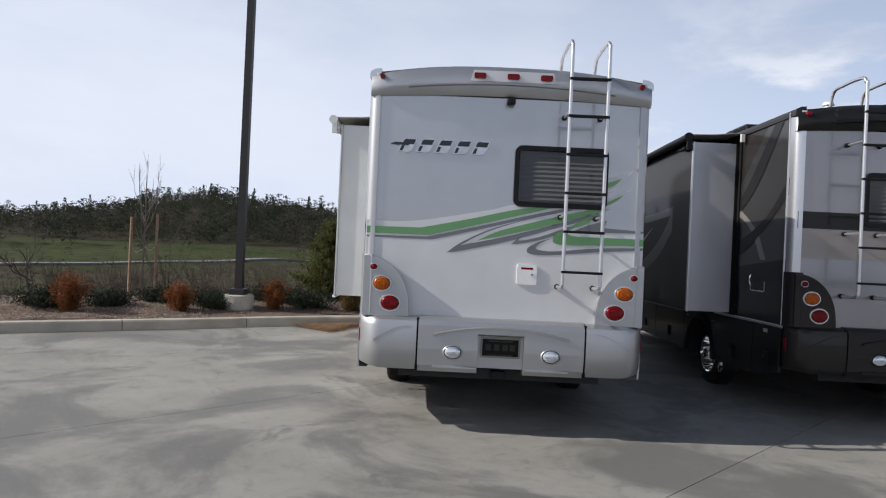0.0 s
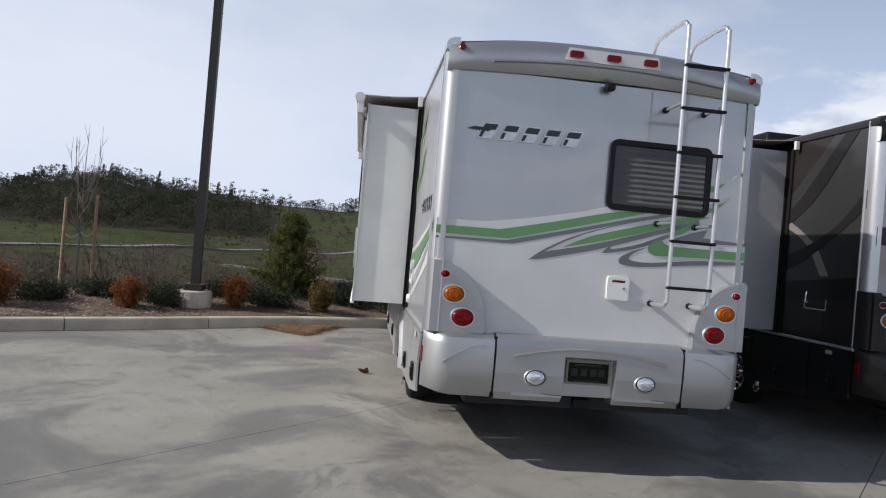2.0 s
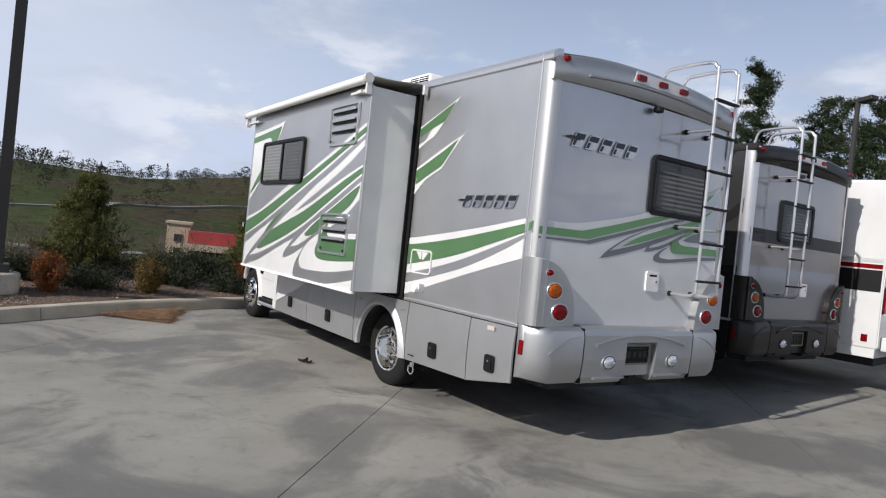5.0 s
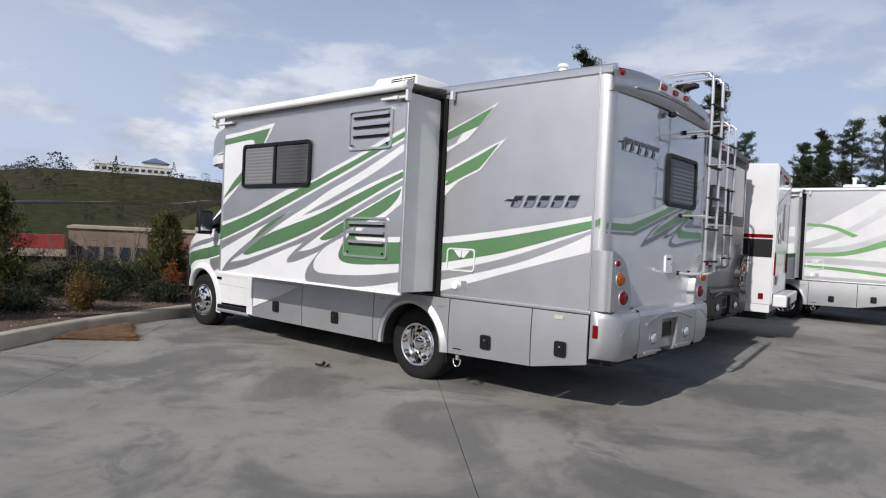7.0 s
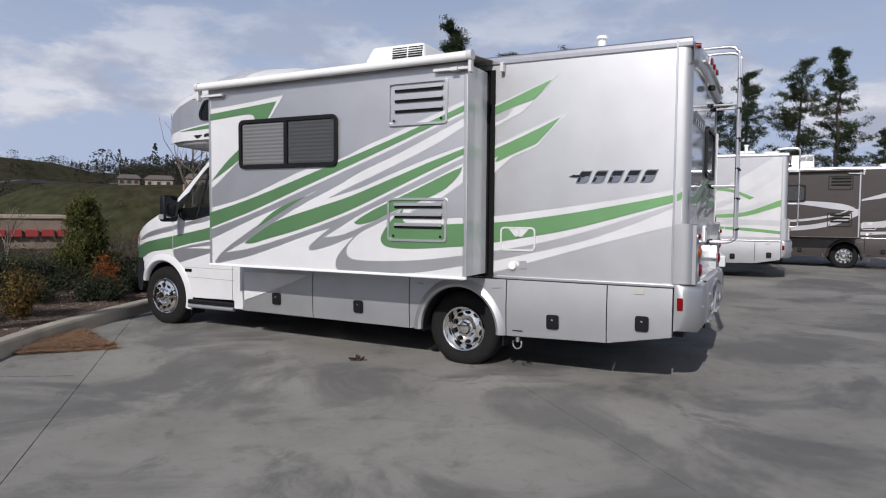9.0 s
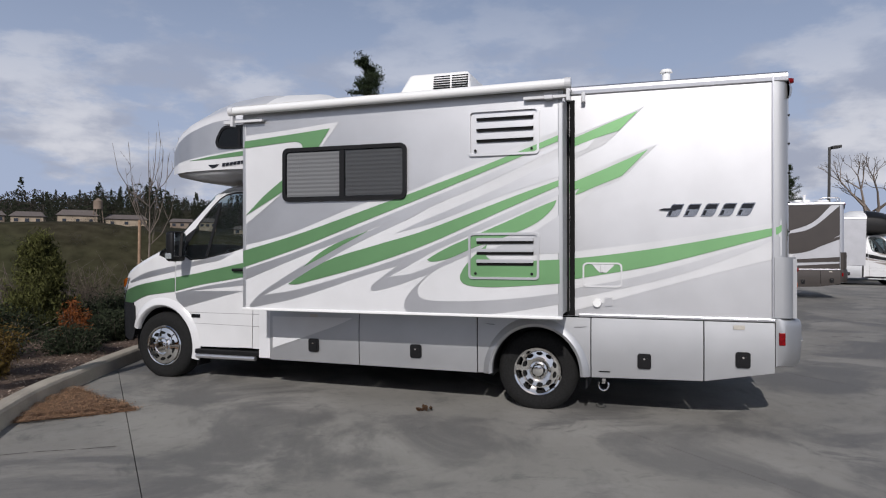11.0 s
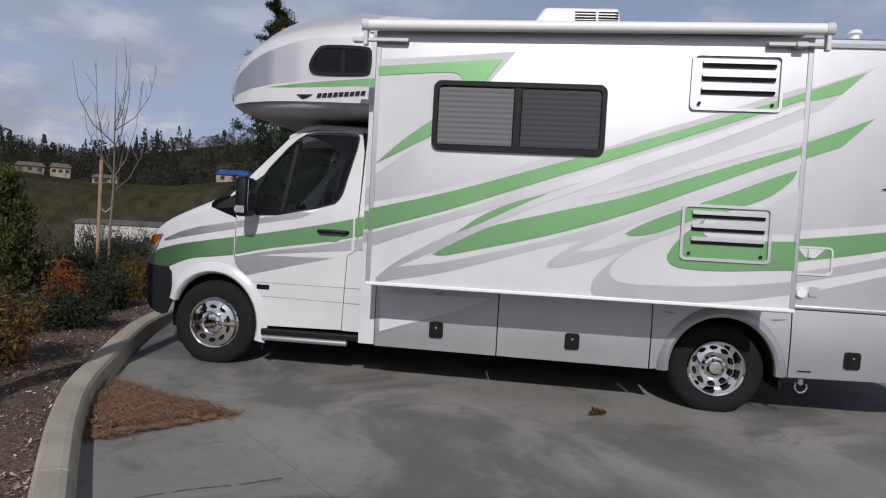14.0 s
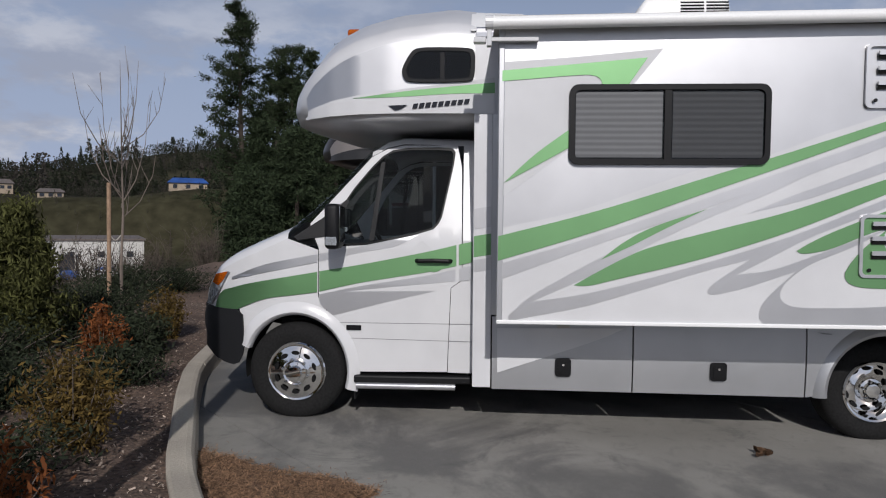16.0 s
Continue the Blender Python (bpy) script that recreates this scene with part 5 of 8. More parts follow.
    for y, dz in ((S0 - 0.06, 0.0), (4.975, -0.035)):
        bm = bmesh.new()
        add_cyl(bm, (-1.80, y - 0.025, 2.885 + dz), (-1.80, y + 0.025, 2.885 + dz), 0.047, n=16)
        part("end_cap", bm, WHITE if pal["awning"] != BLACK else BLACK, aw)
        part("bracket", box(-1.815, -1.76, y - 0.015, y + 0.015, 2.74 + dz, 2.9 + dz, 0.004), WHITE if pal["awning"] != BLACK else BLACK, aw)
        part("bracket_foot", box(-1.80, -1.735, y - 0.02 + (0.12 if dz else 0.15), y + (0.02 if dz else 0.2), 2.765 + dz, 2.80 + dz, 0.006), WHITE if pal["awning"] != BLACK else BLACK, aw)
    for y0, y1, z in ((S0 - 0.04, S0 + 0.32, 2.775), (4.66, 4.97, 2.742)):
        part("bracket_arm", box(-1.775, -1.735, y0, y1, z, z + 0.026, 0.005), WHITE if pal["awning"] != BLACK else BLACK, aw)
    part("awning_fabric", loft([[(-1.80, y, 2.925 + d), (-1.5, y, 2.935 + d), (-1.2, y, 2.965 + d), (-1.2, y, 2.958 + d), (-1.5, y, 2.928 + d), (-1.80, y, 2.917 + d)] for y, d in ((S0 - 0.02, 0.0), (4.94, -0.03))], close=True), FABRIC, aw)
    part("bracket", box(-1.25, -1.205, S0 - 0.145, S0 - 0.11, 2.84, 2.93, 0.006), WHITE, aw)
    if full:
        decals(lw, wall_gfx, lambda a, b, d: left(max(a, 0.045), b, d))
        if pal.get("badge", True):
            script_badge(rv, lambda a, b, d: left(a, b, 0.002 + d), 0.97, 0.26, 1.795, 1.905, -0.05)
        hatch = part("water_hatch", sheet([rounded(1.335, 1.685, 1.165, 1.39, 0.04), rounded(1.35, 1.67, 1.18, 1.375, 0.03)], left, 0.016), WHITE, rv, "filler hatch with painted lid")
        part("hatch_gusset", sheet([[(1.60, 1.372), (1.40, 1.372), (1.47, 1.30), (1.535, 1.30)]], lambda a, b, d: left(a, b, 0.0105)), WHITE, hatch)
        bm = box(-W - 0.026, -W - 0.012, 1.495, 1.525, 1.3, 1.37, 0.006)
        part("hatch_latch", bm, WHITE, hatch)
        bm = bmesh.new()
        add_cyl(bm, (-W, 1.555, 1.025), (-W - 0.035, 1.555, 1.025), 0.042, 0.036, 16)
        part("water_inlet", bm, AC_WHITE, rv, "white water inlet cap")
        part("outlet_cover", sheet([rounded(1.42, 1.49, 1.0, 1.075, 0.008)], left, 0.014), body_col, rv)
        bm = bmesh.new()
        add_tube(bm, [(-1.19, 1.5 + 0.045 * math.cos(a), 0.285 + 0.05 * math.sin(a)) for a in [math.pi * k / 6 for k in range(-7, 2)]], 0.008, 6)
        add_cyl(bm, (-1.18, 1.5, 0.345), (-1.18, 1.5, 0.30), 0.022, n=10)
        part("drain_cap", bm, CHROME, rv, "dangling drain cap")
        for y, z in ((4.405, 0.825), (0.375, 0.845)):
            part("sticker", sheet([rounded(y - 0.045, y + 0.045, z - 0.018, z + 0.018, 0.004)], lambda a, b, d: left(a, b, 0.034 + d), 0.001), FABRIC, rv, "small beige notice")
        part("skirt_slot", sheet([rounded(1.44, 1.54, 0.405, 0.415, 0.003)], lambda a, b, d: left(a, b, 0.032 + d), 0.002), SEAL, rv)
        for y0, y1, z in ((2.60, 2.50, 0.80), (1.64, 1.76, 0.80)):
            part("arch_mark", sheet([[(y0, z + 0.012), (y1, z + 0.004), (y1, z - 0.004), ((y0 + y1) / 2, z - 0.002)]], lambda a, b, d: left(a, b, 0.034 + d), 0.001), GROOVE, rv)
    # roof gear
    bm = bmesh.new()
    add_box(bm, -0.40, 0.33, 2.94, 3.92, 3.05, 3.455, 0.0)
    for v in bm.verts:
        if v.co.z > 3.2:
            v.co.x = -0.02 + (v.co.x + 0.02) * 0.94
            v.co.y = v.co.y - (0.26 if v.co.y > 3.4 else -0.04)
    bmesh.ops.bevel(bm, geom=bm.edges[:], offset=0.05, segments=3, affect="EDGES", profile=0.6)
    ac = part("air_conditioner", bm, AC_WHITE, rv, "white roof air conditioner", smooth=True)
    for k in range(6):
        for y0, y1 in ((2.99, 3.17), (3.19, 3.38)):
            part("grille_slot", box(-0.402 + 0.004 * k, -0.385 + 0.004 * k, y0, y1, 3.27 + 0.026 * k, 3.283 + 0.026 * k), SEAL, ac)
    for y, x, r, h in ((0.95, -0.37, 0.05, 0.22),):
        bm = bmesh.new()
        add_cyl(bm, (x, y, 3.03), (x, y, 3.04 + h), r * 0.8, n=14)
        add_cyl(bm, (x, y, 3.04 + h), (x, y, 3.07 + h), r * 1.25, r, 14)
        part("plumbing_vent", bm, AC_WHITE, rv, "white plumbing vent cap")
    for y0, y1 in ((0.75, 1.2), (0.2, 0.55)):
        part("roof_vent", box(-0.25, 0.2, y0, y1, 3.06, 3.15 if y0 > 0.5 else 3.12, 0.03), AC_WHITE, rv, "white roof vent lid")
    # over-cab bunk
    OV_W = [(5.0, W), (5.7, W), (5.95, 1.165), (6.15, 1.105), (6.3, 1.0), (6.42, 0.86), (6.52, 0.66), (6.6, 0.42), (6.64, 0.22)]
    OV_T = [(5.0, 3.02), (5.25, 3.055), (5.65, 3.01), (5.95, 2.93), (6.1, 2.87), (6.3, 2.765), (6.45, 2.66), (6.55, 2.585), (6.64, 2.50)]
    OV_B = [(5.0, 2.375), (5.6, 2.335), (6.0, 2.335), (6.3, 2.375), (6.5, 2.43), (6.6, 2.455), (6.64, 2.47)]
    OV_C = [(5.0, 0.29), (5.4, 0.28), (5.9, 0.29), (6.2, 0.27), (6.45, 0.15), (6.6, 0.03)]
    sections = []
    for i in range(23):
        y = 5.066 + 1.574 * (i / 22) ** 0.8
        w, t, b = lerp(OV_W, y), lerp(OV_T, y), lerp(OV_B, y)
        r = min(0.10, (t - b) * 0.4)
        crown = lerp(OV_C, y)
        pts = [(-w + 0.09, y, b - 0.03), (-w + 0.02, y, b + 0.02), (-w, y, b + r * 0.9), (-w, y, b + (t - b) * 0.5), (-w + 0.004, y, t - r), (-w + r * 0.35, y, t - r * 0.3), (-w + r * 1.2, y, t + 0.02)]
        pts += [(x, y, t + 0.02 + crown * (1 - abs(x / w) ** 2.2)) for x in (-w * 0.6, -w * 0.3, 0, w * 0.3, w * 0.6)]
        pts += [(-p[0], p[1], p[2]) for p in pts[6::-1]]
        pts += [(w * 0.5, y, b - 0.05), (-w * 0.5, y, b - 0.05)]
        sections.append(pts)
    ov = part("overcab_bunk", loft(sections, close=True), pal["over"], rv, "rounded over-cab bunk", smooth=True)

    def over_side(a, b, d):
        return Vector((-lerp(OV_W, a) - 0.004 - d, a, b))

    if full:
        for i, (colour, paths) in enumerate(OVER):
            lift = 0.004 + 0.003 * i
            part("stripe", sheet([outline(paths)], lambda a, b, d: over_side(a, b, lift), cuts=[5.05 + 0.05 * k for k in range(28)]), pal[colour], ov, smooth=True)
        wl_loop = eased([(5.605, 2.69), (5.59, 2.625), (5.545, 2.598), (5.11, 2.600), (5.07, 2.63), (5.065, 2.81), (5.10, 2.845), (5.47, 2.85), (5.535, 2.82)])
        inner = [(5.33 + (a - 5.33) * 0.88, 2.71 + (b - 2.71) * 0.82) for a, b in wl_loop]
        bw = part("bunk_window", sheet([wl_loop, inner], lambda a, b, d: over_side(a, b, 0.006 + d), 0.02), BLACK, ov, "black-framed bunk window")
        part("pane", sheet([inner], lambda a, b, d: over_side(a, b, 0.018)), TINTED, bw)
        part("recess", sheet([inner], lambda a, b, d: over_side(a, b, 0.013)), SEAL, bw)
        part("mullion", sheet([rounded(5.29, 5.32, 2.62, 2.81, 0.004)], lambda a, b, d: over_side(a, b, 0.016 + d), 0.01), BLACK, bw)
        for k in range(9):
            p0 = 5.525 - 0.047 * k
            part("badge_block", sheet([[(p0, 2.408 + 0.004 * k), (p0 - 0.036, 2.411 + 0.004 * k), (p0 - 0.046, 2.446 + 0.004 * k), (p0 - 0.01, 2.443 + 0.004 * k)]], lambda a, b, d: over_side(a, b, 0.012 + d), 0.006), BADGE_DARK, ov)
        part("badge_wing", sheet([[(5.70, 2.43), (5.56, 2.435), (5.61, 2.405), (5.65, 2.395)]], lambda a, b, d: over_side(a, b, 0.012 + d), 0.006), BADGE_DARK, ov)
    for x in (-0.4, 0.0, 0.4):
        bm = box(x - 0.05, x + 0.05, 6.04, 6.15, 3.08 + 0.02 * (x == 0), 3.195 + 0.02 * (x == 0), 0.02)
        part("clearance_lamp", bm, AMBER_LENS, ov, "amber clearance lamp")
    van_cab(rv, pal, full)
    return rv


def thing_part(name, parent):
    ob = new(name)
    ob.parent = parent
    return ob


def van_cab(rv, pal, full):
    """The panel-van cab: bonnet, screen, doors with glass, mirror, arches and bumper."""
    white = pal["cab"]
    stations = [5.0, 5.3, 5.62, 5.75, 5.87, 6.0, 6.18, 6.34, 6.5, 6.65, 6.8, 6.95, 7.05, 7.12, 7.2, 7.27, 7.33]

    def across(y0, y1, lift, crown):
        sections = []
        for y in [s for s in stations if y0 - 1e-6 <= s <= y1 + 1e-6]:
            z = lerp(CAB_EDGE, y)
            w = cab_x(y, z)
            sections.append([(-w * math.cos(math.pi * k / 16) if k not in (0, 16) else (-w if k == 0 else w), y + crown * 0.0, z + lift * math.sin(math.pi * k / 16) ** 0.7) for k in range(17)])
        return loft(sections)

    part("cab_roof", across(5.0, 5.87, 0.10, 0), white, rv, "white cab roof", smooth=True)
    part("windscreen", across(5.87, 6.5, 0.13, 0), CAB_GLASS, rv, "raked windscreen", smooth=True)
    part("bonnet", across(6.5, 7.33, 0.13, 0), white, rv, "short sloping white bonnet", smooth=True)
    cuts = [5.1 + 0.12 * k for k in range(19)]
    levels = [0.5, 0.62, 0.75, 0.87, 1.0, 1.1, 1.22, 1.34, 1.44, 1.55, 1.68, 1.8, 1.92, 2.04]
    arch = [(AX_F + 0.415 * math.cos(radians(a)), 0.42 + 0.45 * math.sin(radians(a))) for a in range(0, 181, 9)]
    for s in (-1, 1):
        def skin(a, b, d):
            return Vector((s * (cab_x(a, b) + d), a, b))
        top = [(y, lerp(CAB_EDGE, y)) for y in stations]
        # fender: from the door's leading edge to the nose, round the wheel arch
        fender = [(6.262, 1.0)] + [(6.262, 1.36)] + [(6.5, 1.445)] + [(y, z) for y, z in top if y > 6.5 and y < 7.3] + [(7.3, 0.94), (7.3, 0.885), (6.9, 0.885), (6.87, 0.6)] + [p for p in arch if 0.62 < p[1]] + [(6.0, 0.60), (6.165, 0.835)]
        fl = part("fender", sheet([fender], skin, 0.006, cuts=cuts, levels=levels), white, rv, "white front wing", smooth=True)
        glass_loop = eased([(6.17, 1.475), (6.02, 1.39), (5.40, 1.52), (5.33, 1.60), (5.305, 1.72), (5.225, 2.10), (5.26, 2.145), (5.68, 2.14), (5.81, 2.06), (6.05, 1.76)], 1)
        door = [(6.255, 1.0), (6.255, 1.37), (6.33, 1.56), (5.87, 2.085), (5.75, 2.15), (5.62, 2.178), (5.20, 2.178), (5.165, 2.0), (5.155, 1.2), (5.17, 1.13), (5.24, 1.08), (5.265, 0.43), (6.0, 0.42), (6.06, 0.62), (6.16, 0.84)]
        dr = part("door", sheet([door, glass_loop], skin, 0.010, cuts=cuts, levels=levels), white, rv, "white cab door", smooth=True)
        gl = part("door_glass", sheet([[(5.5 + (a - 5.5) * 1.02, b) for a, b in glass_loop]], lambda a, b, d: skin(a, b, -0.012), 0, cuts=cuts), CAB_GLASS, dr, "tinted door glass")
        gl.visible_shadow = False
        rim = [(5.70 + (a - 5.70) * 1.035, 1.77 + (b - 1.77) * 1.05) for a, b in glass_loop]
        part("window_seal", sheet([rim, glass_loop], lambda a, b, d: skin(a, b, 0.006 + d), 0.007, cuts=cuts), BLACK, dr)
        part("quarter_bar", sheet([[(5.83, 1.44), (5.87, 1.43), (5.80, 2.04), (5.765, 2.05)]], lambda a, b, d: skin(a, b, -0.01 + d), 0.012), BLACK, dr)
        part("mirror_plinth", sheet([[(6.42, 1.435), (6.16, 1.47), (6.03, 1.74), (6.06, 1.745), (6.24, 1.60), (6.45, 1.46)]], lambda a, b, d: skin(a, b, 0.012 + d), 0.008), BLACK, dr)
        bpost = [(5.151, 1.2), (5.151, 2.178), (5.0, 2.178), (5.0, 0.42), (5.260, 0.425), (5.236, 1.077), (5.166, 1.127)]
        part("door_post", sheet([bpost], skin, 0.006, levels=levels), white, rv, "white pillar behind the door")
        # door creases: flat grey strips carry their shade, the skin stays plain
        part("sill_line", sheet([[(5.07, 0.665), (6.03, 0.68), (6.03, 0.685), (5.07, 0.670)]], lambda a, b, d: skin(a, b, 0.0105)), GROOVE, dr)
        part("rub_line", sheet([[(5.07, 0.80), (6.1, 0.80), (6.1, 0.805), (5.07, 0.805)]], lambda a, b, d: skin(a, b, 0.0105)), GROOVE, dr)
        if full and (s < 0 or pal.get("both_sides")):
            for i, (colour, paths) in enumerate(CAB):
                lift = {"silver": 0.0125, "green": 0.015}[colour]
                part("stripe", sheet([outline(paths)], lambda a, b, d: skin(a, b, lift), cuts=cuts, levels=levels), pal[colour], dr, smooth=True)
            part("small_plate", sheet([rounded(5.925, 6.04, 0.745, 0.785, 0.004)], lambda a, b, d: skin(a, b, 0.012 + d), 0.005), BADGE_DARK, dr, "small dark name plate")
        bm = bmesh.new()
        hy0, hy1, hz = 5.24, 5.50, 1.285
        add_tube(bm, [skin(hy1, hz, 0.012), skin(hy1 - 0.02, hz, 0.045), skin((hy0 + hy1) / 2, hz + 0.004, 0.055), skin(hy0 + 0.02, hz, 0.045), skin(hy0, hz, 0.012)], 0.017, 8)
        part("door_handle", bm, BLACK, dr, "black door handle")
        part("handle_cup", sheet([[(5.37 + 0.085 * math.cos(k * math.pi / 10), 1.275 + 0.075 * math.sin(k * math.pi / 10)) for k in range(20)]], lambda a, b, d: skin(a, b, 0.017)), pal["green"] if full else white, dr)
        # flared arch lip
        sections = []
        for a in range(22, 200, 7):
            ca, sa = math.cos(radians(a)), math.sin(radians(a))
            sections.append([skin(min(7.1, AX_F + (0.415 + r) * ca), 0.42 + (0.45 + r) * sa, o) for r, o in ((-0.02, -0.03), (-0.01, 0.02), (0.01, 0.04), (0.05, 0.034), (0.09, 0.008))])
        part("arch_lip", loft(sections), white, fl, "white flared arch lip", smooth=True)
        liner = []
        for a in range(-10, 196, 8):
            ca, sa = math.cos(radians(a)), math.sin(radians(a))
            p = skin(min(7.1, AX_F + 0.42 * ca), 0.42 + 0.455 * sa, -0.01)
            liner.append([p, Vector((s * 0.6, p.y, p.z))])
        part("arch_liner", loft(liner), UNDER, rv)
        # splash guard behind the wheel
        part("mud_flap", box(s * 0.9 - 0.11, s * 0.9 + 0.11, 5.975, 5.99, 0.2, 0.6, 0.004), BLACK, rv)
        # front bumper end
        bl = eased([(6.87, 0.885), (7.1, 0.885), (7.31, 0.885), (7.345, 0.80), (7.34, 0.66), (7.26, 0.53), (7.08, 0.46), (6.92, 0.44), (6.86, 0.55), (6.86, 0.7)], 1)
        part("bumper_end", sheet([bl], lambda a, b, d: skin(a, b, 0.012 + d), 0.02, cuts=cuts), BUMPER_GREY, rv, "charcoal bumper end", smooth=True)
        # headlamp
        hl = [(6.99, 1.18), (7.13, 1.15), (7.21, 1.04), (7.275, 0.9), (7.21, 0.9), (7.12, 0.98), (7.05, 1.09)]
        lamp = part("headlamp", sheet([hl], lambda a, b, d: skin(a, b, 0.014 + d), 0.015, cuts=cuts), HEADLAMP, rv, "clear headlamp")
        part("turn_lens", sheet([[(6.998, 1.18), (7.125, 1.154), (7.165, 1.085), (7.10, 1.062), (7.045, 1.115)]], lambda a, b, d: skin(a, b, 0.03 + d), 0.006, cuts=cuts), AMBER_LENS, lamp, "amber turn lens")
        # step bar
        st = part("side_step", box(s * 0.97 - 0.1, s * 0.97 + 0.1, 5.08, 5.98, 0.345, 0.40, 0.012), BLACK, rv, "black cab step")
        bm = bmesh.new()
        add_tube(bm, [(s * 1.06, 5.2, 0.322), (s * 1.06, 5.96, 0.322)], 0.025, 10)
        part("step_bar", bm, TRIM, st, "bright step edge", smooth=True)
        # mirror
        bm = bmesh.new()
        add_box(bm, -0.11, 0.11, -0.055, 0.055, -0.165, 0.165, 0.035, 3)
        for v in bm.verts:
            v.co += Vector((s * 1.245, 6.09, 1.545))
        mir = part("door_mirror", bm, BLACK, rv, "black door mirror", smooth=True)
        bm = bmesh.new()
        add_tube(bm, [skin(6.16, 1.52, 0.0), Vector((s * 1.12, 6.12, 1.47)), Vector((s * 1.2, 6.1, 1.46))], 0.028, 8)
        part("mirror_arm", bm, BLACK, mir, smooth=True)
        part("mirror_glass", box(s * 1.245 - 0.09, s * 1.245 + 0.09, 6.03, 6.034, 1.43, 1.69, 0.0), CHROME, mir)
        part("mirror_turn_lens", box(s * 1.36 - 0.006, s * 1.36 + 0.002, 6.05, 6.13, 1.41, 1.47, 0.003), CLEAR_LENS, mir)
        # seats
        bm = bmesh.new()
        add_box(bm, s * 0.45 - 0.25, s * 0.45 + 0.25, 5.35, 5.85, 0.75, 1.0, 0.06)
        add_box(bm, s * 0.45 - 0.24, s * 0.45 + 0.24, 5.2, 5.36, 0.95, 1.62, 0.06)
        add_box(bm, s * 0.45 - 0.13, s * 0.45 + 0.13, 5.21, 5.31, 1.66, 1.86, 0.05)
        part("cab_seat", bm, SEAT, rv, "dark cloth cab seat")
    # nose and front bumper middle
    sections = []
    for z in (0.44, 0.52, 0.66, 0.8, 0.88):
        w = cab_x(7.3, z)
        dy = -0.06 if z < 0.5 else 0.0
        sections.append([(-w * math.cos(math.pi * k / 14), 7.3 + dy + 0.1 * math.sin(math.pi * k / 14), z) for k in range(15)])
    part("front_bumper", loft(sections), BUMPER_GREY, rv, "charcoal front bumper", smooth=True)
    sections = []
    for z in (0.885, 0.95, 1.02):
        w = cab_x(7.31, z) - (z - 0.885) * 0.3
        sections.append([(-w * math.cos(math.pi * k / 14), 7.3 - (z - 0.885) * 0.4 + 0.09 * math.sin(math.pi * k / 14), z) for k in range(15)])
    part("grille", loft(sections), BLACK, rv, "dark front grille", smooth=True)
    part("dashboard", box(-0.9, 0.9, 5.95, 6.45, 0.95, 1.38, 0.08), BLACK, rv, "black dashboard")
    part("cab_floor", box(-0.95, 0.95, 5.0, 6.3, 0.42, 0.5), UNDER, rv)
    bm = bmesh.new()
    add_tube(bm, [(-0.45 + 0.2 * math.cos(2 * math.pi * k / 24), 5.84 + 0.09 * math.sin(2 * math.pi * k / 24), 1.32 + 0.18 * math.sin(2 * math.pi * k / 24)) for k in range(24)] + [(-0.25, 5.84, 1.32)], 0.018, 8)
    part("steering_wheel", bm, BLACK, rv, "black steering wheel", smooth=True)


# "rear" takes the body silver with the shading of that side in its colour
PULSE_PAL = {"rear": REAR_SILVER_DIMMED, "body": SILVER, "skirt": SKIRT_SILVER, "bumper": BUMPER_SILVER, "cap": BUMPER_SILVER, "post": SKIRT_SILVER, "front": WHITE, "slide_end": WHITE, "slide_vent": SILVER, "awning": AC_WHITE,
             "over": PEARL, "cab": WHITE, "white": WHITE, "silver": SILVER, "green": GREEN, "rear_silver": REAR_SWOOSH_DARK, "hub_r": 0.358, "hub_f": 0.408, "skirt_gfx": SKIRT}
TILT_DOWN = pose(0.94, 5.98, 0) @ Matrix.Translation((0, 2.1, 0)) @ pose(0, 0, 0, -0.6, 0, 0) @ Matrix.Translation((0, -2.1, 0))
motorhome(TILT_DOWN, PULSE_PAL, SLIDE, WALL, REAR, "silver and white coach-built motorhome with green swooshes, slide-out open")

# ---------------------------------------------------------------- planting
BARK = material("bark", (0.05, 0.038, 0.030), 0.95, 0, grain=0.35, scale=18, bump=0.6, bump_scale=30)
BRUSH = material("dark_scrub_twigs", (0.085, 0.070, 0.058), 0.95, 0, random_tint=0.35, islands=True, spec=0.1)
TWIG = material("bare_twigs", (0.15, 0.122, 0.102), 0.95, 0, random_tint=0.3, islands=True)
STAKE = material("weathered_stake", (0.30, 0.20, 0.13), 0.9, 0, grain=0.25, scale=22)
PINE_LEAF = material("pine_needles", (0.034, 0.048, 0.024), 0.85, 0, random_tint=0.5, islands=True, spec=0.15, thin=0.2)
OAK_LEAF = material("far_foliage", (0.042, 0.048, 0.032), 0.95, 0, random_tint=0.25, islands=True, spec=0.05, thin=0.45)
DRY_LEAF = material("far_bare_crowns", (0.082, 0.072, 0.062), 0.95, 0, random_tint=0.2, islands=True, spec=0.05, thin=0.45)
CONIFER_LEAF = material("young_conifer_leaf", (0.088, 0.092, 0.030), 0.8, 0, random_tint=0.7, islands=True, spec=0.2, thin=0.3)
RUST_LEAF = material("rust_leaf", (0.20, 0.068, 0.022), 0.85, 0, random_tint=0.6, islands=True, spec=0.2, thin=0.25)
GOLD_LEAF = material("gold_leaf", (0.115, 0.076, 0.022), 0.85, 0, random_tint=0.6, islands=True, spec=0.2, thin=0.25)
LOW_LEAF = material("low_evergreen_leaf", (0.023, 0.030, 0.016), 0.85, 0, random_tint=0.5, islands=True, spec=0.2)
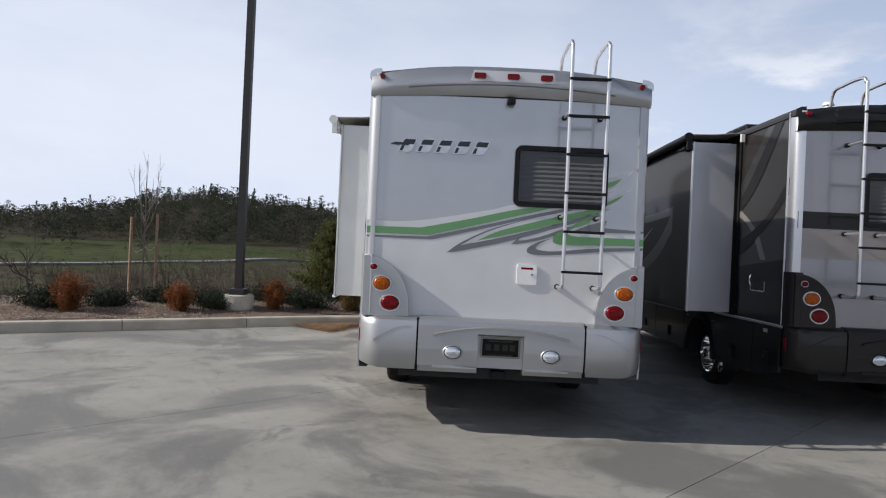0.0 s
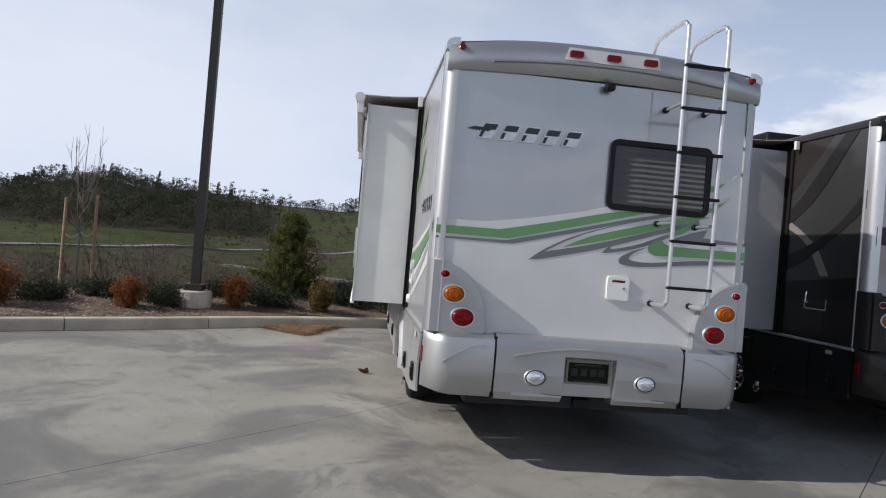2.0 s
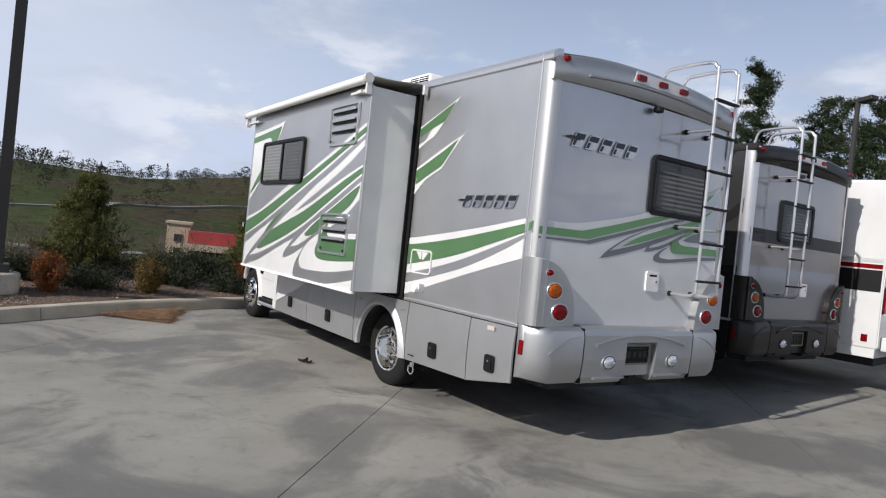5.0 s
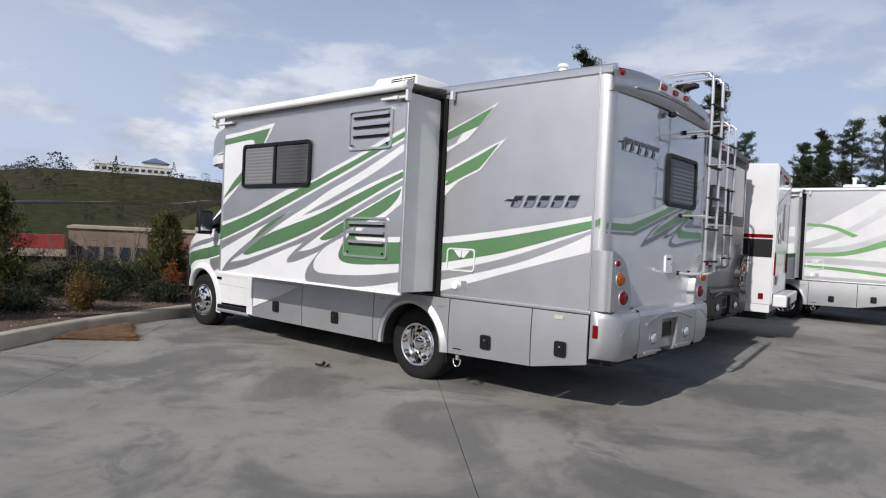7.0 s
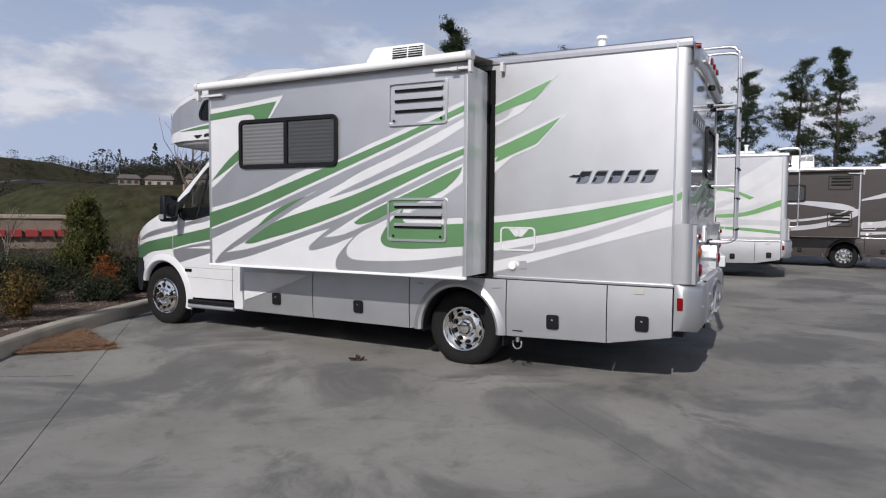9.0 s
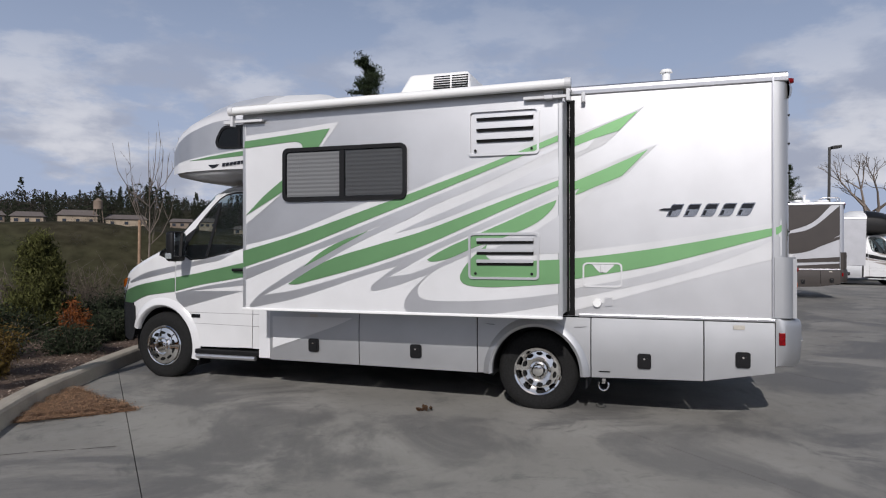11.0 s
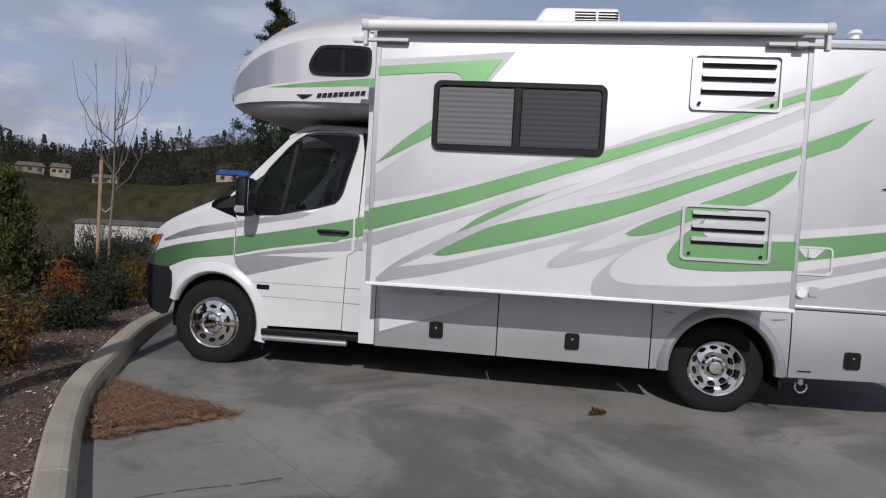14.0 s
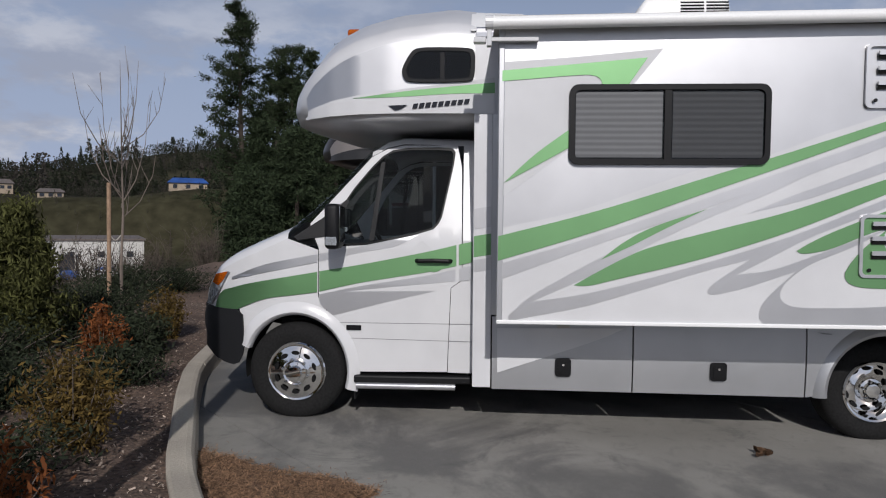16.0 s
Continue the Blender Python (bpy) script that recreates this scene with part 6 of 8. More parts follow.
NEEDLES = material("fallen_needles", (0.185, 0.105, 0.058), 0.95, 0, grain=0.55, scale=45, blotch=0.25, blotch_scale=6, bump=0.8, bump_scale=70)
NEEDLE_BITS = material("loose_needles", (0.25, 0.145, 0.08), 0.95, 0, random_tint=0.8, islands=True)
rng = np.random.default_rng(7)


def mesh_from(name, verts, faces, mat, parent=None, label="", m=None):
    me = bpy.data.meshes.new(name)
    me.from_pydata([tuple(v) for v in verts], [], [tuple(f) for f in faces])
    me.materials.append(mat)
    ob = new(name, me)
    ob.parent = parent
    if label:
        ob["label"] = label
    if m is not None:
        ob.matrix_basis = m
    return ob


def leaf_cloud(centres, size, aspect=1.0, up=None, gen=rng):
    """A leaf quad at each centre, turned at random; up makes it stand along that way."""
    c = np.asarray(centres, float)
    n = len(c)
    a = gen.normal(size=(n, 3))
    if up is not None:
        a = a * 0.45 + np.asarray(up, float)
    a /= np.linalg.norm(a, axis=1)[:, None]
    b = np.cross(a, gen.normal(size=(n, 3)))
    b /= np.linalg.norm(b, axis=1)[:, None] + 1e-9
    s = size * gen.uniform(0.6, 1.4, size=(n, 1))
    a, b = a * s * aspect, b * s
    v = np.stack([c - a, c + b * 0.55, c + a, c - b * 0.55], axis=1).reshape(-1, 3)
    f = np.arange(4 * n).reshape(-1, 4)
    return v, f


def join(groups):
    vs, fs, k = [], [], 0
    for v, f in groups:
        vs.append(v)
        fs.append(np.asarray(f) + k)
        k += len(v)
    return np.concatenate(vs), np.concatenate(fs)


def stick(a, b, r0, r1, n=5):
    """A tapered stick as plain arrays, without end caps."""
    a, b = np.asarray(a, float), np.asarray(b, float)
    w = (b - a) / (np.linalg.norm(b - a) + 1e-9)
    u = np.cross(w, (0.3, 0.9, 0.31))
    u /= np.linalg.norm(u)
    t = np.cross(w, u)
    ang = np.arange(n) * 2 * np.pi / n
    ring = np.cos(ang)[:, None] * u + np.sin(ang)[:, None] * t
    v = np.concatenate([a + ring * r0, b + ring * r1])
    f = [(i, (i + 1) % n, n + (i + 1) % n, n + i) for i in range(n)]
    return v, np.array(f)


def pine(name, height, seed, label, spread=0.24, bare=0.22):
    """A tall pine: a tapered trunk, whorls of limbs, tufts of needles with sky between them."""
    gen = np.random.default_rng(seed)
    tree = thing(name, label, "tree", group="tall pines")
    wood = []
    segs = 9
    pts = [np.array([0.15 * gen.normal() * (k / segs), 0.15 * gen.normal() * (k / segs), height * k / segs]) for k in range(segs + 1)]
    for k in range(segs):
        wood.append(stick(pts[k], pts[k + 1], 0.017 * height * (1 - k / segs) + 0.02, 0.017 * height * (1 - (k + 1) / segs) + 0.02, 7))
    tufts = []
    levels = int(height * 1.75)
    for i in range(levels):
        f = bare + (1 - bare) * (i + gen.uniform(0, 0.9)) / levels
        z = height * min(f, 0.985)
        full = 0.22 + math.sin(math.pi * min(1, (1 - f) / (1 - bare) * 0.66 + 0.03))
        base = np.array([np.interp(z, [p[2] for p in pts], [p[0] for p in pts]), np.interp(z, [p[2] for p in pts], [p[1] for p in pts]), z])
        for _ in range(gen.integers(2, 5)):
            reach = height * spread * full * gen.uniform(0.45, 1.3)
            a = gen.uniform(0, 2 * math.pi)
            rise = gen.uniform(-0.25, 0.45)
            way = np.array([math.cos(a), math.sin(a), rise])
            mid, tip = base + way * reach * 0.55, base + way * reach + (0, 0, 0.16 * reach)
            wood += [stick(base, mid, 0.05 * (1 - f) + 0.02, 0.022, 4), stick(mid, tip, 0.022, 0.01, 4)]
            for q in np.linspace(0.35, 1.0, 5):
                p = base + (mid - base) * q / 0.55 if q < 0.55 else mid + (tip - mid) * (q - 0.55) / 0.45
                for _ in range(2):
                    c = p + gen.normal(size=3) * (0.22, 0.22, 0.1) * (0.6 + 0.5 * full)
                    wood.append(stick(p, c, 0.012, 0.006, 3))
                    tufts.append(c + (0, 0, 0.05) + gen.normal(size=(30, 3)) * np.array([0.15, 0.15, 0.11]) * (height / 16))
    v, f = join(wood)
    mesh_from("trunk", v, f, BARK, tree, "brown scaly trunk and limbs")
    v, f = leaf_cloud(np.concatenate(tufts), 0.044 * height / 16, aspect=2.8, gen=gen)
    mesh_from("crown", v, f, PINE_LEAF, tree, "dark open needle crown")
    return tree


def place_at(x, y, s=1.0, turn=0.0, sink=0.1):
    return Matrix.Translation((x, y, land(x, y) - sink)) @ Matrix.Rotation(turn, 4, "Z") @ Matrix.Scale(s, 4)


PINES = [pine("pine_tree", 18.0, 11, "tall dark green pine with an open crown", 0.115, 0.10), pine("pine_tree", 18.0, 23, "tall dark green pine with an open crown", 0.135, 0.13), pine("pine_tree", 18.0, 37, "tall dark green pine with an open crown", 0.12, 0.07)]
PINE_TOPS = [(51.8, 8.1, 12.4), (51.9, 4.5, 13.3), (51.7, 2.0, 13.8), (53.5, -1.2, 7.9), (50.2, 27.9, 15.3), (51.3, 25.5, 15.1), (52.3, 22.8, 15.4), (53.1, 20.5, 11.1), (53.3, 16.1, 10.0), (53.5, 14.8, 10.8), (53.9, 12.9, 11.8), (54.4, 10.8, 12.0),
             (34.8, 25.5, 13.8), (38.4, 23.4, 12.5), (60.0, -4.0, 9.0), (68.3, 17.6, 11.0), (72.9, 20.1, 11.5)]
PINE_SPOTS = [(x, y, top - land(x, y) + 0.1) for x, y, top in PINE_TOPS]
for i, (x, y, h) in list(enumerate(PINE_SPOTS))[3:]:
    copy_thing(PINES[i % 3], place_at(x, y, h / 18.0, i * 2.1))
for tree, (x, y, h) in zip(PINES, PINE_SPOTS):
    tree.matrix_basis = place_at(x, y, h / 18.0, x)


def thicket(x, y, h, w, seed):
    """A dense dark evergreen of middling height."""
    gen = np.random.default_rng(seed)
    tree = thing("evergreen_tree", "dense dark evergreen tree on the slope", "tree", place_at(x, y), group="slope evergreens")
    v, f = stick((0, 0, 0), (0, 0, h * 0.9), 0.16, 0.03, 7)
    mesh_from("trunk", v, f, BARK, tree)
    cs = []
    for _ in range(90):
        z = gen.uniform(0.06, 1.0) ** 0.9
        r = w * (1.02 - z) * gen.uniform(0.55, 1.0)
        a = gen.uniform(0, 2 * math.pi)
        c = np.array([math.cos(a) * r, math.sin(a) * r, z * h])
        cs.append(c + gen.normal(size=(150, 3)) * (0.3, 0.3, 0.15))
    v, f = leaf_cloud(np.concatenate(cs), 0.05, aspect=2.4, gen=gen)
    mesh_from("crown", v, f, PINE_LEAF, tree, "dark green crown")


for i, (x, y, h, w) in enumerate([(33.8, 21.4, 9.5, 2.9), (31.0, 22.9, 7.6, 2.6), (36.5, 20.0, 10.5, 3.0), (29.0, 20.4, 6.2, 2.5), (41.5, 20.5, 9.0, 3.0), (34.0, 24.5, 6.5, 2.6), (26.5, 22.0, 4.2, 2.0), (45, 27, 7.0, 3.0)]):
    thicket(x, y, h, w, 60 + i)


def shrub(x, y, h, w, leaf, kind, label, seed, dense=1.0, upright=False):
    """A small shrub: thin stems fanning from the root, with leaves clumped along them."""
    gen = np.random.default_rng(seed)
    z0 = land(x, y) + 0.03
    s = thing("shrub", label, "shrub", Matrix.Translation((x, y, z0)), group=kind)
    stems, cs = [], []
    n = int(26 * dense)
    for _ in range(n):
        a, lean = gen.uniform(0, 2 * math.pi), gen.uniform(0.05, 1.0)
        top = np.array([math.cos(a) * w / 2 * lean, math.sin(a) * w / 2 * lean, h * (gen.uniform(0.75, 1.12) * (1 - 0.35 * lean ** 2))])
        if upright:
            top[2] = h * gen.uniform(0.5, 1.15) * (1 - 0.25 * lean)
        root = np.array([top[0] * 0.15, top[1] * 0.15, -0.05])
        stems.append(stick(root, top, 0.006, 0.002, 4))
        for q in np.linspace(0.22, 1.0, 10):
            c = root + (top - root) * q
            cs.append(c + gen.normal(size=(12, 3)) * (0.036, 0.036, 0.04) * (0.6 + w))
    v, f = join(stems)
    mesh_from("stem", v, f, TWIG, s, "thin brown stems")
    v, f = leaf_cloud(np.concatenate(cs), 0.0125, aspect=1.8, gen=gen)
    mesh_from("leaves", v, f, leaf, s)


SHRUBS = [(-5.72, 11.33, 0.55, 0.62, RUST_LEAF), (-4.19, 12.08, 0.44, 0.52, RUST_LEAF), (-2.76, 12.98, 0.50, 0.56, RUST_LEAF), (-1.36, 13.42, 0.56, 0.62, GOLD_LEAF), (0.42, 14.27, 0.52, 0.37, RUST_LEAF), (2.15, 14.52, 0.5, 0.42, GOLD_LEAF)]
for i, (x, y, h, w, leaf) in enumerate(SHRUBS):
    rust = leaf is RUST_LEAF
    shrub(x, y, h, w, leaf, "ornamental shrubs", "rust-orange winter shrub in bark mulch" if rust else "yellow-green shrub turning orange in mulch", 100 + i, 1.5, upright=i > 2)
LOWS = [(-6.25, 11.6, 0.24, 0.9), (-5.35, 11.95, 0.22, 0.7), (-3.75, 12.6, 0.28, 0.8), (-2.2, 13.5, 0.28, 1.0), (-0.75, 14.4, 0.3, 1.0), (0.1, 13.95, 0.3, 0.6), (1.25, 14.35, 0.36, 0.62), (1.5, 14.9, 0.36, 0.8), (-0.9, 14.9, 0.36, 1.2), (0.2, 15.3, 0.4, 1.3),
        (-3.05, 14.1, 0.3, 1.1), (2.6, 15.6, 0.4, 1.2), (-4.75, 12.7, 0.22, 0.8), (-7.75, 11.0, 0.24, 0.9), (3.6, 16.0, 0.4, 1.2), (1.5, 16.0, 0.4, 1.3), (-1.9, 15.3, 0.4, 1.3), (4.9, 16.4, 0.45, 1.3), (6.0, 16.2, 0.35, 1.2), (-0.1, 16.2, 0.45, 1.4)]
for i, (x, y, h, w) in enumerate(LOWS):
    shrub(x, y, h * 0.9, w * 1.35, LOW_LEAF, "low evergreens", "low spreading dark evergreen in bark mulch", 200 + i, 2.6)


def young_conifer(x, y, h, w, seed):
    """A bushy young conifer: rising sprays of short needles, open towards the tips, with a leader."""
    gen = np.random.default_rng(seed)
    z0 = land(x, y)
    tree = thing("young_conifer", "bushy young conifer with yellow-green tips in the bed", "tree", Matrix.Translation((x, y, z0)), group="young conifers")
    v, f = stick((0, 0, -0.1), (0, 0, h * 0.97), 0.03, 0.005, 6)
    mesh_from("trunk", v, f, BARK, tree)
    cs, wood = [], []
    for i in range(150):
        z = gen.uniform(0.02, 0.93) ** 1.1
        r = w / 2 * (1.04 - z) ** 0.8 * gen.uniform(0.55, 1.18)
        a = gen.uniform(0, 2 * math.pi)
        base, tip = np.array([0, 0, z * h * 0.95]), np.array([math.cos(a) * r, math.sin(a) * r, z * h * 0.97 + 0.10 + 0.35 * r])
        wood.append(stick(base, tip, 0.006, 0.002, 3))
        for q in np.linspace(0.35, 1.0, 6):
            c = base + (tip - base) * q
            cs.append(c + gen.normal(size=(13, 3)) * (0.034, 0.034, 0.045))
            side = np.array([-math.sin(a), math.cos(a), 0.5]) * gen.normal() * 0.09
            cs.append(c + side + gen.normal(size=(12, 3)) * (0.026, 0.026, 0.035))
    for q in np.linspace(0.8, 1.0, 5):
        cs.append(np.array([0, 0, h * q]) + gen.normal(size=(14, 3)) * (0.025, 0.025, 0.04))
    v, f = join(wood)
    mesh_from("branchwork", v, f, BARK, tree)
    v, f = leaf_cloud(np.concatenate(cs), 0.0135, aspect=2.3, up=(0, 0, 0.5), gen=gen)
    mesh_from("foliage", v, f, CONIFER_LEAF, tree, "olive-green needle sprays")


young_conifer(-2.08, 15.0, 1.75, 1.5, 5)
young_conifer(0.82, 15.3, 1.5, 0.98, 6)


def bare_tree(name, x, y, h, seed, label, stakes=0, lean=0.55, trunk=0.03, depth=4, wood=None):
    """A leafless tree that forks into fine twigs, tied to stakes where it is young."""
    gen = np.random.default_rng(seed)
    z0 = land(x, y)
    tree = thing(name, label, "tree", Matrix.Translation((x, y, z0)))
    out = []

    def grow(p, w, length, r, d):
        q = p + w * length
        out.append(stick(p, q, r, r * 0.7, 5 if d > 1 else 3))
        if d == 0:
            return
        for _ in range(gen.integers(2, 4)):
            nw = w + gen.normal(size=3) * lean * 0.55
            nw[2] = abs(nw[2]) + 0.15
            grow(q, nw / np.linalg.norm(nw), length * gen.uniform(0.6, 0.85), r * 0.62, d - 1)

    first = 0.38 if stakes else 0.28
    grow(np.array([0, 0, -0.1]), np.array([0.02, 0.01, 1.0]), h * first, trunk, depth)
    v, f = join(out)
    mesh_from("branchwork", v, f, wood or TWIG, tree, "bare grey-brown branches")
    for k in range(stakes):
        s = (-1, 1)[k % 2]
        bm = cyl((s * 0.24, 0.05 * s, -0.2), (s * 0.23, 0.05 * s, 1.65), 0.028, n=10)
        part("stake", bm, STAKE, tree, "round wooden stake")
        bm = tube(smooth_line([(s * 0.24, 0.05 * s, 1.0), (s * 0.12, 0.02, 0.93), (0.01, 0.0, 0.98)], 4), 0.008, 5)
        part("tie", bm, FABRIC, tree, "loose rubber tie")


def sapling(x, y, h, seed, label, stakes, spread):
    """A young tree: a straight stem, whips that bend upward from it, fine twigs, and its stakes."""
    gen = np.random.default_rng(seed)
    tree = thing("sapling", label, "tree", Matrix.Translation((x, y, land(x, y))), group="staked saplings")
    out = []
    bends = [np.array([gen.normal() * 0.015, gen.normal() * 0.015, h * z]) for z in (-0.03, 0.2, 0.4, 0.6, 0.8, 1.0)]
    for k in range(5):
        out.append(stick(bends[k], bends[k + 1], 0.024 * (1 - k / 5.3), 0.024 * (1 - (k + 1) / 5.3), 7))
    for k in range(11):
        z0 = h * gen.uniform(0.36, 0.72)
        a = k * 2.4 + gen.normal() * 0.3
        reach = spread * gen.uniform(0.45, 1.0)
        w = np.array([math.cos(a), math.sin(a), 0])
        tip = min(0.98, z0 / h + gen.uniform(0.22, 0.45)) * h
        p = [np.array([0, 0, z0]), w * reach * 0.5 + (0, 0, z0 + (tip - z0) * 0.22), w * reach * 0.85 + (0, 0, z0 + (tip - z0) * 0.55), w * reach + (0, 0, tip)]
        for i in range(3):
            out.append(stick(p[i], p[i + 1], 0.010 - 0.0025 * i, 0.0075 - 0.0025 * i, 4))
        for _ in range(4):
            i = gen.integers(0, 3)
            q = p[i] + (p[i + 1] - p[i]) * gen.uniform(0.2, 0.9)
            e = q + np.array([gen.normal() * 0.07, gen.normal() * 0.07, gen.uniform(0.15, 0.4)]) * (h / 3)
            out.append(stick(q, e, 0.0045, 0.0018, 3))
    v, f = join(out)
    mesh_from("stem", v, f, TWIG, tree, "bare grey-brown stem and whips")
    for sx, sy, sh in stakes:
        part("stake", cyl((sx, sy, -0.2), (sx * 0.97, sy * 0.97, sh), 0.027, n=10), STAKE, tree, "round wooden stake")
        part("tie", tube(smooth_line([(sx, sy, sh * 0.62), (sx * 0.5, sy * 0.5, sh * 0.57), (0.02 * (1 if sx > 0 else -1), 0.0, sh * 0.61)], 4), 0.008, 5), FABRIC, tree, "loose rubber tie")


sapling(-5.58, 13.63, 2.75, 31, "leafless staked sapling in the bark mulch", [(-0.24, -0.05, 1.6), (0.24, 0.05, 1.68)], 0.38)
sapling(3.45, 15.74, 3.35, 32, "leafless staked sapling at the edge of the slope", [(-0.1, 0.12, 1.75)], 0.62)
bare_tree("bare_tree", 61.2, -10.9, 11.5, 33, "large leafless oak beyond the parked coaches", lean=0.8, trunk=0.3, depth=6)
bare_tree("bare_tree", -8.3, 14.4, 1.8, 36, "dark leafless bush behind the bed", lean=1.0, trunk=0.05, depth=6, wood=BRUSH)
bare_tree("bare_tree", -6.6, 15.2, 1.15, 37, "dark leafless bush behind the bed", lean=1.0, trunk=0.04, depth=6, wood=BRUSH)
bare_tree("bare_tree", 3.0, 21.0, 2.4, 34, "leafless tree on the slope below the bed", lean=0.7, trunk=0.05, depth=5)


def brush():
    """Leafless scrub on the bank behind the bed."""
    gen = np.random.default_rng(91)
    out = []
    for n in range(700):
        tall = n >= 420
        x = gen.uniform(-19, -1) if tall else gen.uniform(-18, 14)
        d = gen.uniform(7, 30) if tall else 3.6 + 22 * gen.uniform(0, 1) ** 1.6
        y = kerb_y(x) + d
        if tall and noise.noise((x * 0.22, y * 0.22, 2.0)) < -0.02:
            continue
        z = land(x, y)
        h = gen.uniform(1.1, 2.3) if tall else gen.uniform(0.5, 1.5) * (1.0 if x < 0 else 0.8)
        for _ in range(12 if tall else 9):
            w = gen.normal(size=3) * (0.34, 0.34, 0)
            p, q = np.array([x, y, z - 0.1]), np.array([x, y, z]) + np.array([w[0], w[1], 1.0]) * h * gen.uniform(0.6, 1.0)
            mid = (p + q) / 2 + gen.normal(size=3) * 0.06
            out += [stick(p, mid, 0.011, 0.007, 3), stick(mid, q, 0.007, 0.003, 3)]
            for _ in range(7):
                c = mid + (q - mid) * gen.uniform(-0.4, 1)
                out.append(stick(c, c + gen.normal(size=3) * 0.17 + (0, 0, 0.13), 0.005, 0.0025, 3))
    v, f = join(out)
    tagged(mesh_from("bare_scrub", v, f, BRUSH), "leafless grey-brown scrub on the bank behind the bed", "scrub", kind="stuff")


brush()


def chips():
    """Loose bark chips on the mulch, with a few on the paving edge."""
    gen = np.random.default_rng(17)
    pts = []
    for _ in range(56000):
        x = gen.uniform(-9, -3.0) if gen.uniform() < 0.8 else gen.uniform(-3.0, 5)
        d = 0.2 + 3.4 * gen.uniform(0, 1) ** 1.3
        y = kerb_y(x) + d / lerp([(-8, 0.84), (2, 0.97)], x)
        pts.append((x, y, land(x, y) + 0.045 + 0.05 * noise.noise((x * 1.1, y * 1.1, 0)) * min(1, d) + 0.025 * noise.noise((x * 5, y * 5, 3)) if d > 0.3 else 0.135))
    c = np.array(pts)
    n = len(c)
    a = gen.normal(size=(n, 3)) * (1, 1, 0.35)
    a /= np.linalg.norm(a, axis=1)[:, None]
    b = np.cross(a, np.array([0, 0, 1.0]) + gen.normal(size=(n, 3)) * 0.35)
    b /= np.linalg.norm(b, axis=1)[:, None]
    s = gen.uniform(0.003, 0.0065, size=(n, 1)) + 0.013 * gen.uniform(0, 1, size=(n, 1)) ** 5
    v = np.stack([c - a * s - b * s * 0.4, c + a * s - b * s * 0.35, c + a * s + b * s * 0.4, c - a * s + b * s * 0.45], axis=1).reshape(-1, 3)
    tagged(mesh_from("bark_chips", v, np.arange(4 * n).reshape(-1, 4), CHIP), "loose pale and brown bark chips", "bark chips", kind="stuff")


chips()


def needle_drift():
    """A drift of pine needles against the kerb."""
    gen = np.random.default_rng(3)
    edge = outline([[(-0.86, 12.83), (-0.95, 12.72), (-0.98, 12.57), (-1.16, 12.34), (-1.24, 12.1), (-1.24, 11.9), (-1.38, 11.66), (-1.45, 11.56)], [(-1.45, 11.56), (-1.67, 11.74), (-1.85, 11.9), (-1.98, 12.05), (-2.18, 12.2)], [(-2.18, 12.2), (-1.9, 12.38), (-1.4, 12.65), (-0.86, 12.87)]], 5)
    mid = (-1.48, 12.24)
    bm = bmesh.new()
    rings = []
    for k in range(7):
        f = 1 - k / 7
        rings.append([bm.verts.new((mid[0] + (x - mid[0]) * f * (1 + 0.06 * noise.noise((x * 9, y * 9, k)) * (k < 2)), mid[1] + (y - mid[1]) * f, 0.004 + (0.0 if k == 0 else 0.045 * (1 - f) ** 0.6 + 0.022 * noise.noise((x * 9 * f, y * 9 * f, 2))))) for x, y in edge])
    for a, b in zip(rings, rings[1:]):
        n = len(a)
        for i in range(n):
            bm.faces.new((a[i], a[(i + 1) % n], b[(i + 1) % n], b[i]))
    bm.faces.new(rings[-1])
    bmesh.ops.recalc_face_normals(bm, faces=bm.faces)
    solid("needle_drift", bm, NEEDLES, "drift of orange-brown pine needles against the kerb", "pine needles", kind="stuff", smooth=True)
    pts = []
    while len(pts) < 7500:
        x, y = gen.uniform(-2.4, -0.7), gen.uniform(11.5, 12.9)
        near = min(math.hypot(x - a, y - b) for a, b in edge[::3])
        inside = -2.2 < x < -0.9 and y > (11.56 + 2.6 * (x + 1.45) if x > -1.45 else 11.56 - 0.66 * (x + 1.45)) and not (x > -1.22 and y < 11.9 + 2.2 * (x + 1.22))
        if y < kerb_y(x) - 0.01 and (inside or near < gen.exponential(0.03)):
            pts.append((x, y, 0.012 + (0.042 * gen.uniform(0.5, 1.1) if inside and near > 0.06 else 0.012 if inside else 0)))
    v, f = [], []
    for i, p in enumerate(pts):
        a = gen.uniform(0, math.pi)
        w, n = np.array([math.cos(a), math.sin(a), gen.normal() * 0.2]) * 0.019, np.array([-math.sin(a), math.cos(a), 0]) * 0.0016
        p = np.array(p)
        v += [p - w - n, p + w - n, p + w + n, p - w + n]
        f.append((4 * i, 4 * i + 1, 4 * i + 2, 4 * i + 3))
    tagged(mesh_from("loose_needles", v, f, NEEDLE_BITS), "scattered single pine needles on concrete", "pine needles", kind="stuff")


needle_drift()


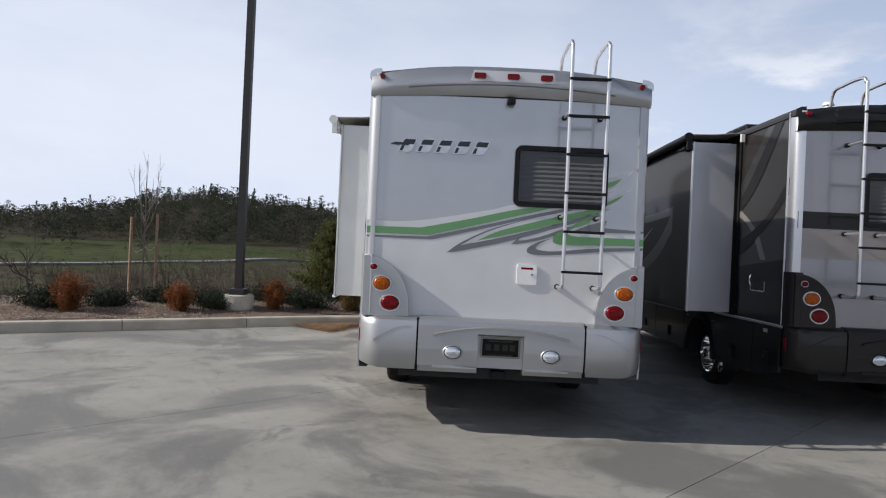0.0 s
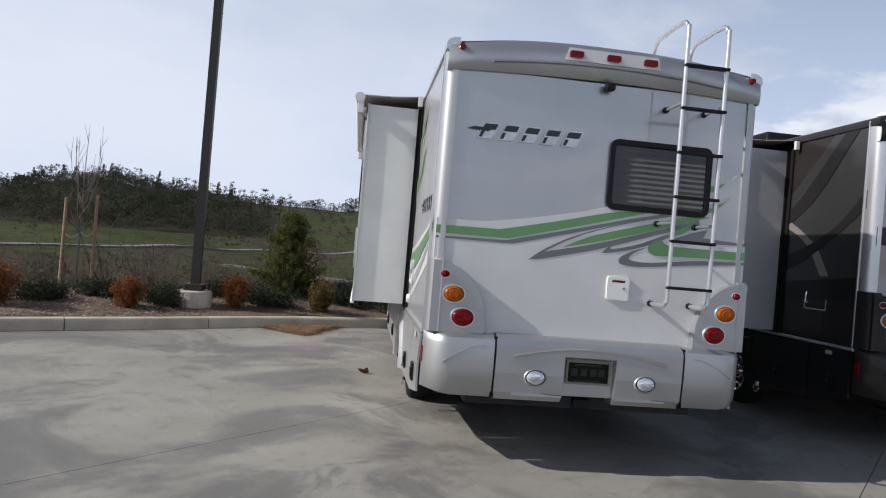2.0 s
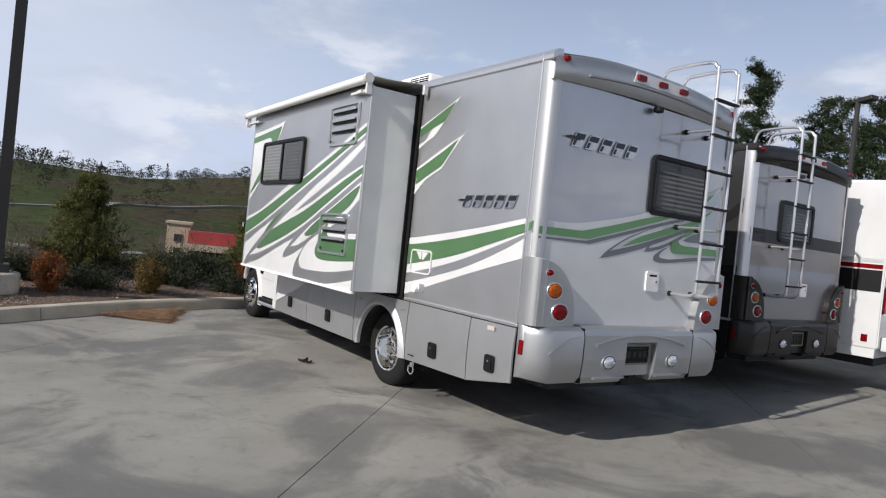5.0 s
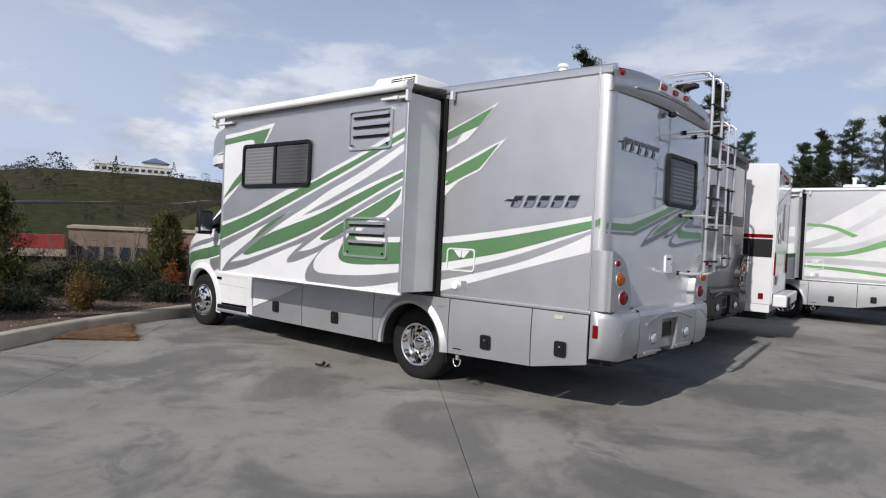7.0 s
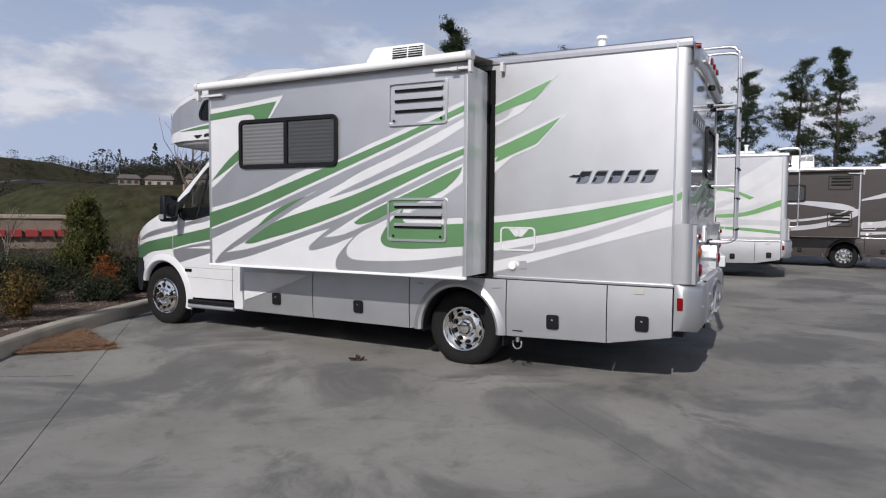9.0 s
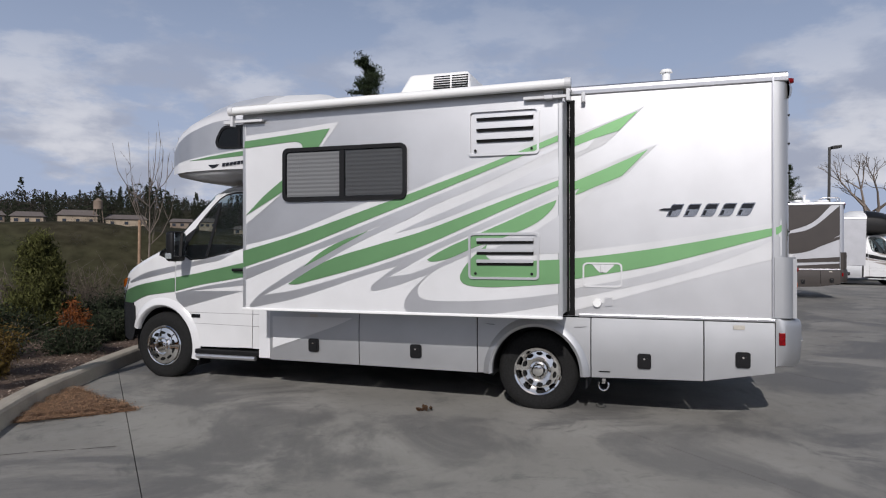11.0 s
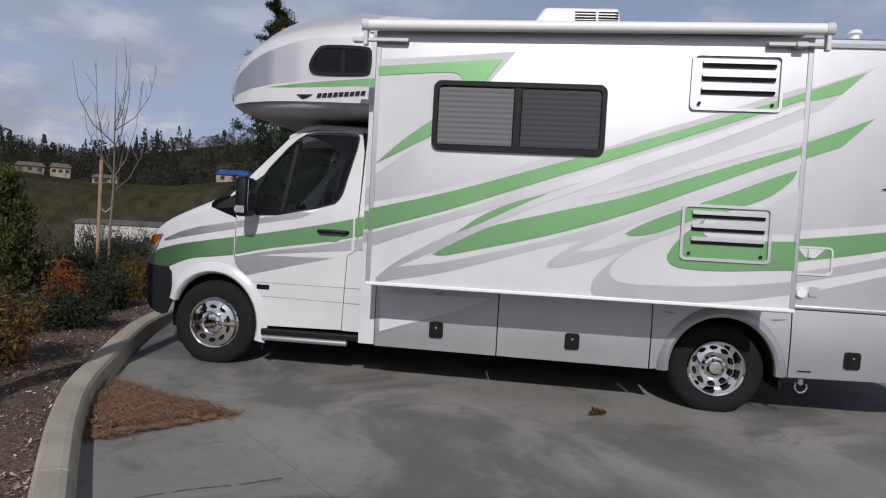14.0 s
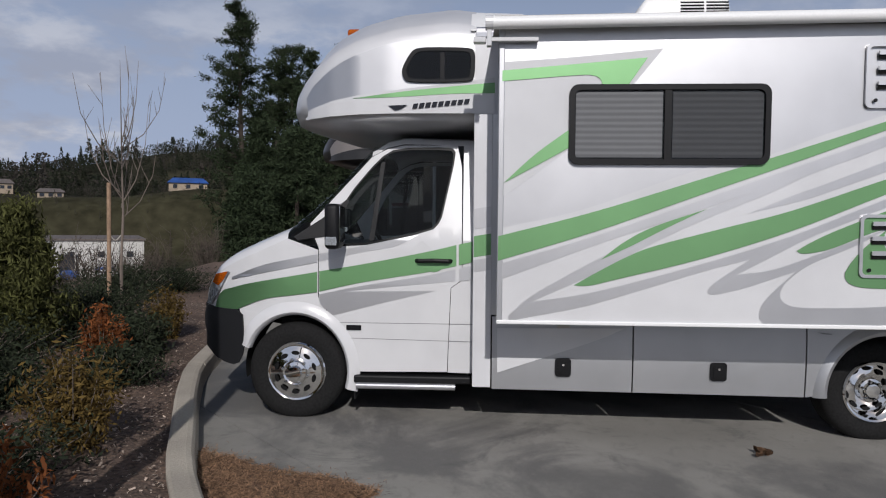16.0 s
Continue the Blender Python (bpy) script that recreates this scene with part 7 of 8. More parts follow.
def dry_leaf(x, y, s, turn):
    bm = bmesh.new()
    grid = [[bm.verts.new((s * (i - 3) / 3, s * 0.5 * (j - 2) / 2 * (1 - abs(i - 3) / 3.4), 0.01 + s * (0.55 * abs(j - 2) / 2 + 0.25 * ((i - 3) / 3) ** 2 + 0.1 * math.sin(i * 2 + j)))) for j in range(5)] for i in range(7)]
    for a, b in zip(grid, grid[1:]):
        for j in range(4):
            bm.faces.new((a[j], a[j + 1], b[j + 1], b[j]))
    bmesh.ops.solidify(bm, geom=bm.faces[:], thickness=0.002)
    solid("dry_leaf", bm, NEEDLES, "curled dry brown leaf on the concrete", "leaf", "fallen leaves", m=pose(x, y, 0, 0, 0, turn))


for x, y, s, turn in ((-0.58, 9.07, 0.062, 40), (-0.62, 9.10, 0.045, 120), (-0.56, 9.02, 0.04, 200), (-3.0, 4.6, 0.025, 150)):
    dry_leaf(x, y, s, turn)


def far_woods():
    """Oaks and pines that cover the hills, and scrub in the valley; too many and too far to count."""
    gen = np.random.default_rng(44)
    leafy, bare = [], []
    for n in range(12500):
        a = gen.uniform(-0.85, 1.75)
        valley = n > 11400
        r = gen.uniform(32, 190) if valley else 170 + (330 if a < 0.6 else 360) * gen.uniform(0, 1) ** 1.1
        x, y = math.sin(a) * r, 6 + math.cos(a) * r
        d = beyond(x, y)
        if d < 20 or any(math.hypot(x - px, y - py) < pr * 0.7 for px, py, pz, pr in PADS):
            continue
        small = d < 125
        east = a > 0.62 and r > 205
        small = small and not east
        if not small and gen.uniform() > (wooded(x, y) if d > 165 or east else 0.07):
            continue
        ridge = d > 330
        h = gen.uniform(0.8, 2.3) if small else gen.uniform(1.9, 4.2) * (1.2 if a < 0.6 else 1.4)
        conif = gen.uniform() < (0.62 if a > 0.8 else 0.2 if ridge else 0.08)
        if conif and not small:
            h *= gen.uniform(1.0, 1.3) if gen.uniform() < 0.7 else gen.uniform(1.4, 2.2)
        if not small and not conif and gen.uniform() < 0.12:
            h *= gen.uniform(1.3, 1.8)
        open_slope = not small and ((-0.14 < a < 0.64 and d < 330) or (a > 0.64 and r < (222 if a > 1.02 else 255)))
        if open_slope and gen.uniform() < 0.75:
            h *= 0.45
        if not small:
            h *= 0.55 + 1.1 * max(0.0, 0.5 + noise.noise((x * 0.022, y * 0.022, 3.0)))
        z = land(x, y)
        k = 60 if small else 120
        u = gen.uniform(0, 1, size=k) ** (0.85 if conif else 0.6)
        th = gen.uniform(0, 2 * math.pi, size=k)
        prof = (1.06 - u) * 0.24 if conif else 0.56 * np.sqrt(np.clip(1 - (2 * u - 1) ** 2, 0.05, 1))
        rad = h * prof * np.sqrt(gen.uniform(0.1, 1, size=k)) * gen.uniform(0.8, 1.25)
        c = np.stack([x + np.cos(th) * rad, y + np.sin(th) * rad, z + h * (0.04 + 0.96 * u)], axis=1)
        dry = gen.uniform() < (0.75 if small else 0.08 if conif else 0.42)
        (bare if dry else leafy).append(leaf_cloud(c, h * (0.042 if dry or conif else 0.055), aspect=1.1, gen=gen))
    for _ in range(110):
        a, r = gen.uniform(-0.72, -0.1), gen.uniform(270, 400)
        x, y = math.sin(a) * r, 6 + math.cos(a) * r
        h, lean = gen.uniform(7.0, 11.5) * (1.0 if a > -0.46 else 0.8), gen.normal(size=2) * 0.03
        z = land(x, y) + 0.5
        leafy.append(stick((x, y, z - 1), (x + lean[0] * h, y + lean[1] * h, z + h), 0.16, 0.03, 4))
        for _ in range(15):
            u = gen.uniform(0.28, 1.0)
            th, rad = gen.uniform(0, 2 * math.pi), h * (0.03 + 0.15 * (1.02 - u) ** 0.7) * gen.uniform(0.4, 1.3)
            c = np.array([x + lean[0] * h * u + math.cos(th) * rad, y + lean[1] * h * u + math.sin(th) * rad, z + h * u])
            leafy.append(leaf_cloud(c + gen.normal(size=(12, 3)) * (0.045 * h, 0.045 * h, 0.02 * h), 0.028 * h, aspect=1.3, gen=gen))
    v, f = join(leafy)
    tagged(mesh_from("far_woods", v, f, OAK_LEAF), "dark oak and pine woods on the hills", "woods", kind="stuff")
    v, f = join(bare)
    tagged(mesh_from("far_bare_woods", v, f, DRY_LEAF), "grey-brown leafless scrub and trees on the far slopes", "woods", kind="stuff")


far_woods()

# ---------------------------------------------------------------- lamps, road, buildings
BRONZE = material("dark_bronze_paint", (0.022, 0.020, 0.019), 0.5, 0.2, grain=0.15, scale=40)
BASE_CONC = material("footing_concrete", (0.42, 0.39, 0.34), 0.9, 0, grain=0.12, scale=50, blotch=0.12, blotch_scale=3, bump=0.2, bump_scale=90)
STUCCO = material("tan_stucco", (0.34, 0.275, 0.205), 0.95, 0, blotch=0.1, blotch_scale=0.6)
RED_BAND = material("red_fascia", (0.30, 0.035, 0.035), 0.8, 0, blotch=0.12, blotch_scale=0.5)
BROWN_WALL = material("brown_wall", (0.20, 0.155, 0.12), 0.95, 0, blotch=0.15, blotch_scale=0.4)
WHITE_WALL = material("white_wall", (0.56, 0.545, 0.51), 0.9, 0, blotch=0.06, blotch_scale=0.4)
ROOF_BROWN = material("brown_roof", (0.13, 0.11, 0.10), 0.9, 0, grain=0.2, scale=3)
ROOF_BLUE = material("blue_tarpaulin", (0.025, 0.085, 0.30), 0.6, 0, blotch=0.2, blotch_scale=0.5)
ROOF_SLATE = material("blue_grey_roof", (0.12, 0.16, 0.24), 0.7, 0)
DARK_GLASS = material("dark_window", (0.03, 0.035, 0.045), 0.15)
ASPHALT = material("far_road_surface", (0.17, 0.165, 0.157), 0.95, 0, grain=0.1, scale=2)


def lamp_post(x, y, top, heads, footing=True, label="dark bronze lot lamp post on a round concrete footing"):
    z0 = land(x, y) if beyond(x, y) > 0 else 0.0
    post = thing("lamp_post", label, "lamp post", Matrix.Translation((x, y, z0)), group="lot lamp posts")
    zb = 0.0
    if footing:
        bm = bmesh.new()
        n = 28
        add_cyl(bm, (0, 0, -0.3), (0, 0, 0.265), 0.275, n=n)
        add_cyl(bm, (0, 0, 0.265), (0, 0, 0.285), 0.275, 0.255, n)
        part("footing", bm, BASE_CONC, post, "round concrete footing")
        zb = 0.285
        part("base_plate", box(-0.14, 0.14, -0.14, 0.14, zb, zb + 0.11, 0.012), BRONZE, post)
    bm = bmesh.new()
    h0, h1 = 0.068, 0.062
    vs = []
    for z, h in ((zb, h0), (top - z0, h1)):
        vs.append([bm.verts.new((a * h, b * h, z)) for a, b in ((-1, -1), (1, -1), (1, 1), (-1, 1))])
    for i in range(4):
        bm.faces.new((vs[0][i], vs[0][(i + 1) % 4], vs[1][(i + 1) % 4], vs[1][i]))
    bm.faces.new(vs[1])
    part("pole", bm, BRONZE, post, "square dark pole")
    for a in heads:
        bm = bmesh.new()
        add_box(bm, 0.1, 0.62, -0.2, 0.2, -0.03, 0.14, 0.03)
        bmesh.ops.transform(bm, matrix=Matrix.Translation((0, 0, top - z0 - 0.1)) @ Matrix.Rotation(a, 4, "Z") @ Matrix.Rotation(radians(-8), 4, "Y"), verts=bm.verts)
        part("lamp_head", bm, BRONZE, post, "flat box lamp head")


lamp_post(-3.37, 12.75, 8.2, (radians(-60),))
lamp_post(21.8, 13.9, 7.95, (radians(-100),), label="dark bronze lot lamp post with a flat head")
lamp_post(37.5, -2.5, 7.5, (radians(-80),), label="dark bronze lot lamp post with a flat head")


def far_road(name, line, width, label):
    """A road that follows the ground along a line of points."""
    bm = bmesh.new()
    pts = smooth_line([Vector((x, y, 0)) for x, y in line], 14)
    rows = []
    for k, p in enumerate(pts):
        way = (pts[min(k + 1, len(pts) - 1)] - pts[max(k - 1, 0)]).normalized()
        side = Vector((-way.y, way.x, 0)) * width / 2
        pair = [p - side, p + side]
        z = max(land(q.x, q.y) for q in pair) + 0.22
        rows.append([bm.verts.new((q.x, q.y, z)) for q in pair] + [bm.verts.new((q.x, q.y, z - 1.2)) for q in pair])
    for a, b in zip(rows, rows[1:]):
        bm.faces.new((a[0], b[0], b[1], a[1]))
        bm.faces.new((a[2], b[2], b[0], a[0]))
        bm.faces.new((a[1], b[1], b[3], a[3]))
    bmesh.ops.recalc_face_normals(bm, faces=bm.faces)
    solid(name, bm, ASPHALT, label, "road", kind="structure")


far_road("road", [(-130, 40), (-95, 75), (-68, 104), (-50, 132), (-36, 152), (-20, 171), (16, 198), (36, 226), (71, 246), (108, 259), (140, 265), (200, 268)], 3.2, "pale grey country road across the valley")
far_road("lane", [(-24, 122), (-14, 119), (-2, 104), (8, 101), (16, 103)], 3.0, "pale track below the bank")


def block(name, label, corner, along, length, depth, height, wall, rows=(), roof=None, gable=0.0, pitch_mat=None):
    """A far building: walls, roof with a parapet or a gable, and windows set in rows of (z, height, count, width)."""
    x, y, z = corner
    a = math.atan2(along[1], along[0])
    b = thing(name, label, "building", Matrix.Translation((x, y, z)) @ Matrix.Rotation(a, 4, "Z"))
    part("wall", box(0, length, 0, depth, -4.0, height), wall, b, "plain rendered wall")
    if gable:
        bm = bmesh.new()
        o = 0.5
        pts = [(-o, -o, height), (length + o, -o, height), (length + o, depth + o, height), (-o, depth + o, height), (length * 0.1, depth / 2, height + gable), (length * 0.9, depth / 2, height + gable)]
        vs = [bm.verts.new(p) for p in pts]
        for q in ((0, 1, 5, 4), (2, 3, 4, 5), (1, 2, 5), (3, 0, 4), (3, 2, 1, 0)):
            bm.faces.new([vs[i] for i in q])
        part("roof", bm, pitch_mat or ROOF_BROWN, b, "shallow hipped roof")
    else:
        part("roof", box(-0.25, length + 0.25, -0.25, depth + 0.25, height, height + 0.3), roof or wall, b, "flat roof with a parapet")
    for wz, wh, count, ww in rows:
        for k in range(count):
            cx = length * (k + 0.5) / count
            win = part("window", box(cx - ww / 2 - 0.08, cx + ww / 2 + 0.08, -0.1, 0.02, wz - 0.08, wz + wh + 0.08), wall, b)
            part("pane", box(cx - ww / 2, cx + ww / 2, -0.13, -0.11, wz, wz + wh), DARK_GLASS, win)
    return b


def along_of(p, q):
    v = Vector((q[0] - p[0], q[1] - p[1]))
    return (v.x, v.y), v.length


w, n = along_of((18.3, 100.2), (21.2, 99.4))
block("shop_tower", "tan stucco end block of a shop row in the valley", (18.3, 100.2, -5.7), w, n, 9, 5.0, STUCCO, rows=[(2.6, 1.0, 1, 1.0), (0.8, 0.9, 1, 0.9)])
w, n = along_of((21.2, 99.4), (29.7, 96.9))
shop = block("shop_row", "shop row with a dark red fascia over open fronts", (21.2, 99.4, -5.7), w, n, 10, 2.3, BROWN_WALL, rows=[(0.2, 1.7, 5, 1.3)])
part("fascia", box(-0.1, n, -1.6, 0.3, 2.55, 4.3), RED_BAND, shop, "dark red fascia")
part("canopy", box(-0.3, n + 0.2, -2.2, -0.2, 1.6, 2.5), STUCCO, shop, "tan canopy band")
w, n = along_of((30.4, 97.2), (39.1, 93.3))
block("brown_hall", "long brown flat-roofed hall in the valley", (30.4, 97.2, -5.6), w, n, 14, 5.1, BROWN_WALL, rows=[(0.4, 2.4, 5, 1.2)], roof=STUCCO)
w, n = along_of((41, 98.5), (53, 92.4))
hall = block("brown_hall", "long brown hall with red awnings in the valley", (41, 98.5, -5.2), w, n, 14, 4.6, BROWN_WALL, roof=STUCCO)
for k in range(7):
    part("awning", box(0.7 + 1.85 * k, 2.1 + 1.85 * k, -0.7, 0.0, 2.2, 3.1), RED_BAND, hall, "dark red awning")
w, n = along_of((139.4, 355.1), (172.0, 339.5))
off = block("office_building", "white flat-roofed office building on the hilltop", (139.4, 355.1, 20.5), w, n, 18, 6.4, WHITE_WALL, rows=[(0.8, 1.5, 12, 1.7), (3.6, 1.5, 12, 1.9)])
part("roof_block", box(n * 0.62, n * 0.95, 2, 12, 6.4, 9.0), WHITE_WALL, off)
bm = bmesh.new()
vs = [bm.verts.new(p) for p in ((n * 0.6, 1, 9.0), (n * 0.97, 1, 9.0), (n * 0.97, 13, 9.0), (n * 0.6, 13, 9.0), (n * 0.78, 7, 12.0))]
for q in ((0, 1, 4), (1, 2, 4), (2, 3, 4), (3, 0, 4), (3, 2, 1, 0)):
    bm.faces.new([vs[i] for i in q])
part("hip_roof", bm, ROOF_SLATE, off, "blue-grey hipped roof")
w, n = along_of((91.0, 78.5), (99.5, 64.5))
ind = block("warehouse", "white industrial building below the slope", (91.0, 78.5, -8.6), w, n, 16, 5.5, WHITE_WALL, rows=[(2.9, 0.9, 4, 1.0)], roof=ROOF_BROWN)
part("roller_door", box(4.4, 7.0, -0.15, 0.0, 0.0, 3.4), DARK_GLASS, ind, "dark roller door")
part("blue_skip", box(9.4, 12.2, -1.6, -0.2, -0.3, 1.4, 0.05), ROOF_BLUE, ind, "blue container")
for k in range(5):
    part("pipe", box(0.6 + 3.0 * k, 0.8 + 3.0 * k, -0.2, 0.0, 0.0, 5.0), WHITE_WALL, ind)
w, n = along_of((175.9, 96.5), (179.9, 87.3))
block("tarped_house", "house with a bright blue tarpaulin roof on the hillside", (175.9, 96.5, 7.4), w, n, 9, 2.2, STUCCO, rows=[(0.7, 1.1, 3, 1.1)], gable=1.6, pitch_mat=ROOF_BLUE)
for i, (p, q, z, h, g, lab) in enumerate((((149.5, 177.0), (157.0, 169.5), 7.4, 3.2, 2.4, "tan farmhouse with a brown roof on the hillside"), ((158.5, 168), (166.5, 159.5), 6.9, 2.8, 2.0, "long brown-roofed house on the hillside"),
                                    ((171.0, 154.5), (175.5, 148.8), 6.7, 2.4, 1.6, "low tan house on the hillside"), ((176.3, 147.5), (179.5, 143.5), 6.7, 2.6, 1.8, "cream house with a brown roof"),
                                    ((130.5, 172.5), (135.8, 167.0), 6.7, 2.6, 1.9, "tan barn with a brown roof"), ((124.5, 176.3), (129.0, 172.8), 6.9, 2.4, 1.8, "white-roofed shed on the hillside"), ((160.5, 123.5), (163.8, 118.6), 4.3, 2.2, 1.4, "cream house with a shallow roof"))):
    w, n = along_of(p, q)
    block("hill_house", lab, (*p, z), w, n, 7, h * 0.8, (STUCCO, STUCCO, BROWN_WALL)[i % 3], rows=[(0.6, 0.9, 3, 1.0)], gable=g * 0.75)
bm = bmesh.new()
add_cyl(bm, (0, 0, 5.2), (0, 0, 7.6), 1.3, n=14)
add_cyl(bm, (0, 0, 7.6), (0, 0, 8.6), 1.4, 0.1, 14)
tower = thing("water_tower", "small brown water tower on splayed legs", "tower", Matrix.Translation((157, 169.3, 6.8)))
part("tank", bm, BROWN_WALL, tower)
for a in range(4):
    c, s = math.cos(a * math.pi / 2 + 0.4), math.sin(a * math.pi / 2 + 0.4)
    part("leg", cyl((c * 1.9, s * 1.9, -1), (c * 1.1, s * 1.1, 5.3), 0.14, n=6), BROWN_WALL, tower)

# ---------------------------------------------------------------- the neighbours on the lot
BROWN = paint("brown_metal_paint", (0.018, 0.015, 0.014), 0.5, 0.0, coat=0.3)
BROWN.node_tree.nodes["Principled BSDF"].inputs["Specular IOR Level"].default_value = 0.2
BROWN.node_tree.nodes["Principled BSDF"].inputs["Coat Roughness"].default_value = 0.03
BROWN_REAR = paint("brushed_silver_paint", (0.28, 0.275, 0.285), 0.36, 0.85, coat=1.0)
COACH_BROWN = paint("coach_brown_paint", (0.060, 0.051, 0.046), 0.4, 0.5)
DEEP_BROWN = paint("deep_brown_paint", (0.010, 0.009, 0.009), 0.5, 0.0, coat=0.25)
DEEP_BROWN.node_tree.nodes["Principled BSDF"].inputs["Specular IOR Level"].default_value = 0.2
MID_GREY = paint("mid_grey_paint", (0.036, 0.035, 0.034), 0.36, 0.4)
TAUPE = paint("taupe_paint", (0.28, 0.25, 0.23), 0.42, 0.45)
PALE = paint("pale_silver_paint", (0.48, 0.48, 0.50), 0.42, 0.6)
LIGHT_GREEN = paint("light_green_paint", (0.16, 0.34, 0.13), 0.45, 0.4)
BROWN_WALL_GFX = [
    ("white", [[(1.75, 2.05), (1.2, 2.35), (0.55, 2.93)], [(0.55, 2.93), (0.08, 2.93)], [(0.08, 2.93), (0.08, 1.55)], [(0.08, 1.55), (1.75, 1.42)]]),
    ("green", [[(1.75, 1.95), (1.1, 2.25), (0.4, 2.93)], [(0.4, 2.93), (0.22, 2.93)], [(0.22, 2.93), (0.85, 2.25), (1.75, 1.8)]]),
    ("green", [[(1.75, 1.64), (1.1, 1.76), (0.5, 2.0), (0.08, 2.35)], [(0.08, 2.35), (0.08, 2.18)], [(0.08, 2.18), (0.6, 1.84), (1.1, 1.6), (1.75, 1.5)]]),
    ("silver", [[(1.75, 2.2), (1.2, 2.12), (0.7, 1.85)], [(0.7, 1.85), (0.5, 1.55)], [(0.5, 1.55), (0.62, 1.55)], [(0.62, 1.55), (0.85, 1.85), (1.2, 2.03), (1.75, 2.1)]]),
    ("green", [[(1.75, 1.42), (0.08, 1.56)], [(0.08, 1.56), (0.08, 1.35)], [(0.08, 1.35), (1.75, 1.25)]]),
]
BROWN_SLIDE_GFX = [
    ("white", [[(4.9, 2.5), (4.0, 2.2), (3.0, 2.1), (1.8, 2.15)], [(1.8, 2.15), (1.8, 2.05)], [(1.8, 2.05), (3.0, 2.0), (4.0, 2.08), (4.9, 2.35)]]),
    ("white", [[(4.9, 1.2), (3.5, 1.35), (2.4, 1.7), (1.8, 2.1)], [(1.8, 2.1), (1.8, 1.85)], [(1.8, 1.85), (2.4, 1.5), (3.5, 1.2), (4.9, 1.08)]]),
    ("silver", [[(4.9, 1.45), (3.6, 1.6), (2.5, 1.95)], [(2.5, 1.95), (3.6, 1.5), (4.9, 1.35)]]),
]
BROWN_REAR_GFX = [
    ("green", [[(-1.14, 2.02), (1.14, 2.02)], [(1.14, 2.02), (1.14, 1.86)], [(1.14, 1.86), (-1.14, 1.86)]]),
    ("silver", [[(-1.14, 1.86), (1.14, 1.86)], [(1.14, 1.86), (1.14, 1.58)], [(1.14, 1.58), (-1.14, 1.58)]]),
]
BROWN_PAL = {"rear": BROWN_REAR, "body": PALE, "vents": False, "slide_start": 1.2, "skirt": BROWN, "cap": DEEP_BROWN, "post": TRIM, "front": BROWN, "slide_end": PALE, "slide_vent": BROWN, "awning": BLACK, "over": BROWN, "cab": BROWN,
             "white": MID_GREY, "silver": TAUPE, "green": DEEP_BROWN, "hub_r": 0.358, "hub_f": 0.408, "ladder": (-0.70, -0.40), "rear_window": (-0.52, 0.27), "badge": False}
LEVEL = Matrix.Translation((0, 2.1, 0)) @ pose(0, 0, 0, -0.6, 0, 0) @ Matrix.Translation((0, -2.1, 0))


def repaint(rv, table):
    """Another livery for some parts of a motorhome: (name, material)."""
    for ob in rv.children_recursive:
        if ob.type == "MESH" and ob.name.split(".")[0] in table:
            ob.data = ob.data.copy()
            ob.data.materials[0] = table[ob.name.split(".")[0]]


brown_rv = motorhome(pose(4.89, 6.68, 0) @ LEVEL, BROWN_PAL, BROWN_SLIDE_GFX, BROWN_WALL_GFX, BROWN_REAR_GFX, "dark brown and silver coach-built motorhome with slide-out open")
repaint(brown_rv, {"side_wall": BROWN, "slide_skin": BROWN, "air_conditioner": BLACK, "roof_vent": BLACK, "roof": BROWN, "roof_rail": BROWN, "locker_door": DEEP_BROWN, "arch_panel": DEEP_BROWN, "arch_flare": DEEP_BROWN})
hatch = part("cargo_hatch", sheet([rounded(0.50, 0.82, 1.22, 1.44, 0.02), rounded(0.51, 0.81, 1.23, 1.43, 0.016)], lambda a, b, d: Vector((-1.183 - d, a, b)), 0.004), TRIM, brown_rv, "small hatch with a thin bright rim")
part("hatch_handle", tube(smooth_line([(-1.185, 0.74, 1.28), (-1.225, 0.74, 1.29), (-1.225, 0.74, 1.38), (-1.185, 0.74, 1.39)], 3), 0.007, 6), CHROME, hatch, "chrome pull")

ICON_PAL = dict(PULSE_PAL, green=LIGHT_GREEN, body=PALE, ladder=(0.457, 0.757), badge=False)
ICON_WALL = [
    ("white", [[(1.72, 1.0), (1.72, 2.0)], [(1.72, 2.0), (0.9, 2.5), (0.3, 2.9)], [(0.3, 2.9), (0.08, 2.9)], [(0.08, 2.9), (0.08, 1.0)]]),
    ("silver", [[(1.72, 1.75), (0.9, 2.1), (0.1, 2.7)], [(0.1, 2.7), (0.1, 2.5)], [(0.1, 2.5), (0.9, 1.95), (1.72, 1.6)]]),
    ("silver", [[(1.72, 1.62), (0.9, 1.72), (0.1, 2.05)], [(0.1, 2.05), (0.1, 1.9)], [(0.1, 1.9), (0.9, 1.62), (1.72, 1.5)]]),
    ("green", [[(1.72, 1.52), (0.9, 1.6), (0.1, 1.9)], [(0.1, 1.9), (0.1, 1.75)], [(0.1, 1.75), (0.9, 1.5), (1.72, 1.45)]]),
    ("green", [[(1.72, 2.2), (1.2, 2.15), (0.7, 1.95)], [(0.7, 1.95), (0.8, 1.9)], [(0.8, 1.9), (1.2, 2.08), (1.72, 2.15)]]),
    ("green", [[(1.72, 1.25), (0.9, 1.22), (0.1, 1.15)], [(0.1, 1.15), (0.1, 1.08)], [(0.1, 1.08), (0.9, 1.15), (1.72, 1.2)]]),
    ("silver", [[(1.72, 1.45), (0.08, 1.4)], [(0.08, 1.4), (0.08, 1.28)], [(0.08, 1.28), (1.72, 1.3)]]),
]
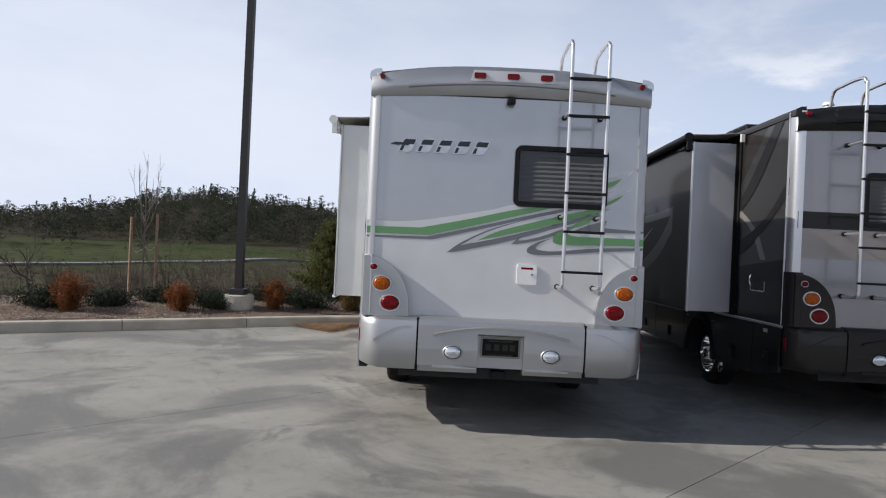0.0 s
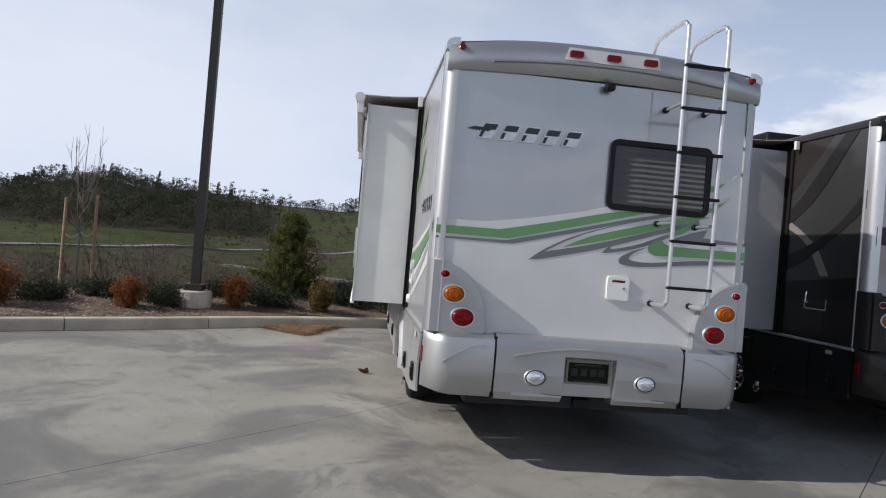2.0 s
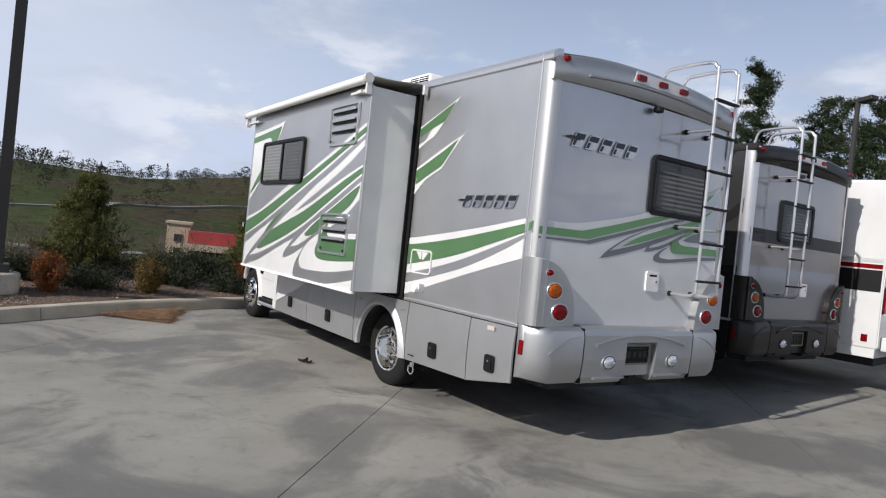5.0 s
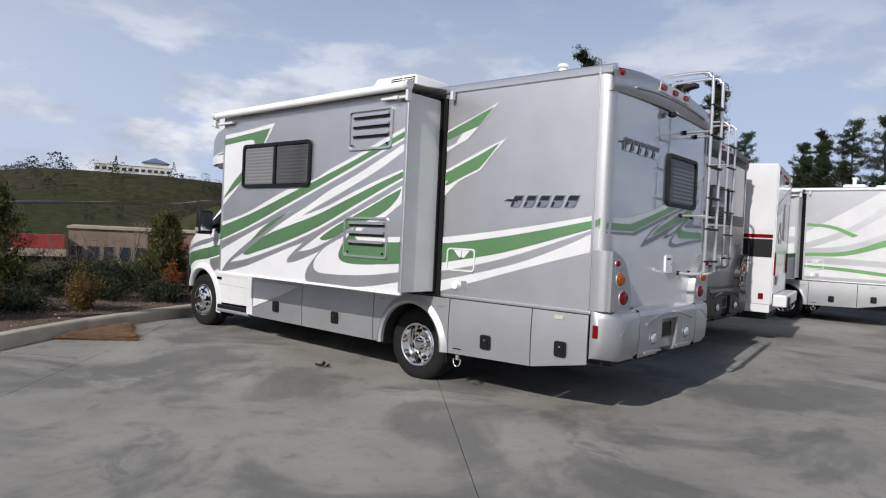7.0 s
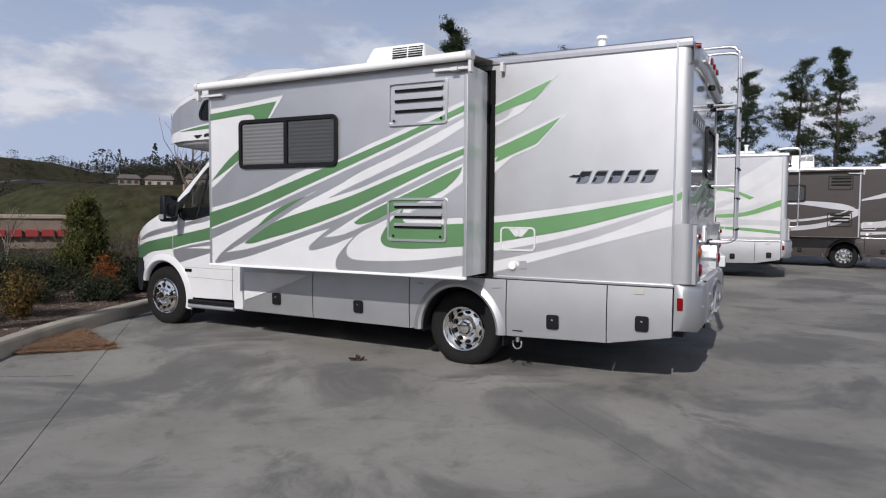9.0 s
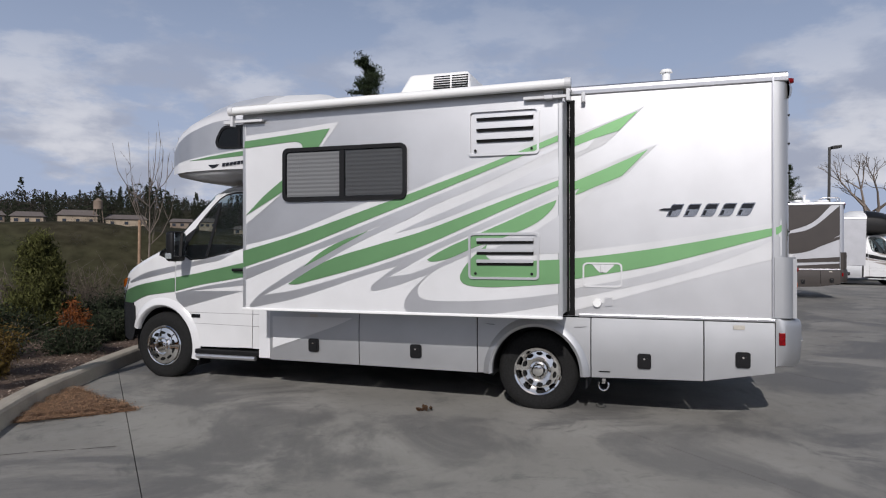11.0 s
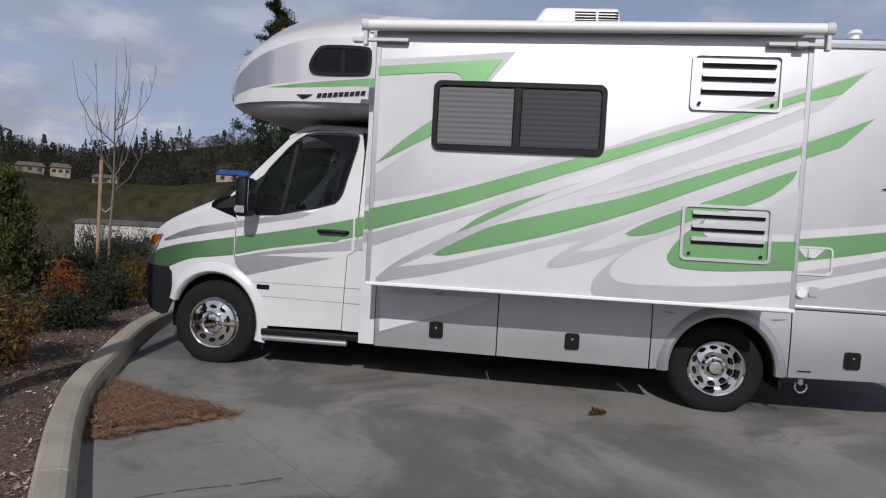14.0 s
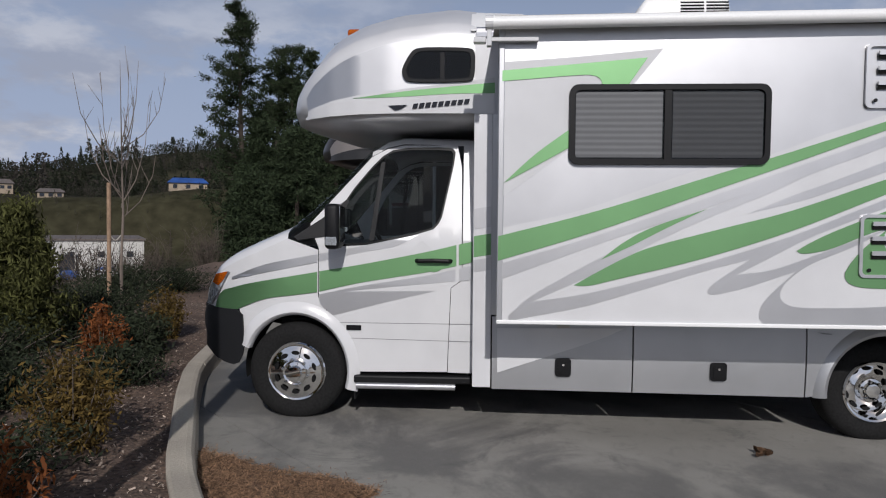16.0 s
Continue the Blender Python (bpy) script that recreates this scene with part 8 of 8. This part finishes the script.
motorhome(pose(12.8, 5.2, 0) @ LEVEL, ICON_PAL, [("white", [[(4.9, 0.95), (1.8, 0.95)], [(1.8, 0.95), (1.8, 2.1)], [(1.8, 2.1), (4.9, 1.7)]]), ("silver", [[(4.9, 1.5), (3.2, 1.6), (1.8, 1.9)], [(1.8, 1.9), (1.8, 1.75)], [(1.8, 1.75), (3.2, 1.45), (4.9, 1.4)]]), ("green", [[(4.9, 1.2), (3.2, 1.3), (1.8, 1.5)], [(1.8, 1.5), (1.8, 1.42)], [(1.8, 1.42), (3.2, 1.2), (4.9, 1.12)]])],
          ICON_WALL, [("white", [[(-1.14, 1.9), (1.14, 1.9)], [(1.14, 1.9), (1.14, 1.0)], [(1.14, 1.0), (-1.14, 1.0)]]), ("green", [[(-1.14, 1.8), (0.4, 2.1)], [(0.4, 2.1), (-1.14, 1.66)]])],
          "white and silver motorhome with light green swooshes")

COACH_PAL = dict(BROWN_PAL, body=TAUPE, slide_start=1.8, vents=True, cap=COACH_BROWN, awning=COACH_BROWN, white=PALE, skirt=COACH_BROWN, green=COACH_BROWN, ladder=(0.457, 0.757), rear_window=(0.057, 0.843))
COACH_WALL = [
    ("white", [[(1.72, 1.35), (0.9, 1.5), (0.08, 2.0)], [(0.08, 2.0), (0.08, 1.1)], [(0.08, 1.1), (1.72, 1.0)]]),
    ("green", [[(1.72, 1.75), (0.9, 1.95), (0.1, 2.5)], [(0.1, 2.5), (0.1, 2.35)], [(0.1, 2.35), (0.9, 1.85), (1.72, 1.68)]]),
    ("green", [[(1.72, 1.5), (0.9, 1.62), (0.1, 1.95)], [(0.1, 1.95), (0.1, 1.85)], [(0.1, 1.85), (0.9, 1.55), (1.72, 1.45)]]),
    ("white", [[(1.72, 2.0), (0.9, 2.2), (0.1, 2.9)], [(0.1, 2.9), (0.35, 2.9)], [(0.35, 2.9), (0.9, 2.35), (1.72, 2.05)]]),
    ("green", [[(1.72, 1.2), (0.08, 1.3)], [(0.08, 1.3), (0.08, 1.15)], [(0.08, 1.15), (1.72, 1.1)]]),
]
COACH_SLIDE = [
    ("white", [[(4.9, 2.05), (3.2, 2.0), (2.2, 1.9), (1.8, 1.7)], [(1.8, 1.7), (2.4, 1.75), (3.4, 1.9), (4.9, 1.98)]]),
    ("white", [[(4.9, 1.2), (3.4, 1.25), (2.4, 1.45), (1.8, 1.8)], [(1.8, 1.8), (1.8, 1.6)], [(1.8, 1.6), (2.4, 1.3), (3.4, 1.12), (4.9, 1.08)]]),
    ("white", [[(4.9, 1.4), (3.4, 1.45), (2.4, 1.62), (1.9, 1.85)], [(1.9, 1.85), (2.4, 1.56), (3.4, 1.38), (4.9, 1.34)]]),
]
coach = motorhome(pose(18.2, 1.5, 0) @ LEVEL, COACH_PAL, COACH_SLIDE, COACH_WALL, BROWN_REAR_GFX, "brown and tan motorhome with pale swooshes")
repaint(coach, {"side_wall": COACH_BROWN, "slide_skin": COACH_BROWN})
VAN_PAL = dict(BROWN_PAL, both_sides=True, green=BLACK, white=PALE, cab=WHITE, body=PALE, skirt=SKIRT_SILVER, over=DEEP_BROWN, front=WHITE, ladder=(0.457, 0.757))
motorhome(pose(28.2, 3.4, 0, 0, 0, 180) @ LEVEL, VAN_PAL, COACH_SLIDE, COACH_WALL, BROWN_REAR_GFX, "white and black motorhome parked nose outward")
motorhome(pose(33.0, 2.0, 0, 0, 0, 180) @ LEVEL, dict(VAN_PAL, over=PALE), COACH_SLIDE, COACH_WALL, BROWN_REAR_GFX, "white motorhome with a silver over-cab bunk")


def travel_trailer(x, y):
    """A square-built white caravan with a dark side band."""
    tr = thing("caravan", "square white caravan with a black and red side band", "caravan", pose(x, y, 0, 0, 0, 8))
    W, H = 1.13, 2.98
    part("body", box(-W, W, 0, 6.2, 0.62, H, 0.03), WHITE, tr, "white fibreglass body")
    part("skirt", box(-W + 0.01, W - 0.01, 0.02, 6.1, 0.50, 0.66, 0.01), WHITE, tr)
    for z0, z1, m in ((1.42, 1.72, BLACK), (1.74, 1.80, RED_LENS), (1.83, 1.88, SILVER)):
        part("band", box(-W - 0.006, -W + 0.01, 0.03, 6.15, z0, z1), m, tr)
    part("rear_band", sheet([[(-1.0, 2.05), (0.95, 2.55), (0.95, 2.72), (-1.0, 2.3)]], lambda a, b, d: Vector((a, -0.004 - d, b))), SILVER, tr)
    part("window", sheet([rounded(0.1, 0.68, 1.72, 2.38, 0.08)], lambda a, b, d: Vector((a, -0.002 - d, b)), 0.02), SILVER, tr, "pale tinted window")
    part("emblem", sheet([[(-0.75, 1.75), (-0.45, 2.02), (-0.12, 1.75), (-0.2, 1.75), (-0.45, 1.95), (-0.66, 1.75)]], lambda a, b, d: Vector((a, -0.003 - d, b)), 0.004), BADGE_DARK, tr)
    for k in range(5):
        part("emblem_bar", box(-0.62 + 0.11 * k, -0.54 + 0.11 * k, -0.008, -0.002, 1.66, 1.75), BADGE_DARK, tr)
    for s in (-1, 1):
        part("tail_lamp", box(s * 1.02 - 0.045, s * 1.02 + 0.045, -0.03, 0.0, 1.12, 1.5, 0.012), RED_LENS, tr, "tall red tail lamp")
        part("marker_lamp", box(s * 1.0 - 0.05, s * 1.0 + 0.05, -0.02, 0.0, 2.8, 2.85, 0.008), RED_LENS, tr)
        part("corner_trim", box(s * W - 0.02 * s - 0.012, s * W - 0.02 * s + 0.012, -0.008, 0.0, 0.66, H - 0.03), AC_WHITE, tr)
        for yy in (2.4,):
            wheel(tr, s * (W - 0.02), yy, 0.36, s, dual=True)
    for x0 in (-0.3, 0.0, 0.3):
        part("marker_lamp", box(x0 - 0.04, x0 + 0.04, -0.02, 0.0, 2.82, 2.86, 0.008), RED_LENS, tr)
    part("camera_housing", box(-0.04, 0.04, -0.06, 0.0, 2.72, 2.78, 0.01), BLACK, tr)
    part("reflector", box(-W - 0.008, -W + 0.0, 0.12, 0.2, 0.72, 0.82), RED_LENS, tr)
    part("rear_step", box(-0.95, 1.05, -0.22, 0.0, 0.60, 0.80, 0.02), WHITE, tr, "white rear bumper step")
    part("step_pad", box(-0.75, -0.5, -0.24, -0.2, 0.62, 0.76), BLACK, tr)
    part("plate", box(-0.72, -0.42, -0.012, 0.0, 0.95, 1.1), PLATE, tr)
    part("chassis", box(-0.8, 0.8, 0.1, 6.0, 0.36, 0.6), UNDER, tr)
    bm = box(-0.5, 0.3, 1.0, 2.0, H, H + 0.26, 0.1, 3)
    part("roof_unit", bm, AC_WHITE, tr)
    return tr


travel_trailer(7.72, 6.52)


def far_car(x, y, z, turn, body, label):
    """A saloon in the yard below: body, cabin glass and wheels."""
    car = thing("car", label, "car", pose(x, y, z, 0, 0, turn), group="cars in the yard")
    side = [(-2.1, 0.35), (-2.15, 0.75), (-1.5, 0.92), (-0.9, 1.38), (0.5, 1.42), (1.15, 0.95), (2.05, 0.8), (2.15, 0.4)]
    part("body", loft([[(a, w, b - (0.06 if abs(w) > 0.8 and b > 1 else 0.0)) for a, b in side] for w in (-0.86, -0.7, 0.7, 0.86)], close=True), body, car, "painted body")
    for s in (-1, 1):
        part("side_window", sheet([[(-1.2, 0.98), (-0.85, 1.3), (0.42, 1.33), (0.9, 0.98)]], lambda a, b, d: Vector((a, s * 0.868, b))), DARK_GLASS, car)
        for a in (-1.35, 1.35):
            part("wheel", cyl((a, s * 0.7, 0.32), (a, s * 0.88, 0.32), 0.32, n=14), RUBBER, car)
    return car


for f, body, label in ((0.06, WHITE, "white car in the yard"), (0.22, SILVER, "silver car in the yard"), (0.36, ROOF_BLUE, "blue car in the yard"), (0.66, WHITE, "white car in the yard"), (0.84, DEEP_BROWN, "dark car in the yard")):
    far_car(91.0 + 8.5 * f - 5.0, 78.5 - 14.0 * f - 3.2, -8.65, 32 + 40 * f, body, label)
